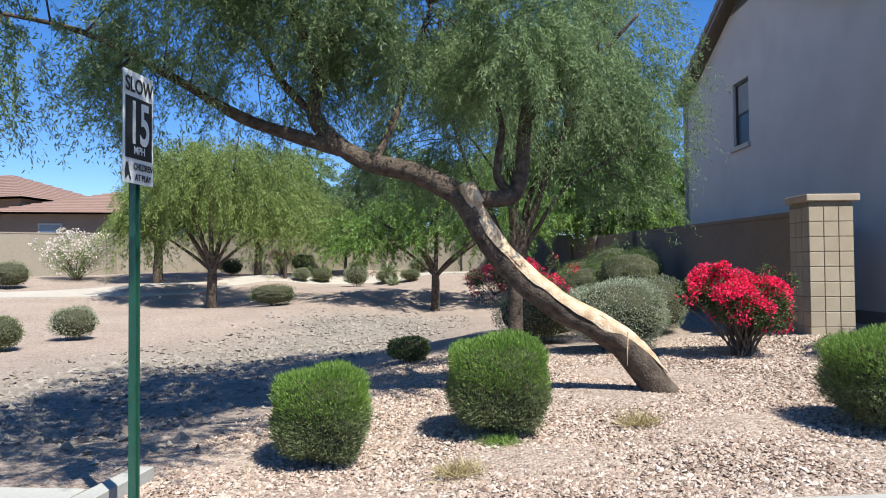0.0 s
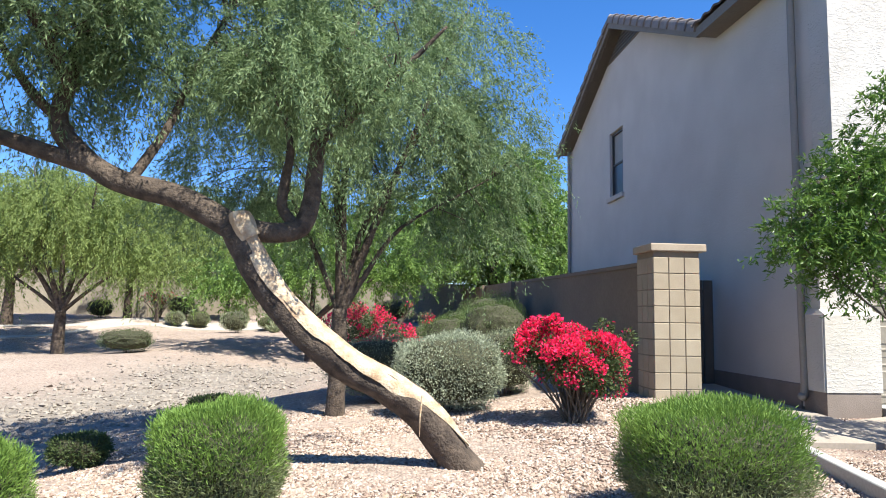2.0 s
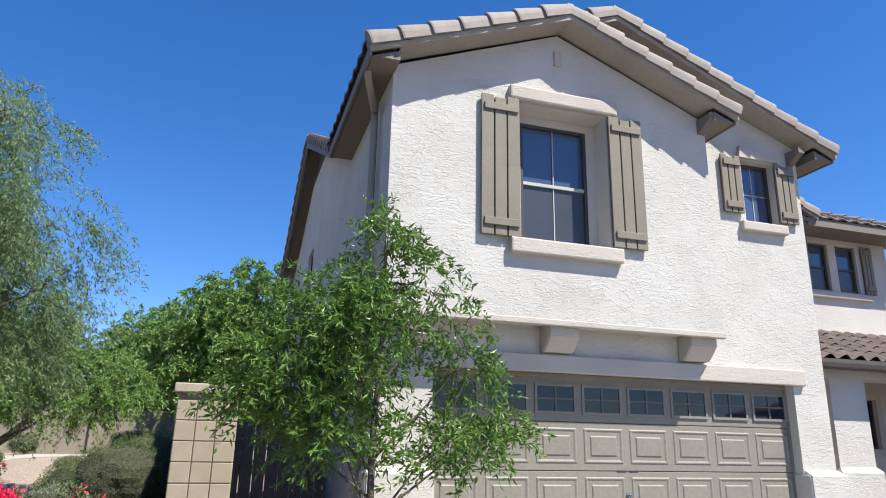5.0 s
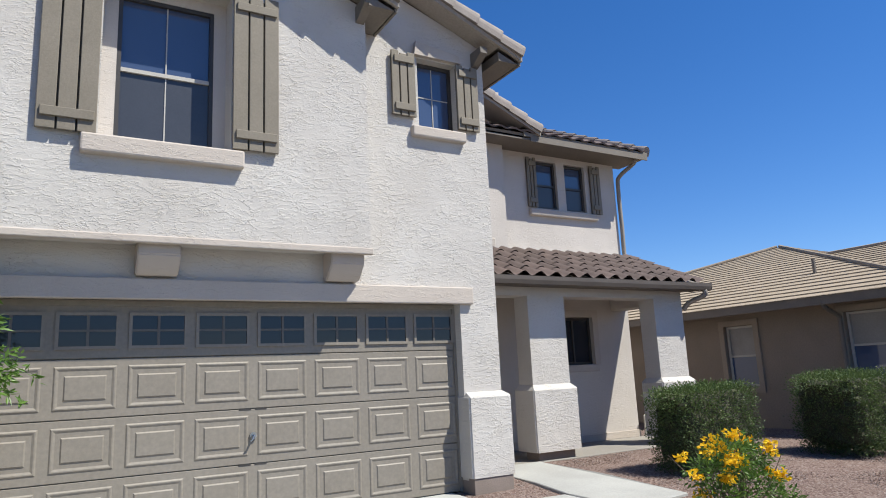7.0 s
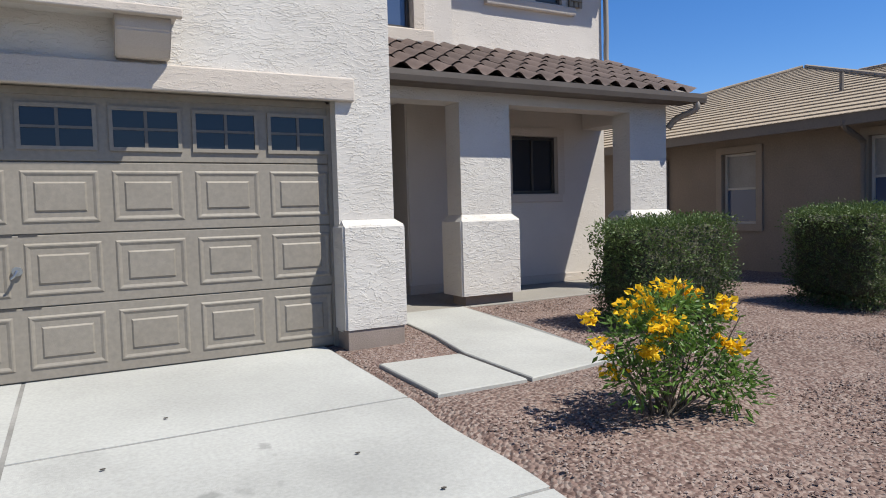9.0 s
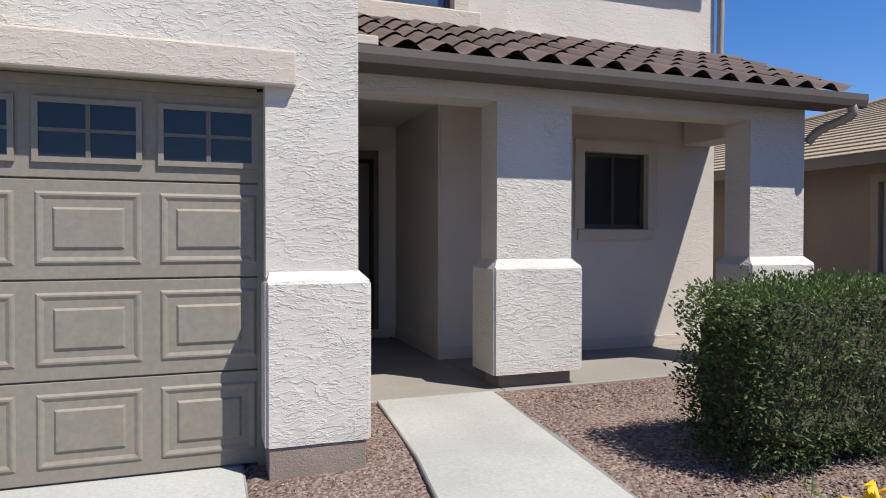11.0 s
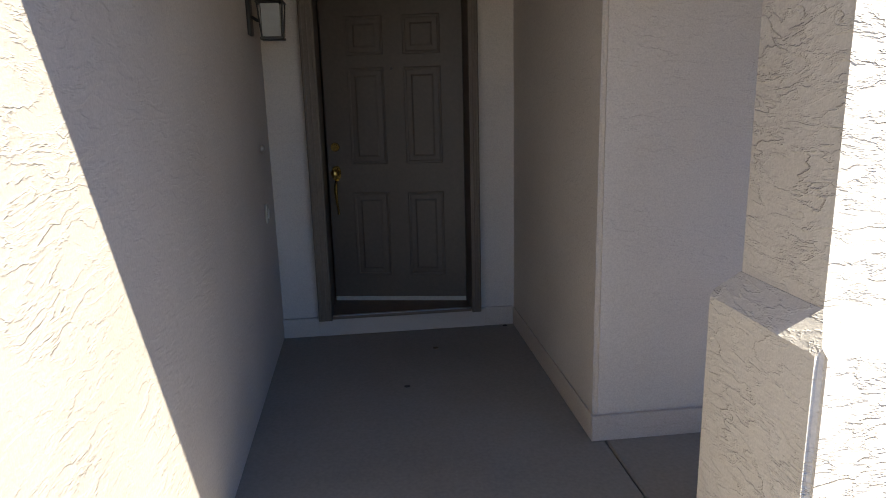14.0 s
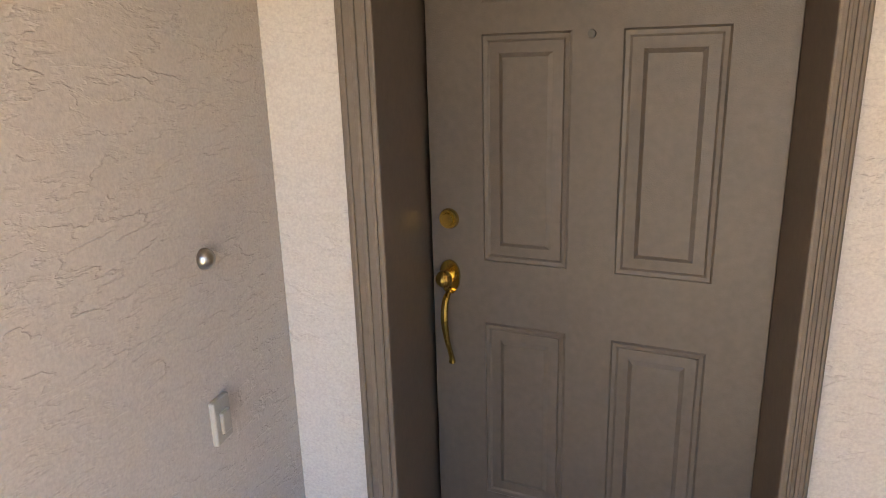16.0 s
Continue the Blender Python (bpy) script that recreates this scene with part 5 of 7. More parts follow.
def far_house(x, y, w, d, eave, top, rz=0.0):
    own = thing("far_house", "tan stucco house with a red tiled hip roof beyond the wall", "house", "far houses", at=(x, y, 0))
    own.rotation_euler = (0, 0, radians(rz))
    part("wall", box_bm(-w / 2, w / 2, -d / 2, d / 2, 0, eave), HOUSE_FAR, own)
    e, r = 0.6, w / 2 - d / 2
    r = max(r, 0.3)
    C = [(-w / 2 - e, -d / 2 - e, eave), (w / 2 + e, -d / 2 - e, eave), (w / 2 + e, d / 2 + e, eave), (-w / 2 - e, d / 2 + e, eave)]
    R0, R1 = (-r, 0, top), (r, 0, top)
    verts, faces = [], []
    for quad in ((C[0], C[1], R1, R0), (C[2], C[3], R0, R1), (C[3], C[0], R0, R0), (C[1], C[2], R1, R1)):
        a, b, c, dd = [Vector(p) for p in quad]
        for j in range(14):
            o = len(verts)
            for t, h in ((j / 14, 0.06), ((j + 1) / 14, 0.0)):
                verts += [(a.lerp(dd, t) + Vector((0, 0, h)))[:], (b.lerp(c, t) + Vector((0, 0, h)))[:]]
            faces.append((o, o + 1, o + 3, o + 2))
            if j:
                faces.append((o - 2, o - 1, o + 1, o))
    raw("roof", verts, faces, TILE_RED, own)
    for sx in (-0.28, 0.25):
        wn2 = part("window", box_bm(sx * w - 0.6, sx * w + 0.6, -d / 2 - 0.04, -d / 2 + 0.02, eave - 1.7, eave - 0.5), WHITE_FRAME, own)
        part("pane", box_bm(sx * w - 0.5, sx * w + 0.5, -d / 2 - 0.05, -d / 2 - 0.04, eave - 1.6, eave - 0.6), GLASS, wn2)


far_house(-19.5, 41, 13, 10, 4.35, 6.1, 12)
far_house(-29, 42, 11, 10, 5.3, 7.4, -8)
far_house(-28.5, 37, 6, 5, 4.1, 5.4, 20)

# ---- street sign ----
sgn = thing("street_sign", "white and black slow speed sign on a green steel post", "sign", at=(-2.26, 3.86, gz(-2.26, 3.86) - 0.1))
SB = Matrix.Translation((-2.26, 3.86, 0)).inverted()
bm = bmesh.new()
prism(bm, [(-0.028, 0.028), (-0.028, -0.012), (-0.014, -0.012), (-0.014, 0.012), (0.014, 0.012), (0.014, -0.012), (0.028, -0.012), (0.028, 0.028)], "z", 0, 2.75)
ROT = Matrix.Rotation(radians(83), 4, "Z")
bm.transform(ROT)
part("post", bm, SIGN_GREEN, sgn)
off = -(gz(-2.26, 3.86) - 0.1)
SM = Matrix.Translation((0, 0, off)) @ ROT


def sign_part(name, bm, material, label=""):
    bm.transform(SM)
    return part(name, bm, material, sgn, label)


SW, S0, S1 = 0.155, 1.91, 2.585
sign_part("plate", box_bm(-SW, SW, -0.018, -0.013, S0, S1, 0.002), SIGN_WHITE)
sign_part("black_field", box_bm(-SW + 0.02, SW - 0.02, -0.021, -0.0185, 2.06, 2.43), SIGN_BLACK)


def letters(text, x, z, size, material, squeeze=1.0):
    cu = bpy.data.curves.new("lettering", "FONT")
    cu.body = text
    cu.size = size
    cu.align_x = "CENTER"
    cu.extrude = 0.0008
    cu.offset = size * 0.018
    tmp = bpy.data.objects.new("lettering", cu)
    scene.collection.objects.link(tmp)
    bpy.context.view_layer.update()
    me = bpy.data.meshes.new_from_object(tmp.evaluated_get(bpy.context.evaluated_depsgraph_get()))
    bpy.data.objects.remove(tmp)
    me.transform(SM @ Matrix.Translation((x, -0.0235, z)) @ Matrix.Rotation(math.pi / 2, 4, "X") @ Matrix.Diagonal((squeeze, 1, 1, 1)))
    me.materials.clear()
    me.materials.append(material)
    ob = new("lettering", me)
    ob.parent = sgn


letters("SLOW", 0, 2.46, 0.125, SIGN_BLACK, 0.80)
letters("15", 0, 2.155, 0.36, SIGN_WHITE, 0.62)
letters("MPH", 0, 2.09, 0.065, SIGN_WHITE, 0.9)
letters("CHILDREN", 0.04, 1.995, 0.055, SIGN_BLACK, 0.75)
letters("AT PLAY", 0.04, 1.93, 0.055, SIGN_BLACK, 0.8)
sign_part("pictogram", prism(bmesh.new(), [(-0.135, 1.93), (-0.105, 1.96), (-0.09, 1.925), (-0.08, 1.935), (-0.10, 1.99), (-0.11, 2.03), (-0.13, 2.03), (-0.14, 1.98)], "y", -0.0205, -0.0185), SIGN_BLACK)

# ---- fallen leaves ----
SPECK = mat("dark_speck", (0.0747, 0.0622, 0.0498), (0.0498, 0.0415, 0.0332), 20, 0.9)
for x, y in ((10.62, 5.31), (11.21, 5.58), (9.83, 6.62), (11.02, 6.18), (10.2, 7.3)):
    bm = bmesh.new()
    bmesh.ops.create_icosphere(bm, subdivisions=1, radius=0.011, matrix=Matrix.Translation((x, y, 0.245 + (y - 3.8) / 4.8 * 0.165)) @ Matrix.Diagonal((1.5, 0.9, 0.4, 1)))
    tagged(mesh_ob("dry_leaf", bm, SPECK), "tiny curled dark dry leaf on the concrete", "leaf", "fallen leaves")
for x, y in ((13.2, 12.55), (12.98, 12.0), (13.72, 12.88)):
    bm = bmesh.new()
    bmesh.ops.create_icosphere(bm, subdivisions=1, radius=0.014, matrix=Matrix.Translation((x, y, 0.46)) @ Matrix.Diagonal((1.4, 0.9, 0.5, 1)))
    tagged(mesh_ob("dry_leaf", bm, SPECK), "tiny curled dark dry leaf on the porch floor", "leaf", "fallen leaves")


# ---- plants ----
RNG = np.random.default_rng(11)


def unit(v):
    return v / np.maximum(np.linalg.norm(v, axis=-1, keepdims=True), 1e-9)


def leaf_mesh(name, centres, along, length, width, material, parent, fold=0.15, label=""):
    """Many separate pointed leaves: each a folded four-cornered blade along its direction."""
    n = len(centres)
    along = unit(along)
    side = unit(np.cross(along, RNG.normal(size=(n, 3))))
    up = np.cross(along, side)
    ln = (length * RNG.uniform(0.65, 1.25, n))[:, None]
    wd = (width * RNG.uniform(0.7, 1.25, n))[:, None]
    a = centres
    mid = a + along * ln * 0.45 + up * wd * fold
    v = np.stack([a, mid + side * wd * 0.5, a + along * ln, mid - side * wd * 0.5], 1).reshape(-1, 3)
    f = np.arange(4 * n).reshape(-1, 4)
    ob = raw(name, v, f, material, parent)
    return tagged(ob, label, kind="stuff")


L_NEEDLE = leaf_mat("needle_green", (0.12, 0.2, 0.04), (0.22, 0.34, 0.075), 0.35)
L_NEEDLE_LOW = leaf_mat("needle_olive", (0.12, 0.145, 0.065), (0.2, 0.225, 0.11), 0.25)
L_MESQ = leaf_mat("mesquite_green", (0.115, 0.178, 0.075), (0.25, 0.335, 0.165), 0.45)
L_PALO = leaf_mat("palo_green", (0.15, 0.21, 0.057), (0.265, 0.33, 0.108), 0.45)
L_BROAD = leaf_mat("broad_green", (0.10, 0.18, 0.042), (0.215, 0.325, 0.082), 0.4, 0.4)
L_ASH = leaf_mat("ash_green", (0.065, 0.125, 0.024), (0.145, 0.245, 0.048), 0.35, 0.35)
L_SILVER = leaf_mat("silver_green", (0.245, 0.285, 0.19), (0.405, 0.435, 0.32), 0.25)
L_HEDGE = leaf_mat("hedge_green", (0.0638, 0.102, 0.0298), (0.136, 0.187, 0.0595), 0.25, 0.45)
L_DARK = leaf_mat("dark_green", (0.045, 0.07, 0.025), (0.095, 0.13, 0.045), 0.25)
L_RED = leaf_mat("bract_red", (0.74, 0.012, 0.075), (0.93, 0.05, 0.18), 0.35)
L_YELLOW = leaf_mat("petal_yellow", (0.80, 0.46, 0.01), (0.90, 0.62, 0.03), 0.35)
L_PINK = leaf_mat("petal_pale", (0.62, 0.50, 0.46), (0.80, 0.72, 0.66), 0.3)
L_DRY = leaf_mat("dry_grass", (0.30, 0.24, 0.12), (0.45, 0.37, 0.20), 0.2)
L_GREYTUFT = leaf_mat("tuft_grey", (0.19, 0.22, 0.13), (0.32, 0.34, 0.22), 0.25)
# solid shrub filler; the shade between leaves is put into its dark colour
CORE = mat("core_dark", (0.085, 0.085, 0.045), (0.04, 0.04, 0.022), 25, 0.95, 0.02, 60)


def super_surface(n, p=2.0):
    """Directions and points on a unit superellipsoid."""
    if p > 6:
        q = RNG.uniform(-1, 1, (n, 3))
        ax = RNG.integers(0, 3, n)
        q[np.arange(n), ax] = np.sign(RNG.uniform(-1, 1, n))
        q[:, :2] *= (1 - 0.06 * np.abs(q[:, ::-1][:, 1:] * q[:, 2:3]) ** 4)
        d = np.zeros((n, 3))
        d[np.arange(n), ax] = q[np.arange(n), ax]
        return unit(d + 0.25 * q), q
    d = unit(RNG.normal(size=(n, 3)))
    s = (np.abs(d) ** p).sum(1) ** (-1 / p)
    return d, d * s[:, None]


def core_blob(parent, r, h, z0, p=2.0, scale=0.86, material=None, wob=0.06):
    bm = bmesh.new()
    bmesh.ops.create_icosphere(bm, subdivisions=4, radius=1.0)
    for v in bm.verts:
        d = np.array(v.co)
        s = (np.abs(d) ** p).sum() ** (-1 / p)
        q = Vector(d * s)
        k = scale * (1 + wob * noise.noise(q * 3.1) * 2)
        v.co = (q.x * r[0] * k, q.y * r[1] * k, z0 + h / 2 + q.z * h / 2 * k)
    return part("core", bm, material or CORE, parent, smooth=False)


def stems(parent, n, r, h, base_r=0.1, thick=0.007):
    bm = bmesh.new()
    for i in range(n):
        a = RNG.uniform(0, 2 * math.pi)
        b = RNG.uniform(0.2, 1.0)
        p0 = Vector((math.cos(a) * base_r * b, math.sin(a) * base_r * b, -0.03))
        p1 = Vector((math.cos(a) * r * b * 0.5, math.sin(a) * r * b * 0.5, h * 0.45))
        p2 = Vector((math.cos(a) * r * b * 0.9, math.sin(a) * r * b * 0.9, h * 0.9))
        tube(bm, [p0, p1, p2], [thick, thick * 0.8, thick * 0.4], seg=5)
    return tagged(part("stem", bm, TWIG, parent), kind="stuff")


def shaved_shrub(name, label, x, y, rx, ry, h, n, leaf=L_NEEDLE, low=L_NEEDLE_LOW, ll=0.055, lw=0.009, p=3.8, lift=0.06, upright=0.9, group="", rz=0.0, category="shrub"):
    """A clipped rounded shrub: dark solid core, fine leaves standing out all over, lighter leaf colour on top."""
    own = thing(name, label, category, group, at=(x, y, gz(x, y)))
    own.rotation_euler = (0, 0, rz)
    # added dark core blocks light and stands in for the shaded inside
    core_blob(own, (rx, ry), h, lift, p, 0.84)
    d, q = super_surface(n, p)
    wob = 1 + 0.05 * np.sin(q[:, 0] * 5 + 2.0 * q[:, 1]) + 0.04 * np.sin(q[:, 2] * 7 + q[:, 0] * 3) + RNG.normal(scale=0.035, size=n)
    depth = RNG.uniform(0.80, 1.0, n) * wob
    c = np.stack([q[:, 0] * rx, q[:, 1] * ry, q[:, 2] * h / 2], 1) * depth[:, None]
    c[:, 2] += lift + h / 2
    along = d * 0.9 + RNG.normal(scale=0.55, size=(n, 3)) + np.array([0, 0, upright])
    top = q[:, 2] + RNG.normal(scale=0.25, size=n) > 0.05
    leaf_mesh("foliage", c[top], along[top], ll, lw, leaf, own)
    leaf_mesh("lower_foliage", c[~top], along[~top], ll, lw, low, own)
    stems(own, 14, min(rx, ry) * 0.8, h * 0.6, min(rx, ry) * 0.4)
    return own


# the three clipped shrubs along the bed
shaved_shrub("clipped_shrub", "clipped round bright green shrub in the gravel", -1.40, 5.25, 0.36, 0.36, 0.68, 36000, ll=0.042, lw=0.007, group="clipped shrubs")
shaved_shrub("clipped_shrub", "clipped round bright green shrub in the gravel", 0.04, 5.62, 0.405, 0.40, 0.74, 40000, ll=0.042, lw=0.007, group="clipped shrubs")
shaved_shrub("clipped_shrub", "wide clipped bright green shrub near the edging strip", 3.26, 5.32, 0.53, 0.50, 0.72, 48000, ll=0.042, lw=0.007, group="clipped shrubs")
# leafy shrub beside the drive; darker low leaves put inner shade into colour
shaved_shrub("leafy_shrub", "leafy mid-green shrub beside the driveway", 6.08, 5.5, 0.52, 0.52, 0.90, 24000, L_BROAD, L_HEDGE, 0.034, 0.016, 3.5, upright=0.3)
# silver-leaved shrubs
shaved_shrub("sage_shrub", "rounded silver-grey sage shrub behind the leaning trunk", 1.95, 9.45, 0.70, 0.65, 0.92, 18000, L_SILVER, L_SILVER, 0.035, 0.014, 2.4, upright=0.3)
shaved_shrub("sage_shrub", "rounded grey-green shrub by the garden wall", 2.95, 11.2, 0.52, 0.55, 0.92, 8000, L_GREYTUFT, L_GREYTUFT, 0.035, 0.013, 2.4, upright=0.3)
shaved_shrub("sage_shrub", "rounded grey-green shrub by the garden wall", 1.05, 11.1, 0.75, 0.6, 0.9, 8000, L_GREYTUFT, L_GREYTUFT, 0.035, 0.013, 2.4, upright=0.3)
# clipped mounds along the garden wall; shade low down is in the leaf colour
for x, y, r, h in ((3.3, 14.2, 0.75, 1.25), (3.6, 16.3, 0.8, 1.6), (2.6, 15.6, 0.7, 1.1), (3.4, 18.8, 0.9, 1.5), (2.0, 17.5, 0.6, 1.0)):
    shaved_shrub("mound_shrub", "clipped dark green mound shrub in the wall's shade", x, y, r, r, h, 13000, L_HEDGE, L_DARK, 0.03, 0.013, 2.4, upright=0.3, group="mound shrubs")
# block hedges of the front yard; lower leaves coloured darker for shade
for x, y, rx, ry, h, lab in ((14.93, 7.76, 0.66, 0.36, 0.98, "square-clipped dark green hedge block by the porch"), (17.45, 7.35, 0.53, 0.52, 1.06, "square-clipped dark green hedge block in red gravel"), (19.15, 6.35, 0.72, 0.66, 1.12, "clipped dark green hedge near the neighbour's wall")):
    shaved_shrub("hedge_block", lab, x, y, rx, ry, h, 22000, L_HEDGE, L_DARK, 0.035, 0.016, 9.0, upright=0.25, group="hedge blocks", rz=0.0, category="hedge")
shaved_shrub("low_shrub", "low dark green shrub at the pavement's edge", 13.55, 4.03, 0.25, 0.25, 0.30, 6000, L_HEDGE, L_DARK, 0.04, 0.012, 2.2)
# small shrubs scattered over the park
for x, y, r, h, leaf in ((-8.9, 14.8, 0.48, 0.68, L_GREYTUFT), (-16.4, 23.7, 0.7, 0.9, L_NEEDLE_LOW), (-9.3, 12.9, 0.4, 0.6, L_NEEDLE_LOW), (-6.1, 28.6, 0.42, 0.6, L_NEEDLE_LOW),
                         (-4.4, 27.0, 0.5, 0.75, L_GREYTUFT), (-4.6, 28.9, 0.4, 0.95, L_NEEDLE_LOW), (-6.9, 28.2, 0.35, 0.5, L_GREYTUFT), (-3.3, 28.3, 0.42, 0.5, L_NEEDLE_LOW), (-2.3, 28.2, 0.4, 0.42, L_NEEDLE_LOW),
                         (-10.8, 31.0, 0.5, 0.7, L_DARK), (-2.0, 30.9, 0.55, 0.7, L_GREYTUFT), (1.6, 30.5, 0.7, 0.9, L_NEEDLE_LOW), (-7.5, 31.2, 0.6, 0.9, L_GREYTUFT), (0.4, 26.0, 0.35, 0.4, L_GREYTUFT)):
    shaved_shrub("desert_shrub", "small grey-green desert shrub in the gravel", x, y, r, r, h, 2600, leaf, leaf, 0.06, 0.016, 2.3, upright=0.7, group="desert shrubs")
for x, y, r, h in ((-6.3, 21.6, 0.72, 0.62), (-1.05, 10.0, 0.30, 0.30), (-1.95, 8.3, 0.28, 0.30)):
    shaved_shrub("dark_shrub", "dark brown-green clipped shrub in tree shade", x, y, r, r * 0.8, h, 3500, L_DARK, L_DARK, 0.05, 0.012, 3.0, upright=0.3)
# agave-like tufts
for x, y, s in ((-3.6, 31.2, 0.8), (-6.7, 30.6, 0.6), (-2.9, 27.1, 0.45)):
    own = thing("agave", "spiky grey-green agave rosette in the gravel", "agave", "agaves", at=(x, y, gz(x, y)))
    dd = unit(np.stack([RNG.normal(size=60), RNG.normal(size=60), np.abs(RNG.normal(size=60)) + 0.3], 1))
    leaf_mesh("blade", np.zeros((60, 3)), dd, s, 0.09, L_GREYTUFT, own)
# dry grass tufts
for x, y, s in ((1.25, 5.7, 0.15), (-0.3, 4.6, 0.14), (0.02, 5.25, 0.1)):
    own = thing("dry_tuft", "dry straw-coloured grass tuft in pale gravel", "grass tuft", "dry tufts", at=(x, y, gz(x, y)))
    dd = unit(np.stack([RNG.normal(size=500), RNG.normal(size=500), np.abs(RNG.normal(size=500)) * 0.7], 1))
    leaf_mesh("blade", np.stack([RNG.normal(scale=0.08, size=500), RNG.normal(scale=0.06, size=500), np.zeros(500)], 1), dd, s, 0.006, L_DRY if s > 0.12 else L_NEEDLE, own)


def bloom_bush(name, label, x, y, r, h, n_leaf, n_bloom, bloom_mat, blobs, leaf=L_DARK, bl=0.035, bw=0.03, z_low=0.25):
    """An open shrub: fanned stems, leaves, and flowers massed on the ends of its branches."""
    own = thing(name, label, "bush", at=(x, y, gz(x, y)))
    bm = bmesh.new()
    for k, (cx, cy, cz, cr) in enumerate(blobs):
        for j in range(3):
            o = RNG.normal(scale=cr * 0.35, size=3)
            e = Vector((cx + o[0], cy + o[1], cz + o[2]))
            b = Vector((RNG.uniform(-0.1, 0.1), RNG.uniform(-0.1, 0.1), -0.03))
            tube(bm, *smooth_line([b, b.lerp(e, 0.5) + Vector((0, 0, 0.08)), e], [0.014, 0.010, 0.004], 4), seg=5)
    tagged(part("stem", bm, TWIG, own), kind="stuff")
    cs, ws = np.array([b[:3] for b in blobs]), np.array([b[3] for b in blobs])
    pick = RNG.choice(len(blobs), n_leaf, p=ws ** 2 / (ws ** 2).sum())
    d = unit(RNG.normal(size=(n_leaf, 3)))
    c = cs[pick] + d * (ws[pick] * RNG.uniform(0.3, 0.98, n_leaf) ** 0.6)[:, None]
    keep = c[:, 2] > z_low * 0.5
    leaf_mesh("foliage", c[keep], (d + RNG.normal(scale=0.6, size=d.shape))[keep], 0.045, 0.022, leaf, own)
    pick = RNG.choice(len(blobs), n_bloom, p=ws ** 2 / (ws ** 2).sum())
    d = unit(RNG.normal(size=(n_bloom, 3)) + np.array([0, -0.35, 0.75]))
    c = cs[pick] + d * (ws[pick] * RNG.uniform(0.75, 1.08, n_bloom))[:, None]
    clump = np.array([noise.noise(Vector(p) * 4.2 + Vector((x, y, 0))) for p in c])
    keep = (c[:, 2] > z_low) & (clump > 0.07)
    leaf_mesh("blossom", c[keep], (d + RNG.normal(scale=0.8, size=d.shape))[keep], bl, bw, bloom_mat, own)
    return own


def blob_set(r, h, n, low=0.45):
    out = []
    for i in range(n):
        a = 2 * math.pi * i / n + RNG.uniform(-0.3, 0.3)
        b = RNG.uniform(0.35, 0.75)
        out.append((math.cos(a) * r * b, math.sin(a) * r * b * 0.8, h * RNG.uniform(low, 0.82), r * RNG.uniform(0.28, 0.44)))
    out += [(0, 0, h * 0.72, r * 0.45), (r * 0.95, 0.1, h * 0.86, r * 0.17), (-r * 0.98, 0, h * 0.74, r * 0.2), (r * 0.6, 0.2, h * 0.97, r * 0.16), (-r * 0.35, 0, h * 0.99, r * 0.18)]
    return out


bloom_bush("bougainvillea", "crimson bougainvillea bush in full flower by the wall", 3.19, 8.25, 0.75, 1.1, 11000, 17000, L_RED, blob_set(0.68, 1.06, 12))
bloom_bush("bougainvillea", "dark red bougainvillea bush behind the leaning trunk", 0.95, 12.6, 0.95, 1.45, 9000, 8000, L_RED, blob_set(0.95, 1.4, 9, 0.35))
bloom_bush("bougainvillea", "small red flowering bush near the far path", -8.6, 31.5, 0.7, 1.1, 3000, 2500, L_RED, blob_set(0.7, 1.1, 6))
bloom_bush("oleander", "large pale pink flowering bush by the boundary wall", -16.2, 27.6, 1.6, 2.0, 12000, 7000, L_PINK, blob_set(1.6, 1.9, 12, 0.3), L_BROAD, 0.07, 0.06)


def yellow_bush(x, y):
    own = thing("yellow_bells_bush", "yellow-flowered shrub with trumpet blooms in red gravel", "bush", at=(x, y, gz(x, y)))
    own.scale = (0.92, 0.92, 0.80)
    bl = [(-0.30, 0.0, 0.62, 0.24), (-0.12, -0.12, 0.72, 0.24), (0.12, 0.05, 0.76, 0.22), (0.30, -0.05, 0.66, 0.22), (-0.32, -0.1, 0.36, 0.22), (0.05, -0.2, 0.42, 0.25), (0.38, -0.1, 0.36, 0.25), (0.0, 0.2, 0.5, 0.3), (0.30, -0.3, 0.22, 0.2)]
    bm = bmesh.new()
    for k in range(46):
        b = bl[k % len(bl)]
        e = Vector((b[0], b[1], b[2])) + Vector(RNG.normal(scale=0.1, size=3))
        s = Vector((RNG.uniform(-0.12, 0.12), RNG.uniform(-0.1, 0.1), -0.03))
        tube(bm, [s, s.lerp(e, 0.5) + Vector(RNG.normal(scale=0.03, size=3)), e], [0.008, 0.006, 0.003], seg=5)
    tagged(part("stem", bm, TWIG, own), kind="stuff")
    cs, ws = np.array([b[:3] for b in bl]), np.array([b[3] for b in bl])
    pick = RNG.choice(len(bl), 2600)
    d = unit(RNG.normal(size=(2600, 3)))
    c = cs[pick] + d * (ws[pick] * RNG.uniform(0.3, 1.0, 2600))[:, None]
    leaf_mesh("foliage", c, d + RNG.normal(scale=0.6, size=d.shape), 0.07, 0.022, L_ASH, own)
    for k in range(22):
        b = bl[k % 7 if k > 16 else k % 4]
        dd = unit(RNG.normal(size=3) + np.array([-0.1, -0.7, 0.6]))
        o = np.array(b[:3]) + dd * b[3] * RNG.uniform(0.9, 1.1)
        nn = 30
        flow = o + RNG.normal(scale=0.03, size=(nn, 3))
        leaf_mesh("blossom", flow, unit(RNG.normal(size=(nn, 3)) + dd * 0.8), 0.05, 0.04, L_YELLOW, own, fold=0.35)


yellow_bush(12.77, 5.72)


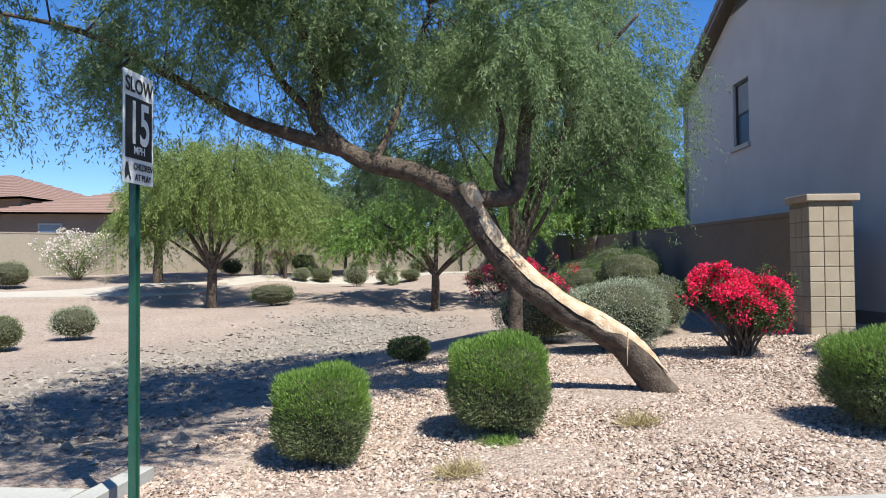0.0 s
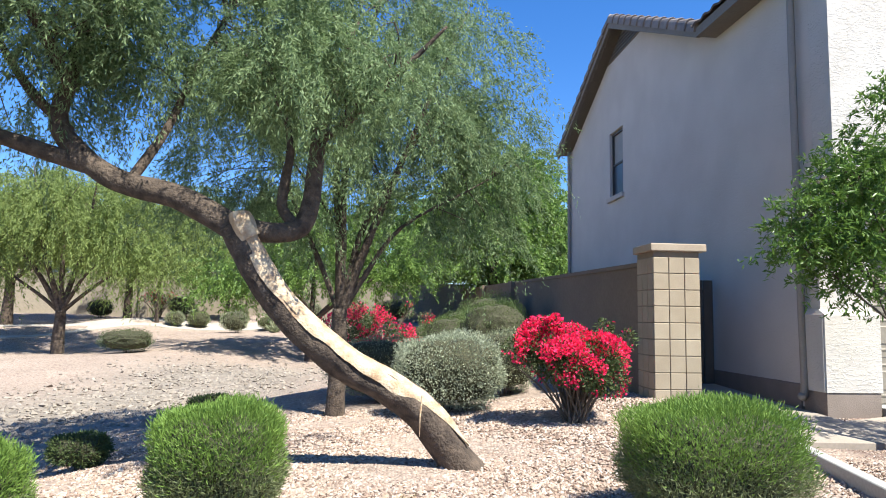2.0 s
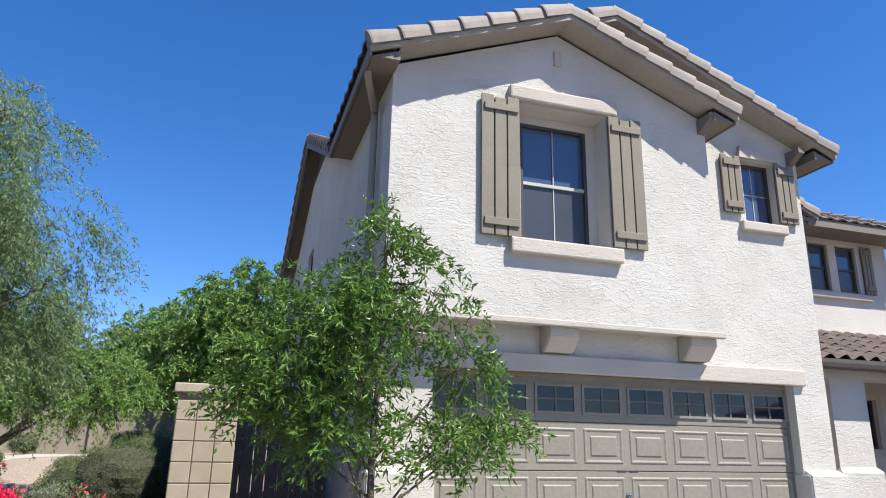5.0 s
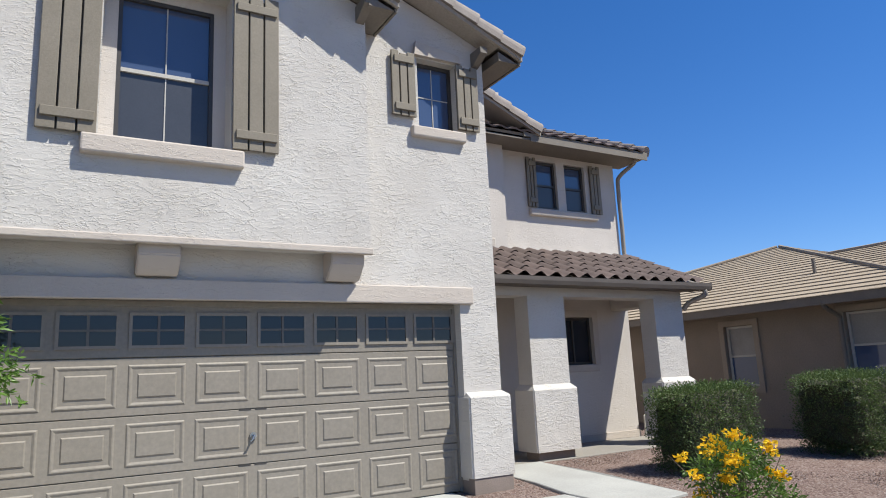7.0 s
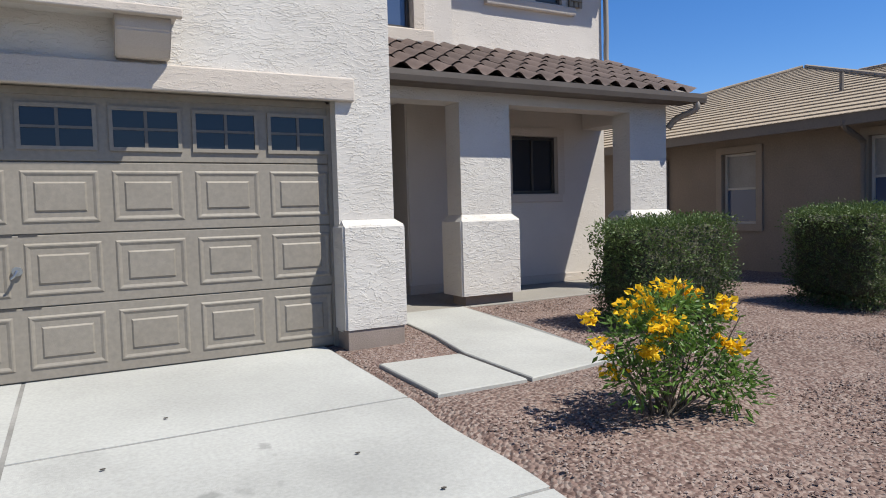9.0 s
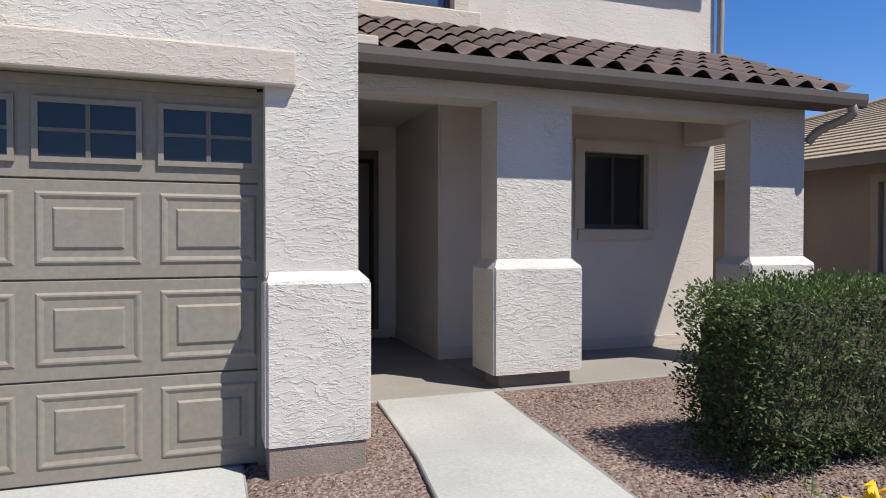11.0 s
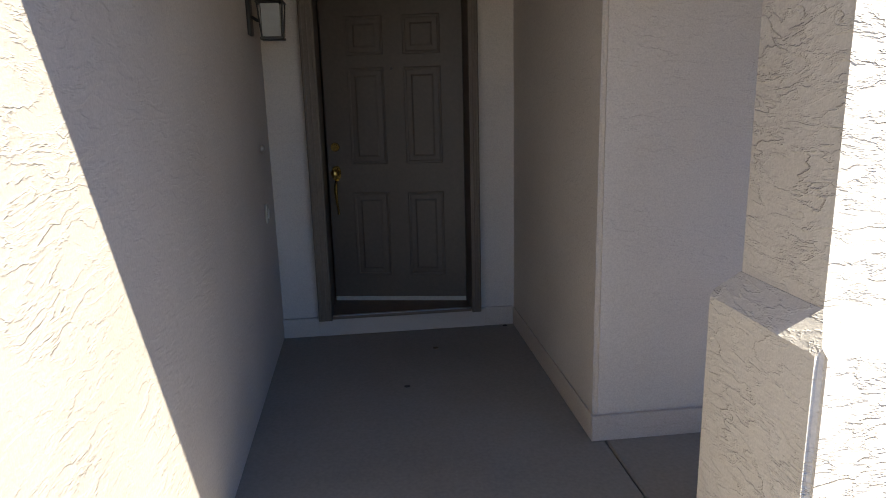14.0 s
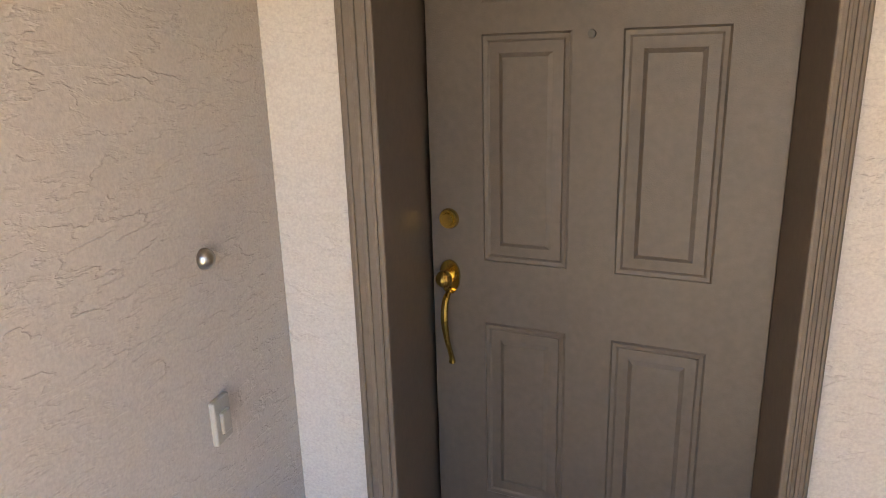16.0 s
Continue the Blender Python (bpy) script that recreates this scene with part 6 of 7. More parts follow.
# ---- trees ----
def spray_leaves(name, blobs, n_spray, per, leaf_l, leaf_w, material, parent, droop=0.6, span=0.55, gap=0.0, shell=0.45, seed=0, rest=None):
    """Foliage in drooping sprays that start within the blobs, with gaps between the masses."""
    cs, rs = np.array([b[:3] for b in blobs]), np.array([b[3:6] for b in blobs])
    vol = rs.prod(1) ** (2 / 3)
    starts, outs = [], []
    while len(starts) < n_spray:
        k = RNG.choice(len(blobs), p=vol / vol.sum())
        d = unit(RNG.normal(size=3))
        p = cs[k] + d * rs[k] * RNG.uniform(shell, 1.0) ** 0.7
        if noise.noise(Vector(p) * 1.15 + Vector((seed, 0, 0))) < gap:
            continue
        starts.append(p)
        outs.append(d)
    s, o = np.array(starts), np.array(outs)
    o = unit(o * np.array([1, 1, 0.35]) + RNG.normal(scale=0.35, size=o.shape))
    t = RNG.uniform(0, 1, (n_spray, per))
    L = span * RNG.uniform(0.5, 1.3, (n_spray, 1))
    pos = s[:, None, :] + o[:, None, :] * (t * L)[..., None] * 0.8
    pos[..., 2] -= droop * (t ** 1.6) * L
    pos += RNG.normal(scale=0.022, size=pos.shape) * (span / 0.5)
    along = o[:, None, :] * 0.5 + RNG.normal(scale=0.55, size=pos.shape)
    along[..., 2] -= droop * 0.8
    leaf_mesh(name, pos.reshape(-1, 3), along.reshape(-1, 3), leaf_l, leaf_w, material, parent)
    return s


def twigs(parent, roots, targets, n, r0=0.012, name="twig"):
    """Thin branches from points on the limbs out to the foliage."""
    bm = bmesh.new()
    roots = [Vector(r) for r in roots]
    for i in range(min(n, len(targets))):
        e = Vector(targets[i])
        b = min(roots, key=lambda r: (r - e).length)
        m = b.lerp(e, 0.5) + Vector(RNG.normal(scale=0.12, size=3)) + Vector((0, 0, 0.1))
        tube(bm, *smooth_line([b, m, e], [r0, r0 * 0.7, r0 * 0.3], 3), seg=5)
    return tagged(part(name, bm, BARK, parent), kind="stuff")


def limb(parent, pts, radii, name="limb", material=BARK, seg=10, rough=0.18, steps=6):
    p, r = smooth_line(pts, radii, steps)
    bm = bmesh.new()
    tube(bm, p, r, seg, rough)
    part(name, bm, material, parent, smooth=True)
    return p


# the leaning mesquite with its stripped trunk
tree = thing("leaning_mesquite", "leaning mesquite tree with a torn bare-wood trunk", "tree")
trunk_pts = [(1.95, 7.0, -0.10), (1.76, 6.98, 0.14), (1.47, 6.96, 0.52), (1.12, 6.97, 0.76), (0.74, 7.0, 0.97), (0.24, 7.02, 1.40), (-0.05, 7.05, 1.78), (-0.26, 7.06, 2.16)]
tr_rad = [0.20, 0.165, 0.15, 0.148, 0.145, 0.14, 0.14, 0.135]
P, R = smooth_line(trunk_pts, tr_rad, 8)
bm = bmesh.new()
tube(bm, P, R, 18, 0.22)
part("trunk", bm, BARK, tree, smooth=True)
# strip of bare wood along the trunk's upper side, tapering at both ends
bm = bmesh.new()
prev = None
lo_i, hi_i = 9, len(P) - 2
for i in range(lo_i, hi_i):
    p = P[i]
    d = (P[i + 1] - P[i - 1]).normalized()
    up = (Vector((0.52, -0.46, 0.72)) - d * Vector((0.52, -0.46, 0.72)).dot(d)).normalized()
    sd = d.cross(up)
    f = (i - lo_i) / (hi_i - lo_i)
    wd = min(1.0, 0.06 + f * 3.2) * (0.85 + 0.3 * noise.noise(p * 2.2))
    row = []
    for k in range(9):
        a = (k / 8 - 0.5) * 1.9 * wd + 0.12 * noise.noise(p * 5 + Vector((k, 0, 0)))
        q = p + (up * math.cos(a) + sd * math.sin(a)) * (R[i] * 1.05 + 0.012 * (1 - (k / 4 - 1) ** 2) + 0.01 * noise.noise(p * 9 + Vector((k, 3, 0))))
        row.append(bm.verts.new(q))
    if prev:
        for k in range(8):
            bm.faces.new((prev[k], prev[k + 1], row[k + 1], row[k]))
    prev = row
part("bare_wood", bm, HEARTWOOD, tree, "stripped pale heartwood", smooth=True)
bm = bmesh.new()
tube(bm, *smooth_line([(-0.10, 7.0, 2.05), (-0.18, 6.98, 2.20), (-0.20, 6.98, 2.27)], [0.11, 0.105, 0.09], 3), seg=10, rough=0.3)
part("cut_stub", bm, HEARTWOOD, tree, "sawn grey branch stub")
bm = bmesh.new()
tube(bm, [(1.44, 6.83, 0.70), (1.42, 6.79, 0.52), (1.42, 6.80, 0.36)], [0.010, 0.008, 0.002], seg=5)
part("splinter", bm, HEARTWOOD, tree)
roots = []
roots += limb(tree, [(-0.2, 7.08, 2.10), (-0.73, 7.1, 2.40), (-1.27, 7.12, 2.54), (-1.63, 7.15, 2.76), (-1.88, 7.2, 3.08), (-1.82, 7.25, 3.54), (-1.68, 7.3, 4.28), (-1.5, 7.4, 5.0)], [0.125, 0.115, 0.105, 0.10, 0.085, 0.065, 0.045, 0.02])
roots += limb(tree, [(-1.50, 7.14, 2.66), (-2.05, 7.1, 2.82), (-2.6, 6.95, 3.0), (-3.2, 6.7, 3.35), (-4.0, 6.4, 3.75), (-4.8, 6.2, 3.9)], [0.085, 0.075, 0.06, 0.045, 0.03, 0.012])
roots += limb(tree, [(-0.22, 7.10, 2.16), (0.05, 7.14, 2.12), (0.30, 7.18, 2.17), (0.40, 7.2, 2.42), (0.42, 7.2, 2.70), (0.46, 7.2, 3.06), (0.59, 7.25, 3.58), (0.78, 7.4, 4.3)], [0.10, 0.095, 0.095, 0.085, 0.08, 0.07, 0.055, 0.02])
roots += limb(tree, [(0.28, 7.18, 2.18), (0.14, 7.2, 2.36), (0.15, 7.2, 2.60), (0.19, 7.22, 2.95), (0.05, 7.3, 3.5)], [0.06, 0.05, 0.045, 0.035, 0.012])
roots += limb(tree, [(-1.78, 7.2, 3.0), (-2.2, 7.3, 3.4), (-2.5, 7.2, 3.9), (-2.8, 7.0, 4.5)], [0.05, 0.042, 0.03, 0.012])
roots += limb(tree, [(0.46, 7.2, 3.0), (0.75, 7.1, 3.2), (1.2, 6.9, 3.6), (1.6, 6.8, 4.0)], [0.05, 0.04, 0.028, 0.012])
# unseen limb added to carry the foliage that shades the gravel
roots += limb(tree, [(-1.8, 7.2, 3.4), (-1.95, 6.6, 3.95), (-2.2, 5.8, 4.3), (-2.5, 4.8, 4.5), (-2.6, 3.7, 4.65)], [0.06, 0.05, 0.04, 0.028, 0.01])
roots += limb(tree, [(-1.2, 7.12, 2.55), (-1.0, 7.4, 3.1), (-0.8, 7.7, 3.9), (-0.6, 8.0, 4.6)], [0.05, 0.042, 0.03, 0.012])
mes_blobs = [(-4.6, 6.2, 3.75, 1.0, 0.9, 0.75), (-3.2, 6.6, 4.0, 1.1, 1.0, 0.75), (-2.2, 7.2, 4.4, 1.2, 1.2, 0.9), (-0.9, 7.4, 4.3, 1.2, 1.2, 0.95), (0.4, 7.3, 4.1, 1.1, 1.1, 0.9), (1.2, 7.0, 3.9, 0.85, 0.9, 0.75),
             (-3.8, 7.2, 3.4, 0.8, 0.8, 0.5), (-1.6, 6.6, 3.9, 0.9, 0.8, 0.6), (-5.5, 6.0, 3.3, 0.7, 0.7, 0.6), (-1.0, 8.3, 4.0, 1.2, 1.0, 0.8), (0.3, 6.6, 3.5, 0.7, 0.6, 0.4), (-2.6, 7.9, 3.7, 1.0, 0.9, 0.6), (-1.5, 7.3, 5.3, 1.6, 1.4, 0.7),
             # masses out of view, added to cast shade near the pavement
             (-2.3, 5.2, 4.3, 1.1, 0.9, 0.5), (-3.6, 4.9, 4.2, 1.1, 0.9, 0.5), (-1.1, 5.4, 4.6, 1.0, 0.8, 0.5), (-1.9, 3.9, 4.6, 1.0, 0.8, 0.45), (-3.1, 3.6, 4.5, 1.0, 0.8, 0.45)]
st = spray_leaves("foliage", mes_blobs, 4000, 60, 0.06, 0.013, L_MESQ, tree, 0.75, 0.5, 0.06, 0.3, 2)
twigs(tree, roots, st, 190, 0.011)
# unseen crown added overhead, set out from where its shadow should fall
shading_blobs = [(-2.2, 5.6, 5.5, 1.5, 1.2, 0.5), (-0.6, 3.8, 5.4, 0.9, 1.0, 0.4), (-1.5, 7.9, 5.5, 1.3, 1.2, 0.5), (-0.9, 2.6, 5.3, 0.8, 0.7, 0.35), (-3.2, 4.4, 5.4, 1.2, 1.0, 0.4), (-0.2, 8.6, 5.5, 1.0, 0.9, 0.4), (-2.9, 7.4, 5.4, 1.1, 1.0, 0.4)]
st = spray_leaves("shading_foliage", shading_blobs, 1900, 50, 0.065, 0.018, L_MESQ, tree, 0.4, 0.45, -0.35, 0.1, 4)
twigs(tree, roots, st, 60, 0.010)


def park_tree(name, label, x, y, base_r, fork_z, blobs, n_spray, per, ll, lw, leaf, droop=0.6, span=0.6, n_stems=3, gap=-0.1, group="", bark=BARK, n_twig=60, seed=5):
    """An upright many-stemmed tree: stems fork low and run into the foliage masses."""
    g = gz(x, y)
    own = thing(name, label, "tree", group, at=(x, y, g))
    pts = []
    f = Vector((0.02, 0, fork_z))
    pts += limb(own, [(0, 0, -0.1), (0.01, 0, fork_z * 0.5), f], [base_r * 1.25, base_r, base_r * 0.92], "trunk", bark, 12, 0.15)
    order = sorted(range(len(blobs)), key=lambda i: -blobs[i][3])
    for i in order[:max(n_stems, min(len(blobs), n_stems + 3))]:
        c = Vector(blobs[i][:3])
        m = f.lerp(c, 0.5) + Vector(RNG.normal(scale=0.15, size=3)) + Vector((0, 0, 0.15))
        r = base_r * (0.6 if i in order[:n_stems] else 0.38)
        pts += limb(own, [f - Vector((0, 0, 0.1)), f.lerp(m, 0.4), m, c, c + (c - m) * 0.5], [r, r * 0.9, r * 0.65, r * 0.35, r * 0.1], "limb", bark, 8, 0.12, 4)
    s = spray_leaves("crown", blobs, n_spray, per, ll, lw, leaf, own, droop, span, gap, 0.35, seed)
    twigs(own, pts, s, n_twig, base_r * 0.09)
    return own


park_tree("mesquite", "dark-trunked mesquite tree with a weeping green crown", 0.52, 9.75, 0.105, 1.35,
          [(-0.6, 0.2, 3.2, 1.1, 1.1, 0.9), (0.9, 0.1, 3.5, 1.15, 1.1, 1.0), (1.7, 0.3, 3.0, 0.9, 0.9, 0.9), (0.2, 0.3, 4.5, 1.5, 1.4, 1.0), (1.3, 0.0, 4.6, 1.2, 1.2, 0.9), (-1.1, 0.4, 4.3, 1.1, 1.1, 0.9), (0.4, 0.2, 5.5, 1.4, 1.3, 0.7), (2.1, 0.1, 3.9, 0.8, 0.8, 0.8), (-1.6, 0.2, 3.0, 0.7, 0.8, 0.6)],
          2900, 56, 0.065, 0.014, L_MESQ, 0.85, 0.6, 4, 0.03, seed=9, n_twig=130)
park_tree("desert_tree", "round bright green tree over the dry wash", -1.05, 21.8, 0.13, 1.2,
          [(0, 0, 3.2, 1.9, 1.6, 1.1), (-1.6, 0, 2.8, 1.3, 1.2, 0.9), (1.7, 0.2, 2.9, 1.4, 1.2, 0.9), (0.2, 0.2, 4.2, 1.7, 1.5, 0.9), (-2.6, 0, 2.5, 0.9, 0.9, 0.6), (2.9, 0.3, 3.2, 1.2, 1.0, 0.9)], 1100, 40, 0.13, 0.036, L_BROAD, 0.5, 0.7, 4, -0.15, seed=3)
wp = [(0, 0, 4.1, 1.8, 1.7, 0.9), (-1.6, 0, 3.5, 1.2, 1.2, 0.8), (1.7, 0, 3.4, 1.2, 1.2, 0.8), (0.8, 0, 4.9, 1.7, 1.6, 0.9), (-1.0, 0.2, 4.9, 1.5, 1.5, 0.9), (2.8, 0.3, 3.0, 0.9, 1.0, 0.6), (-2.4, 0, 3.0, 0.8, 0.9, 0.6)]
park_tree("palo_verde", "weeping yellow-green palo verde tree in the park", -8.6, 22.4, 0.16, 1.3, wp, 1500, 46, 0.13, 0.03, L_PALO, 1.0, 0.95, 4, -0.15, "palo verde trees", BARK)
park_tree("palo_verde", "weeping yellow-green palo verde tree in the park", -12.4, 26.8, 0.17, 1.6, [(a * 0.7 + 0.5, b, c * 1.0, d * 0.8, e * 0.85, f) for a, b, c, d, e, f in wp], 900, 44, 0.14, 0.032, L_PALO, 1.0, 0.95, 4, -0.15, "palo verde trees", BARK, seed=7)
park_tree("palo_verde", "weeping yellow-green palo verde tree in the park", -9.0, 29.0, 0.14, 1.5, wp, 1100, 42, 0.15, 0.034, L_PALO, 1.1, 1.0, 4, -0.15, "palo verde trees", BARK, seed=12)
park_tree("desert_tree", "slender young green tree near the footpath", -7.6, 28.2, 0.07, 1.7, [(0, 0, 2.8, 1.0, 0.9, 0.7), (0.5, 0, 3.4, 0.9, 0.8, 0.6), (-0.6, 0, 3.2, 0.8, 0.8, 0.6)], 420, 36, 0.12, 0.024, L_PALO, 0.8, 0.7, 3, -0.2)
park_tree("desert_tree", "young red-stemmed tree near the far path", -5.4, 30.3, 0.08, 0.9, [(0, 0, 2.0, 1.0, 0.9, 0.6), (0.8, 0, 2.3, 0.8, 0.8, 0.5), (-0.8, 0, 1.9, 0.8, 0.8, 0.5)], 420, 36, 0.13, 0.036, L_BROAD, 0.5, 0.6, 3, -0.2)
# trees standing by and beyond the garden wall
for x, y, s, leaf, sd in ((5.2, 25.5, 1.18, L_BROAD, 1), (1.6, 34.5, 1.1, L_BROAD, 6), (-4.0, 37.0, 1.2, L_MESQ, 8), (8.5, 36.0, 1.4, L_BROAD, 10), (-11.0, 44.0, 1.4, L_MESQ, 13), (-30, 30, 1.3, L_PALO, 15), (5.5, 29, 1.2, L_MESQ, 17)):
    bl = [(0, 0, 3.4, 1.8, 1.7, 1.4), (-1.6, 0, 3.0, 1.3, 1.3, 1.1), (1.6, 0.2, 3.2, 1.4, 1.3, 1.2), (0.3, 0, 4.9, 1.6, 1.5, 1.1), (-0.8, 0.3, 4.3, 1.4, 1.3, 1.0), (0, -0.8, 2.2, 1.5, 1.1, 0.9), (1.3, 0, 1.9, 1.1, 1.0, 0.8)]
    park_tree("shade_tree", "tall leafy green tree beside the boundary walls", x, y, 0.14 * s, 1.4 * s, [tuple(v * s for v in b) for b in bl], 1250, 40, 0.15 * s, 0.055 * s, leaf, 0.45, 0.7 * s, 4, -0.25, "shade trees", BARK, 30, sd)

# young ash by the drive
ash = thing("young_ash", "slim young ash tree with glossy pinnate leaves", "tree", at=(5.96, 6.94, gz(5.96, 6.94)))
pa = limb(ash, [(0, 0, -0.05), (0.01, 0.0, 0.7), (-0.01, -0.02, 1.25), (0.0, 0, 1.8), (0.05, 0, 2.5), (0.02, 0, 3.4)], [0.04, 0.032, 0.029, 0.025, 0.017, 0.005], "trunk", BARK_GREY, 10, 0.08)
ash_blobs = [(0.0, 0, 2.35, 0.75, 0.7, 0.55), (-0.75, 0.05, 2.1, 0.5, 0.5, 0.35), (0.75, -0.05, 2.2, 0.55, 0.5, 0.45), (0.1, 0.0, 2.95, 0.5, 0.45, 0.45), (0.45, 0.0, 2.7, 0.45, 0.45, 0.4), (-0.4, 0, 2.6, 0.4, 0.4, 0.35), (-0.35, 0, 1.75, 0.5, 0.45, 0.35), (0.55, 0, 1.6, 0.5, 0.45, 0.3), (-1.0, 0, 1.9, 0.25, 0.25, 0.2), (1.05, 0, 1.75, 0.3, 0.3, 0.25), (0.05, 0, 3.3, 0.24, 0.24, 0.3)]
for c in ash_blobs:
    z0 = max(0.95, c[2] - 0.75)
    pa += limb(ash, [(0, 0, z0), (c[0] * 0.5, c[1] * 0.5, (z0 + c[2]) / 2), (c[0] * 1.05, c[1], c[2] + 0.1)], [0.013, 0.009, 0.003], "limb", BARK_GREY, 6, 0.05, 3)
s_ash = spray_leaves("crown", ash_blobs, 1250, 17, 0.078, 0.021, L_ASH, ash, 0.25, 0.3, -0.2, 0.15, 21)
twigs(ash, pa, s_ash, 120, 0.004)

# foliage far behind the wall closes the view
hills = thing("far_woods", "hazy green treetops along the horizon", "woods", kind="stuff")
cc = []
for k in range(60):
    a = RNG.uniform(-1.1, 0.75)
    d = RNG.uniform(60, 85)
    cc.append((d * math.sin(a), d * math.cos(a), RNG.uniform(2.0, 4.0), RNG.uniform(3, 6), RNG.uniform(3, 6), RNG.uniform(2, 3.6)))
spray_leaves("treetops", cc, 2600, 14, 0.55, 0.35, L_MESQ, hills, 0.3, 1.5, -0.4, 0.3)


# ---- stones ----
def stone_field(name, label, pts, sizes, material, flat=0.6):
    """Loose stones: squashed, turned lumps of eight faces lying on the ground."""
    n = len(pts)
    base = np.array([(1, 0, 0), (-1, 0, 0), (0, 1, 0), (0, -1, 0), (0, 0, 1), (0, 0, -1)], float)
    tri = np.array([(0, 2, 4), (2, 1, 4), (1, 3, 4), (3, 0, 4), (2, 0, 5), (1, 2, 5), (3, 1, 5), (0, 3, 5)])
    v = base[None] * RNG.uniform(0.6, 1.25, (n, 6, 1)) + RNG.normal(scale=0.12, size=(n, 6, 3))
    v *= np.stack([np.ones(n), RNG.uniform(0.55, 1, n), RNG.uniform(flat * 0.7, flat * 1.2, n)], 1)[:, None, :]
    a = RNG.uniform(0, 2 * math.pi, n)
    ca, sa = np.cos(a)[:, None], np.sin(a)[:, None]
    tilt = RNG.normal(scale=0.3, size=(n, 1))
    x, y, z = v[..., 0], v[..., 1], v[..., 2]
    z2 = z + tilt * x
    v = np.stack([x * ca - y * sa, x * sa + y * ca, z2], -1) * sizes[:, None, None]
    v += pts[:, None, :]
    f = (tri[None] + 6 * np.arange(n)[:, None, None]).reshape(-1, 3)
    ob = raw(name, v.reshape(-1, 3), f, material)
    return tagged(ob, label, name.split("_")[-1], kind="stuff")


def island_mat(name, cols, rough=0.9):
    m = bpy.data.materials.new(name)
    m.use_nodes = True
    n, l = m.node_tree.nodes, m.node_tree.links
    b = n["Principled BSDF"]
    b.inputs["Roughness"].default_value = rough
    b.inputs["Specular IOR Level"].default_value = 0.25
    geo = n.new("ShaderNodeNewGeometry")
    r = n.new("ShaderNodeValToRGB")
    r.color_ramp.elements.remove(r.color_ramp.elements[1])
    for i, c in enumerate(cols):
        e = r.color_ramp.elements[0] if i == 0 else r.color_ramp.elements.new(i / (len(cols) - 1))
        e.color = rgb(c)
    l.new(geo.outputs["Random Per Island"], r.inputs["Fac"])
    t = n.new("ShaderNodeTexNoise")
    t.inputs["Scale"].default_value, t.inputs["Detail"].default_value = 70, 4
    l.new(geo.outputs["Position"], t.inputs["Vector"])
    mr = n.new("ShaderNodeMapRange")
    mr.inputs["To Min"].default_value, mr.inputs["To Max"].default_value = 0.8, 1.2
    l.new(t.outputs["Fac"], mr.inputs["Value"])
    sc = n.new("ShaderNodeVectorMath")
    sc.operation = "SCALE"
    l.new(r.outputs["Color"], sc.inputs[0])
    l.new(mr.outputs[0], sc.inputs["Scale"])
    l.new(sc.outputs[0], b.inputs["Base Color"])
    return m


def scatter(n, x0, x1, y0, y1, lo, hi, keep, sink=0.25):
    x, y = RNG.uniform(x0, x1, n), RNG.uniform(y0, y1, n)
    k = keep(x, y)
    x, y = x[k], y[k]
    s = RNG.uniform(lo, hi, len(x)) * RNG.uniform(0.6, 1.1, len(x))
    z = ground(x, y) + s * sink * 0.4
    return np.stack([x, y, z], 1), s


PALE = island_mat("pale_stones", [(0.17, 0.115, 0.093), (0.33, 0.238, 0.188), (0.44, 0.34, 0.28), (0.63, 0.54, 0.47), (0.36, 0.25, 0.19), (0.51, 0.41, 0.335)])
REDS = island_mat("red_stones", [(0.14, 0.092, 0.078), (0.225, 0.152, 0.128), (0.295, 0.212, 0.18), (0.38, 0.31, 0.275), (0.21, 0.158, 0.14)])
RIVER = island_mat("river_stones", [(0.212, 0.178, 0.153), (0.289, 0.251, 0.212), (0.365, 0.319, 0.272), (0.255, 0.212, 0.178), (0.408, 0.357, 0.31)])
p, s = scatter(80000, -2.6, 4.9, 3.85, 10.2, 0.014, 0.034, lambda x, y: (zone_wash(x, y) < 0.5) & (x < 4.9 - (8.75 - y) * 0.08))
stone_field("pale_gravel", "pale pinkish crushed gravel between the shrubs", p, s, PALE)
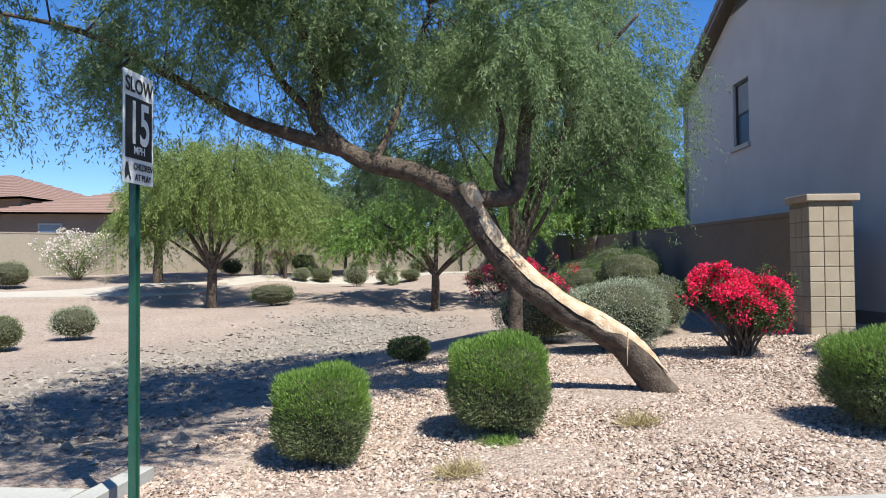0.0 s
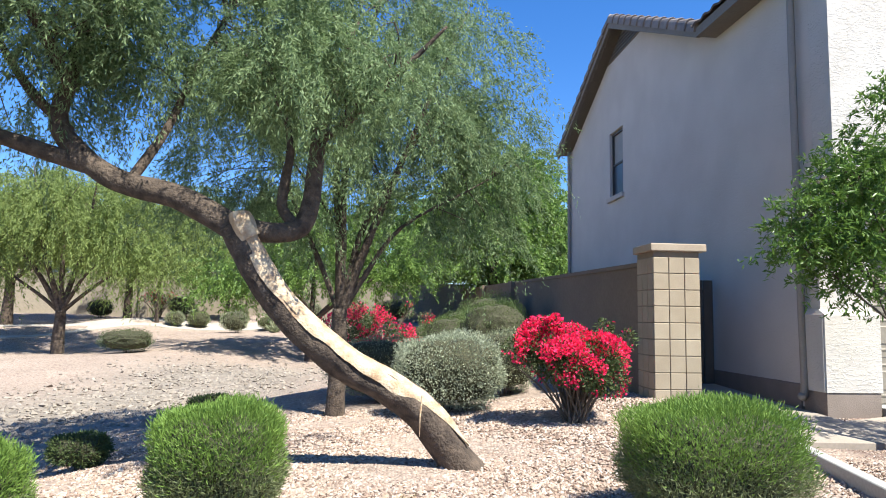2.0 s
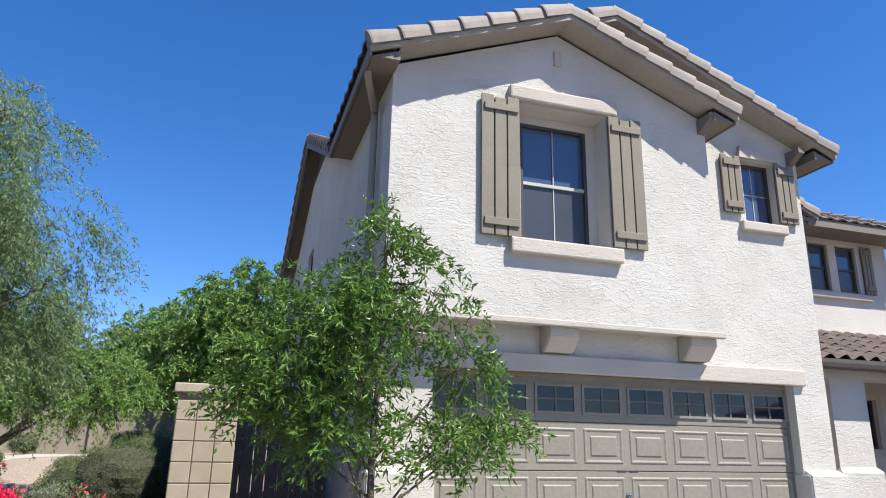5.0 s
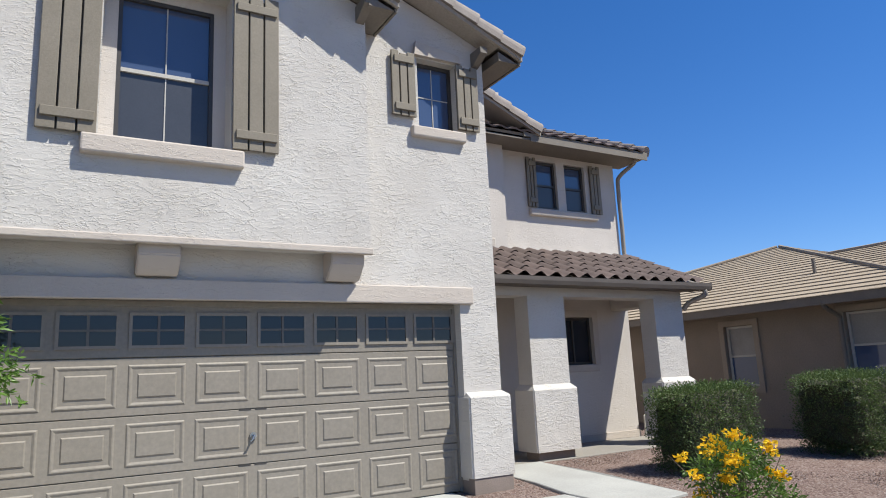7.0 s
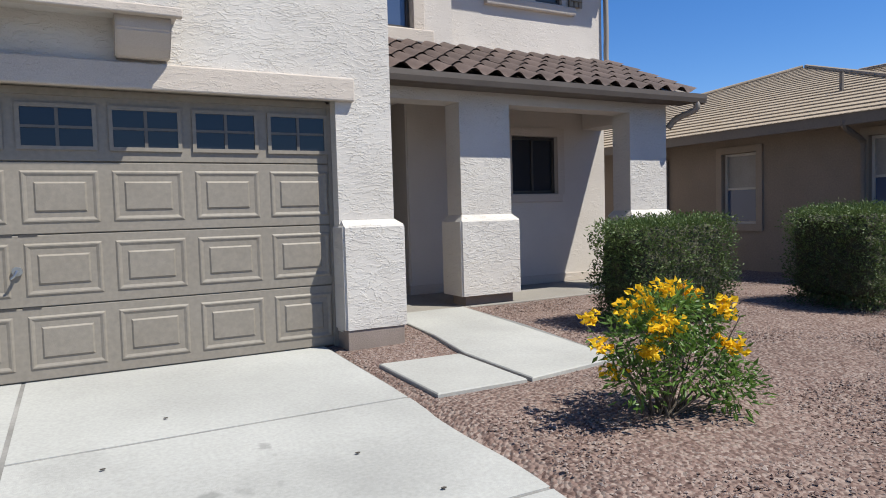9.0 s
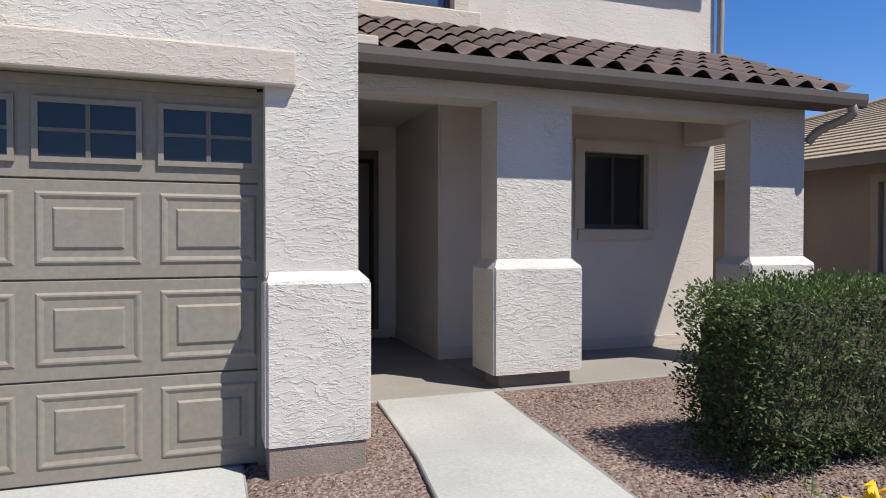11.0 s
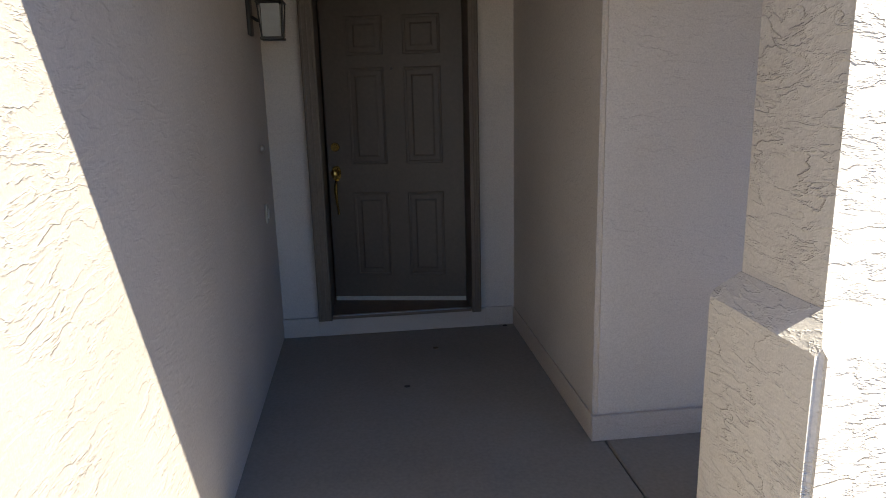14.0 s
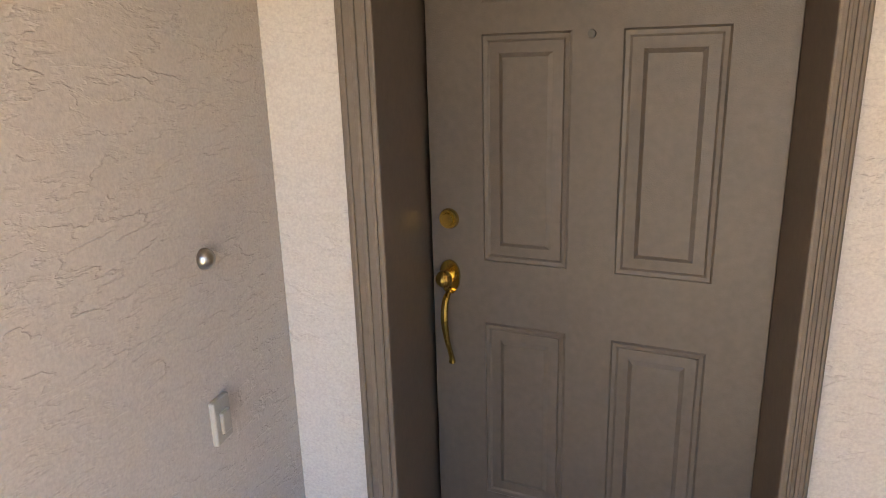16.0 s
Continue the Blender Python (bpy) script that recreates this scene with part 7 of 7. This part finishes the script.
p, s = scatter(20000, 4.7, 6.9, 3.85, 9.2, 0.012, 0.028, lambda x, y: (x > 5.02 - (8.75 - y) * 0.08) & ~((y > 7.03) & (x > 5.06) & ~((y > 8.1) & (y < 8.4) & (x > 6.2))))
stone_field("brown_gravel", "brownish crushed gravel beside the driveway", p, s, PALE)


def in_yard(x, y):
    walk_a = (x > 11.77) & (x < 12.56) & (y > 6.70) & (y < 7.78)
    walk_b = (x > 12.55 + 0.05 * (y - 6.7)) & (x < 13.5 + 0.09 * (y - 6.8)) & (y > 6.71 + 0.15 * (x - 12.55))
    return (x > 11.74) & (y < 9.75) & ~walk_a & ~walk_b & ~((x < 12.4) & (y > 8.38))


p, s = scatter(42000, 11.72, 19.5, 3.85, 9.8, 0.008, 0.017, in_yard)
stone_field("red_gravel", "dark red-brown crushed gravel of the front yard", p, s, REDS)
p, s = scatter(9000, -10, 0, 4.6, 21, 0.03, 0.085, lambda x, y: RNG.uniform(0, 1, len(x)) < zone_wash(x, y))
stone_field("river_stones", "grey rounded river stones in the dry wash", p, s, RIVER, 0.7)

# ---- porch roof tiles, one by one ----
ptile = bpy.data.meshes.new("roof_tile")
bm = bmesh.new()
prev = None
for i in range(9):
    s = i / 8
    w = 0.075 * (0.5 + 0.5 * math.cos(2 * math.pi * s))
    row = [bm.verts.new((s * 0.30 - 0.15, yy, w + hh)) for yy, hh in ((0.0, 0.034), (0.21, 0.023), (0.42, 0.012))]
    if prev:
        for k in range(2):
            bm.faces.new((prev[k], row[k], row[k + 1], prev[k + 1]))
    prev = row
bmesh.ops.recalc_face_normals(bm, faces=bm.faces)
bm.to_mesh(ptile)
bm.free()
ptile.shade_smooth()
ptile.materials.append(TILE)
pr = new("porch_roof")
pr.parent = house
slope = math.atan2(0.75, 1.72)
for r in range(5):
    for c in range(17):
        ob = new("roof_tile", ptile)
        ob.parent = pr
        d = r * 0.385 - 0.03
        ob.matrix_local = Matrix.Translation((12.48 + c * 0.30, 9.545 + d * math.cos(slope), 3.115 + d * math.sin(slope) + RNG.uniform(0, 0.006))) @ Matrix.Rotation(slope, 4, "X") @ Matrix.Rotation(RNG.normal(0, 0.01), 4, "Z")
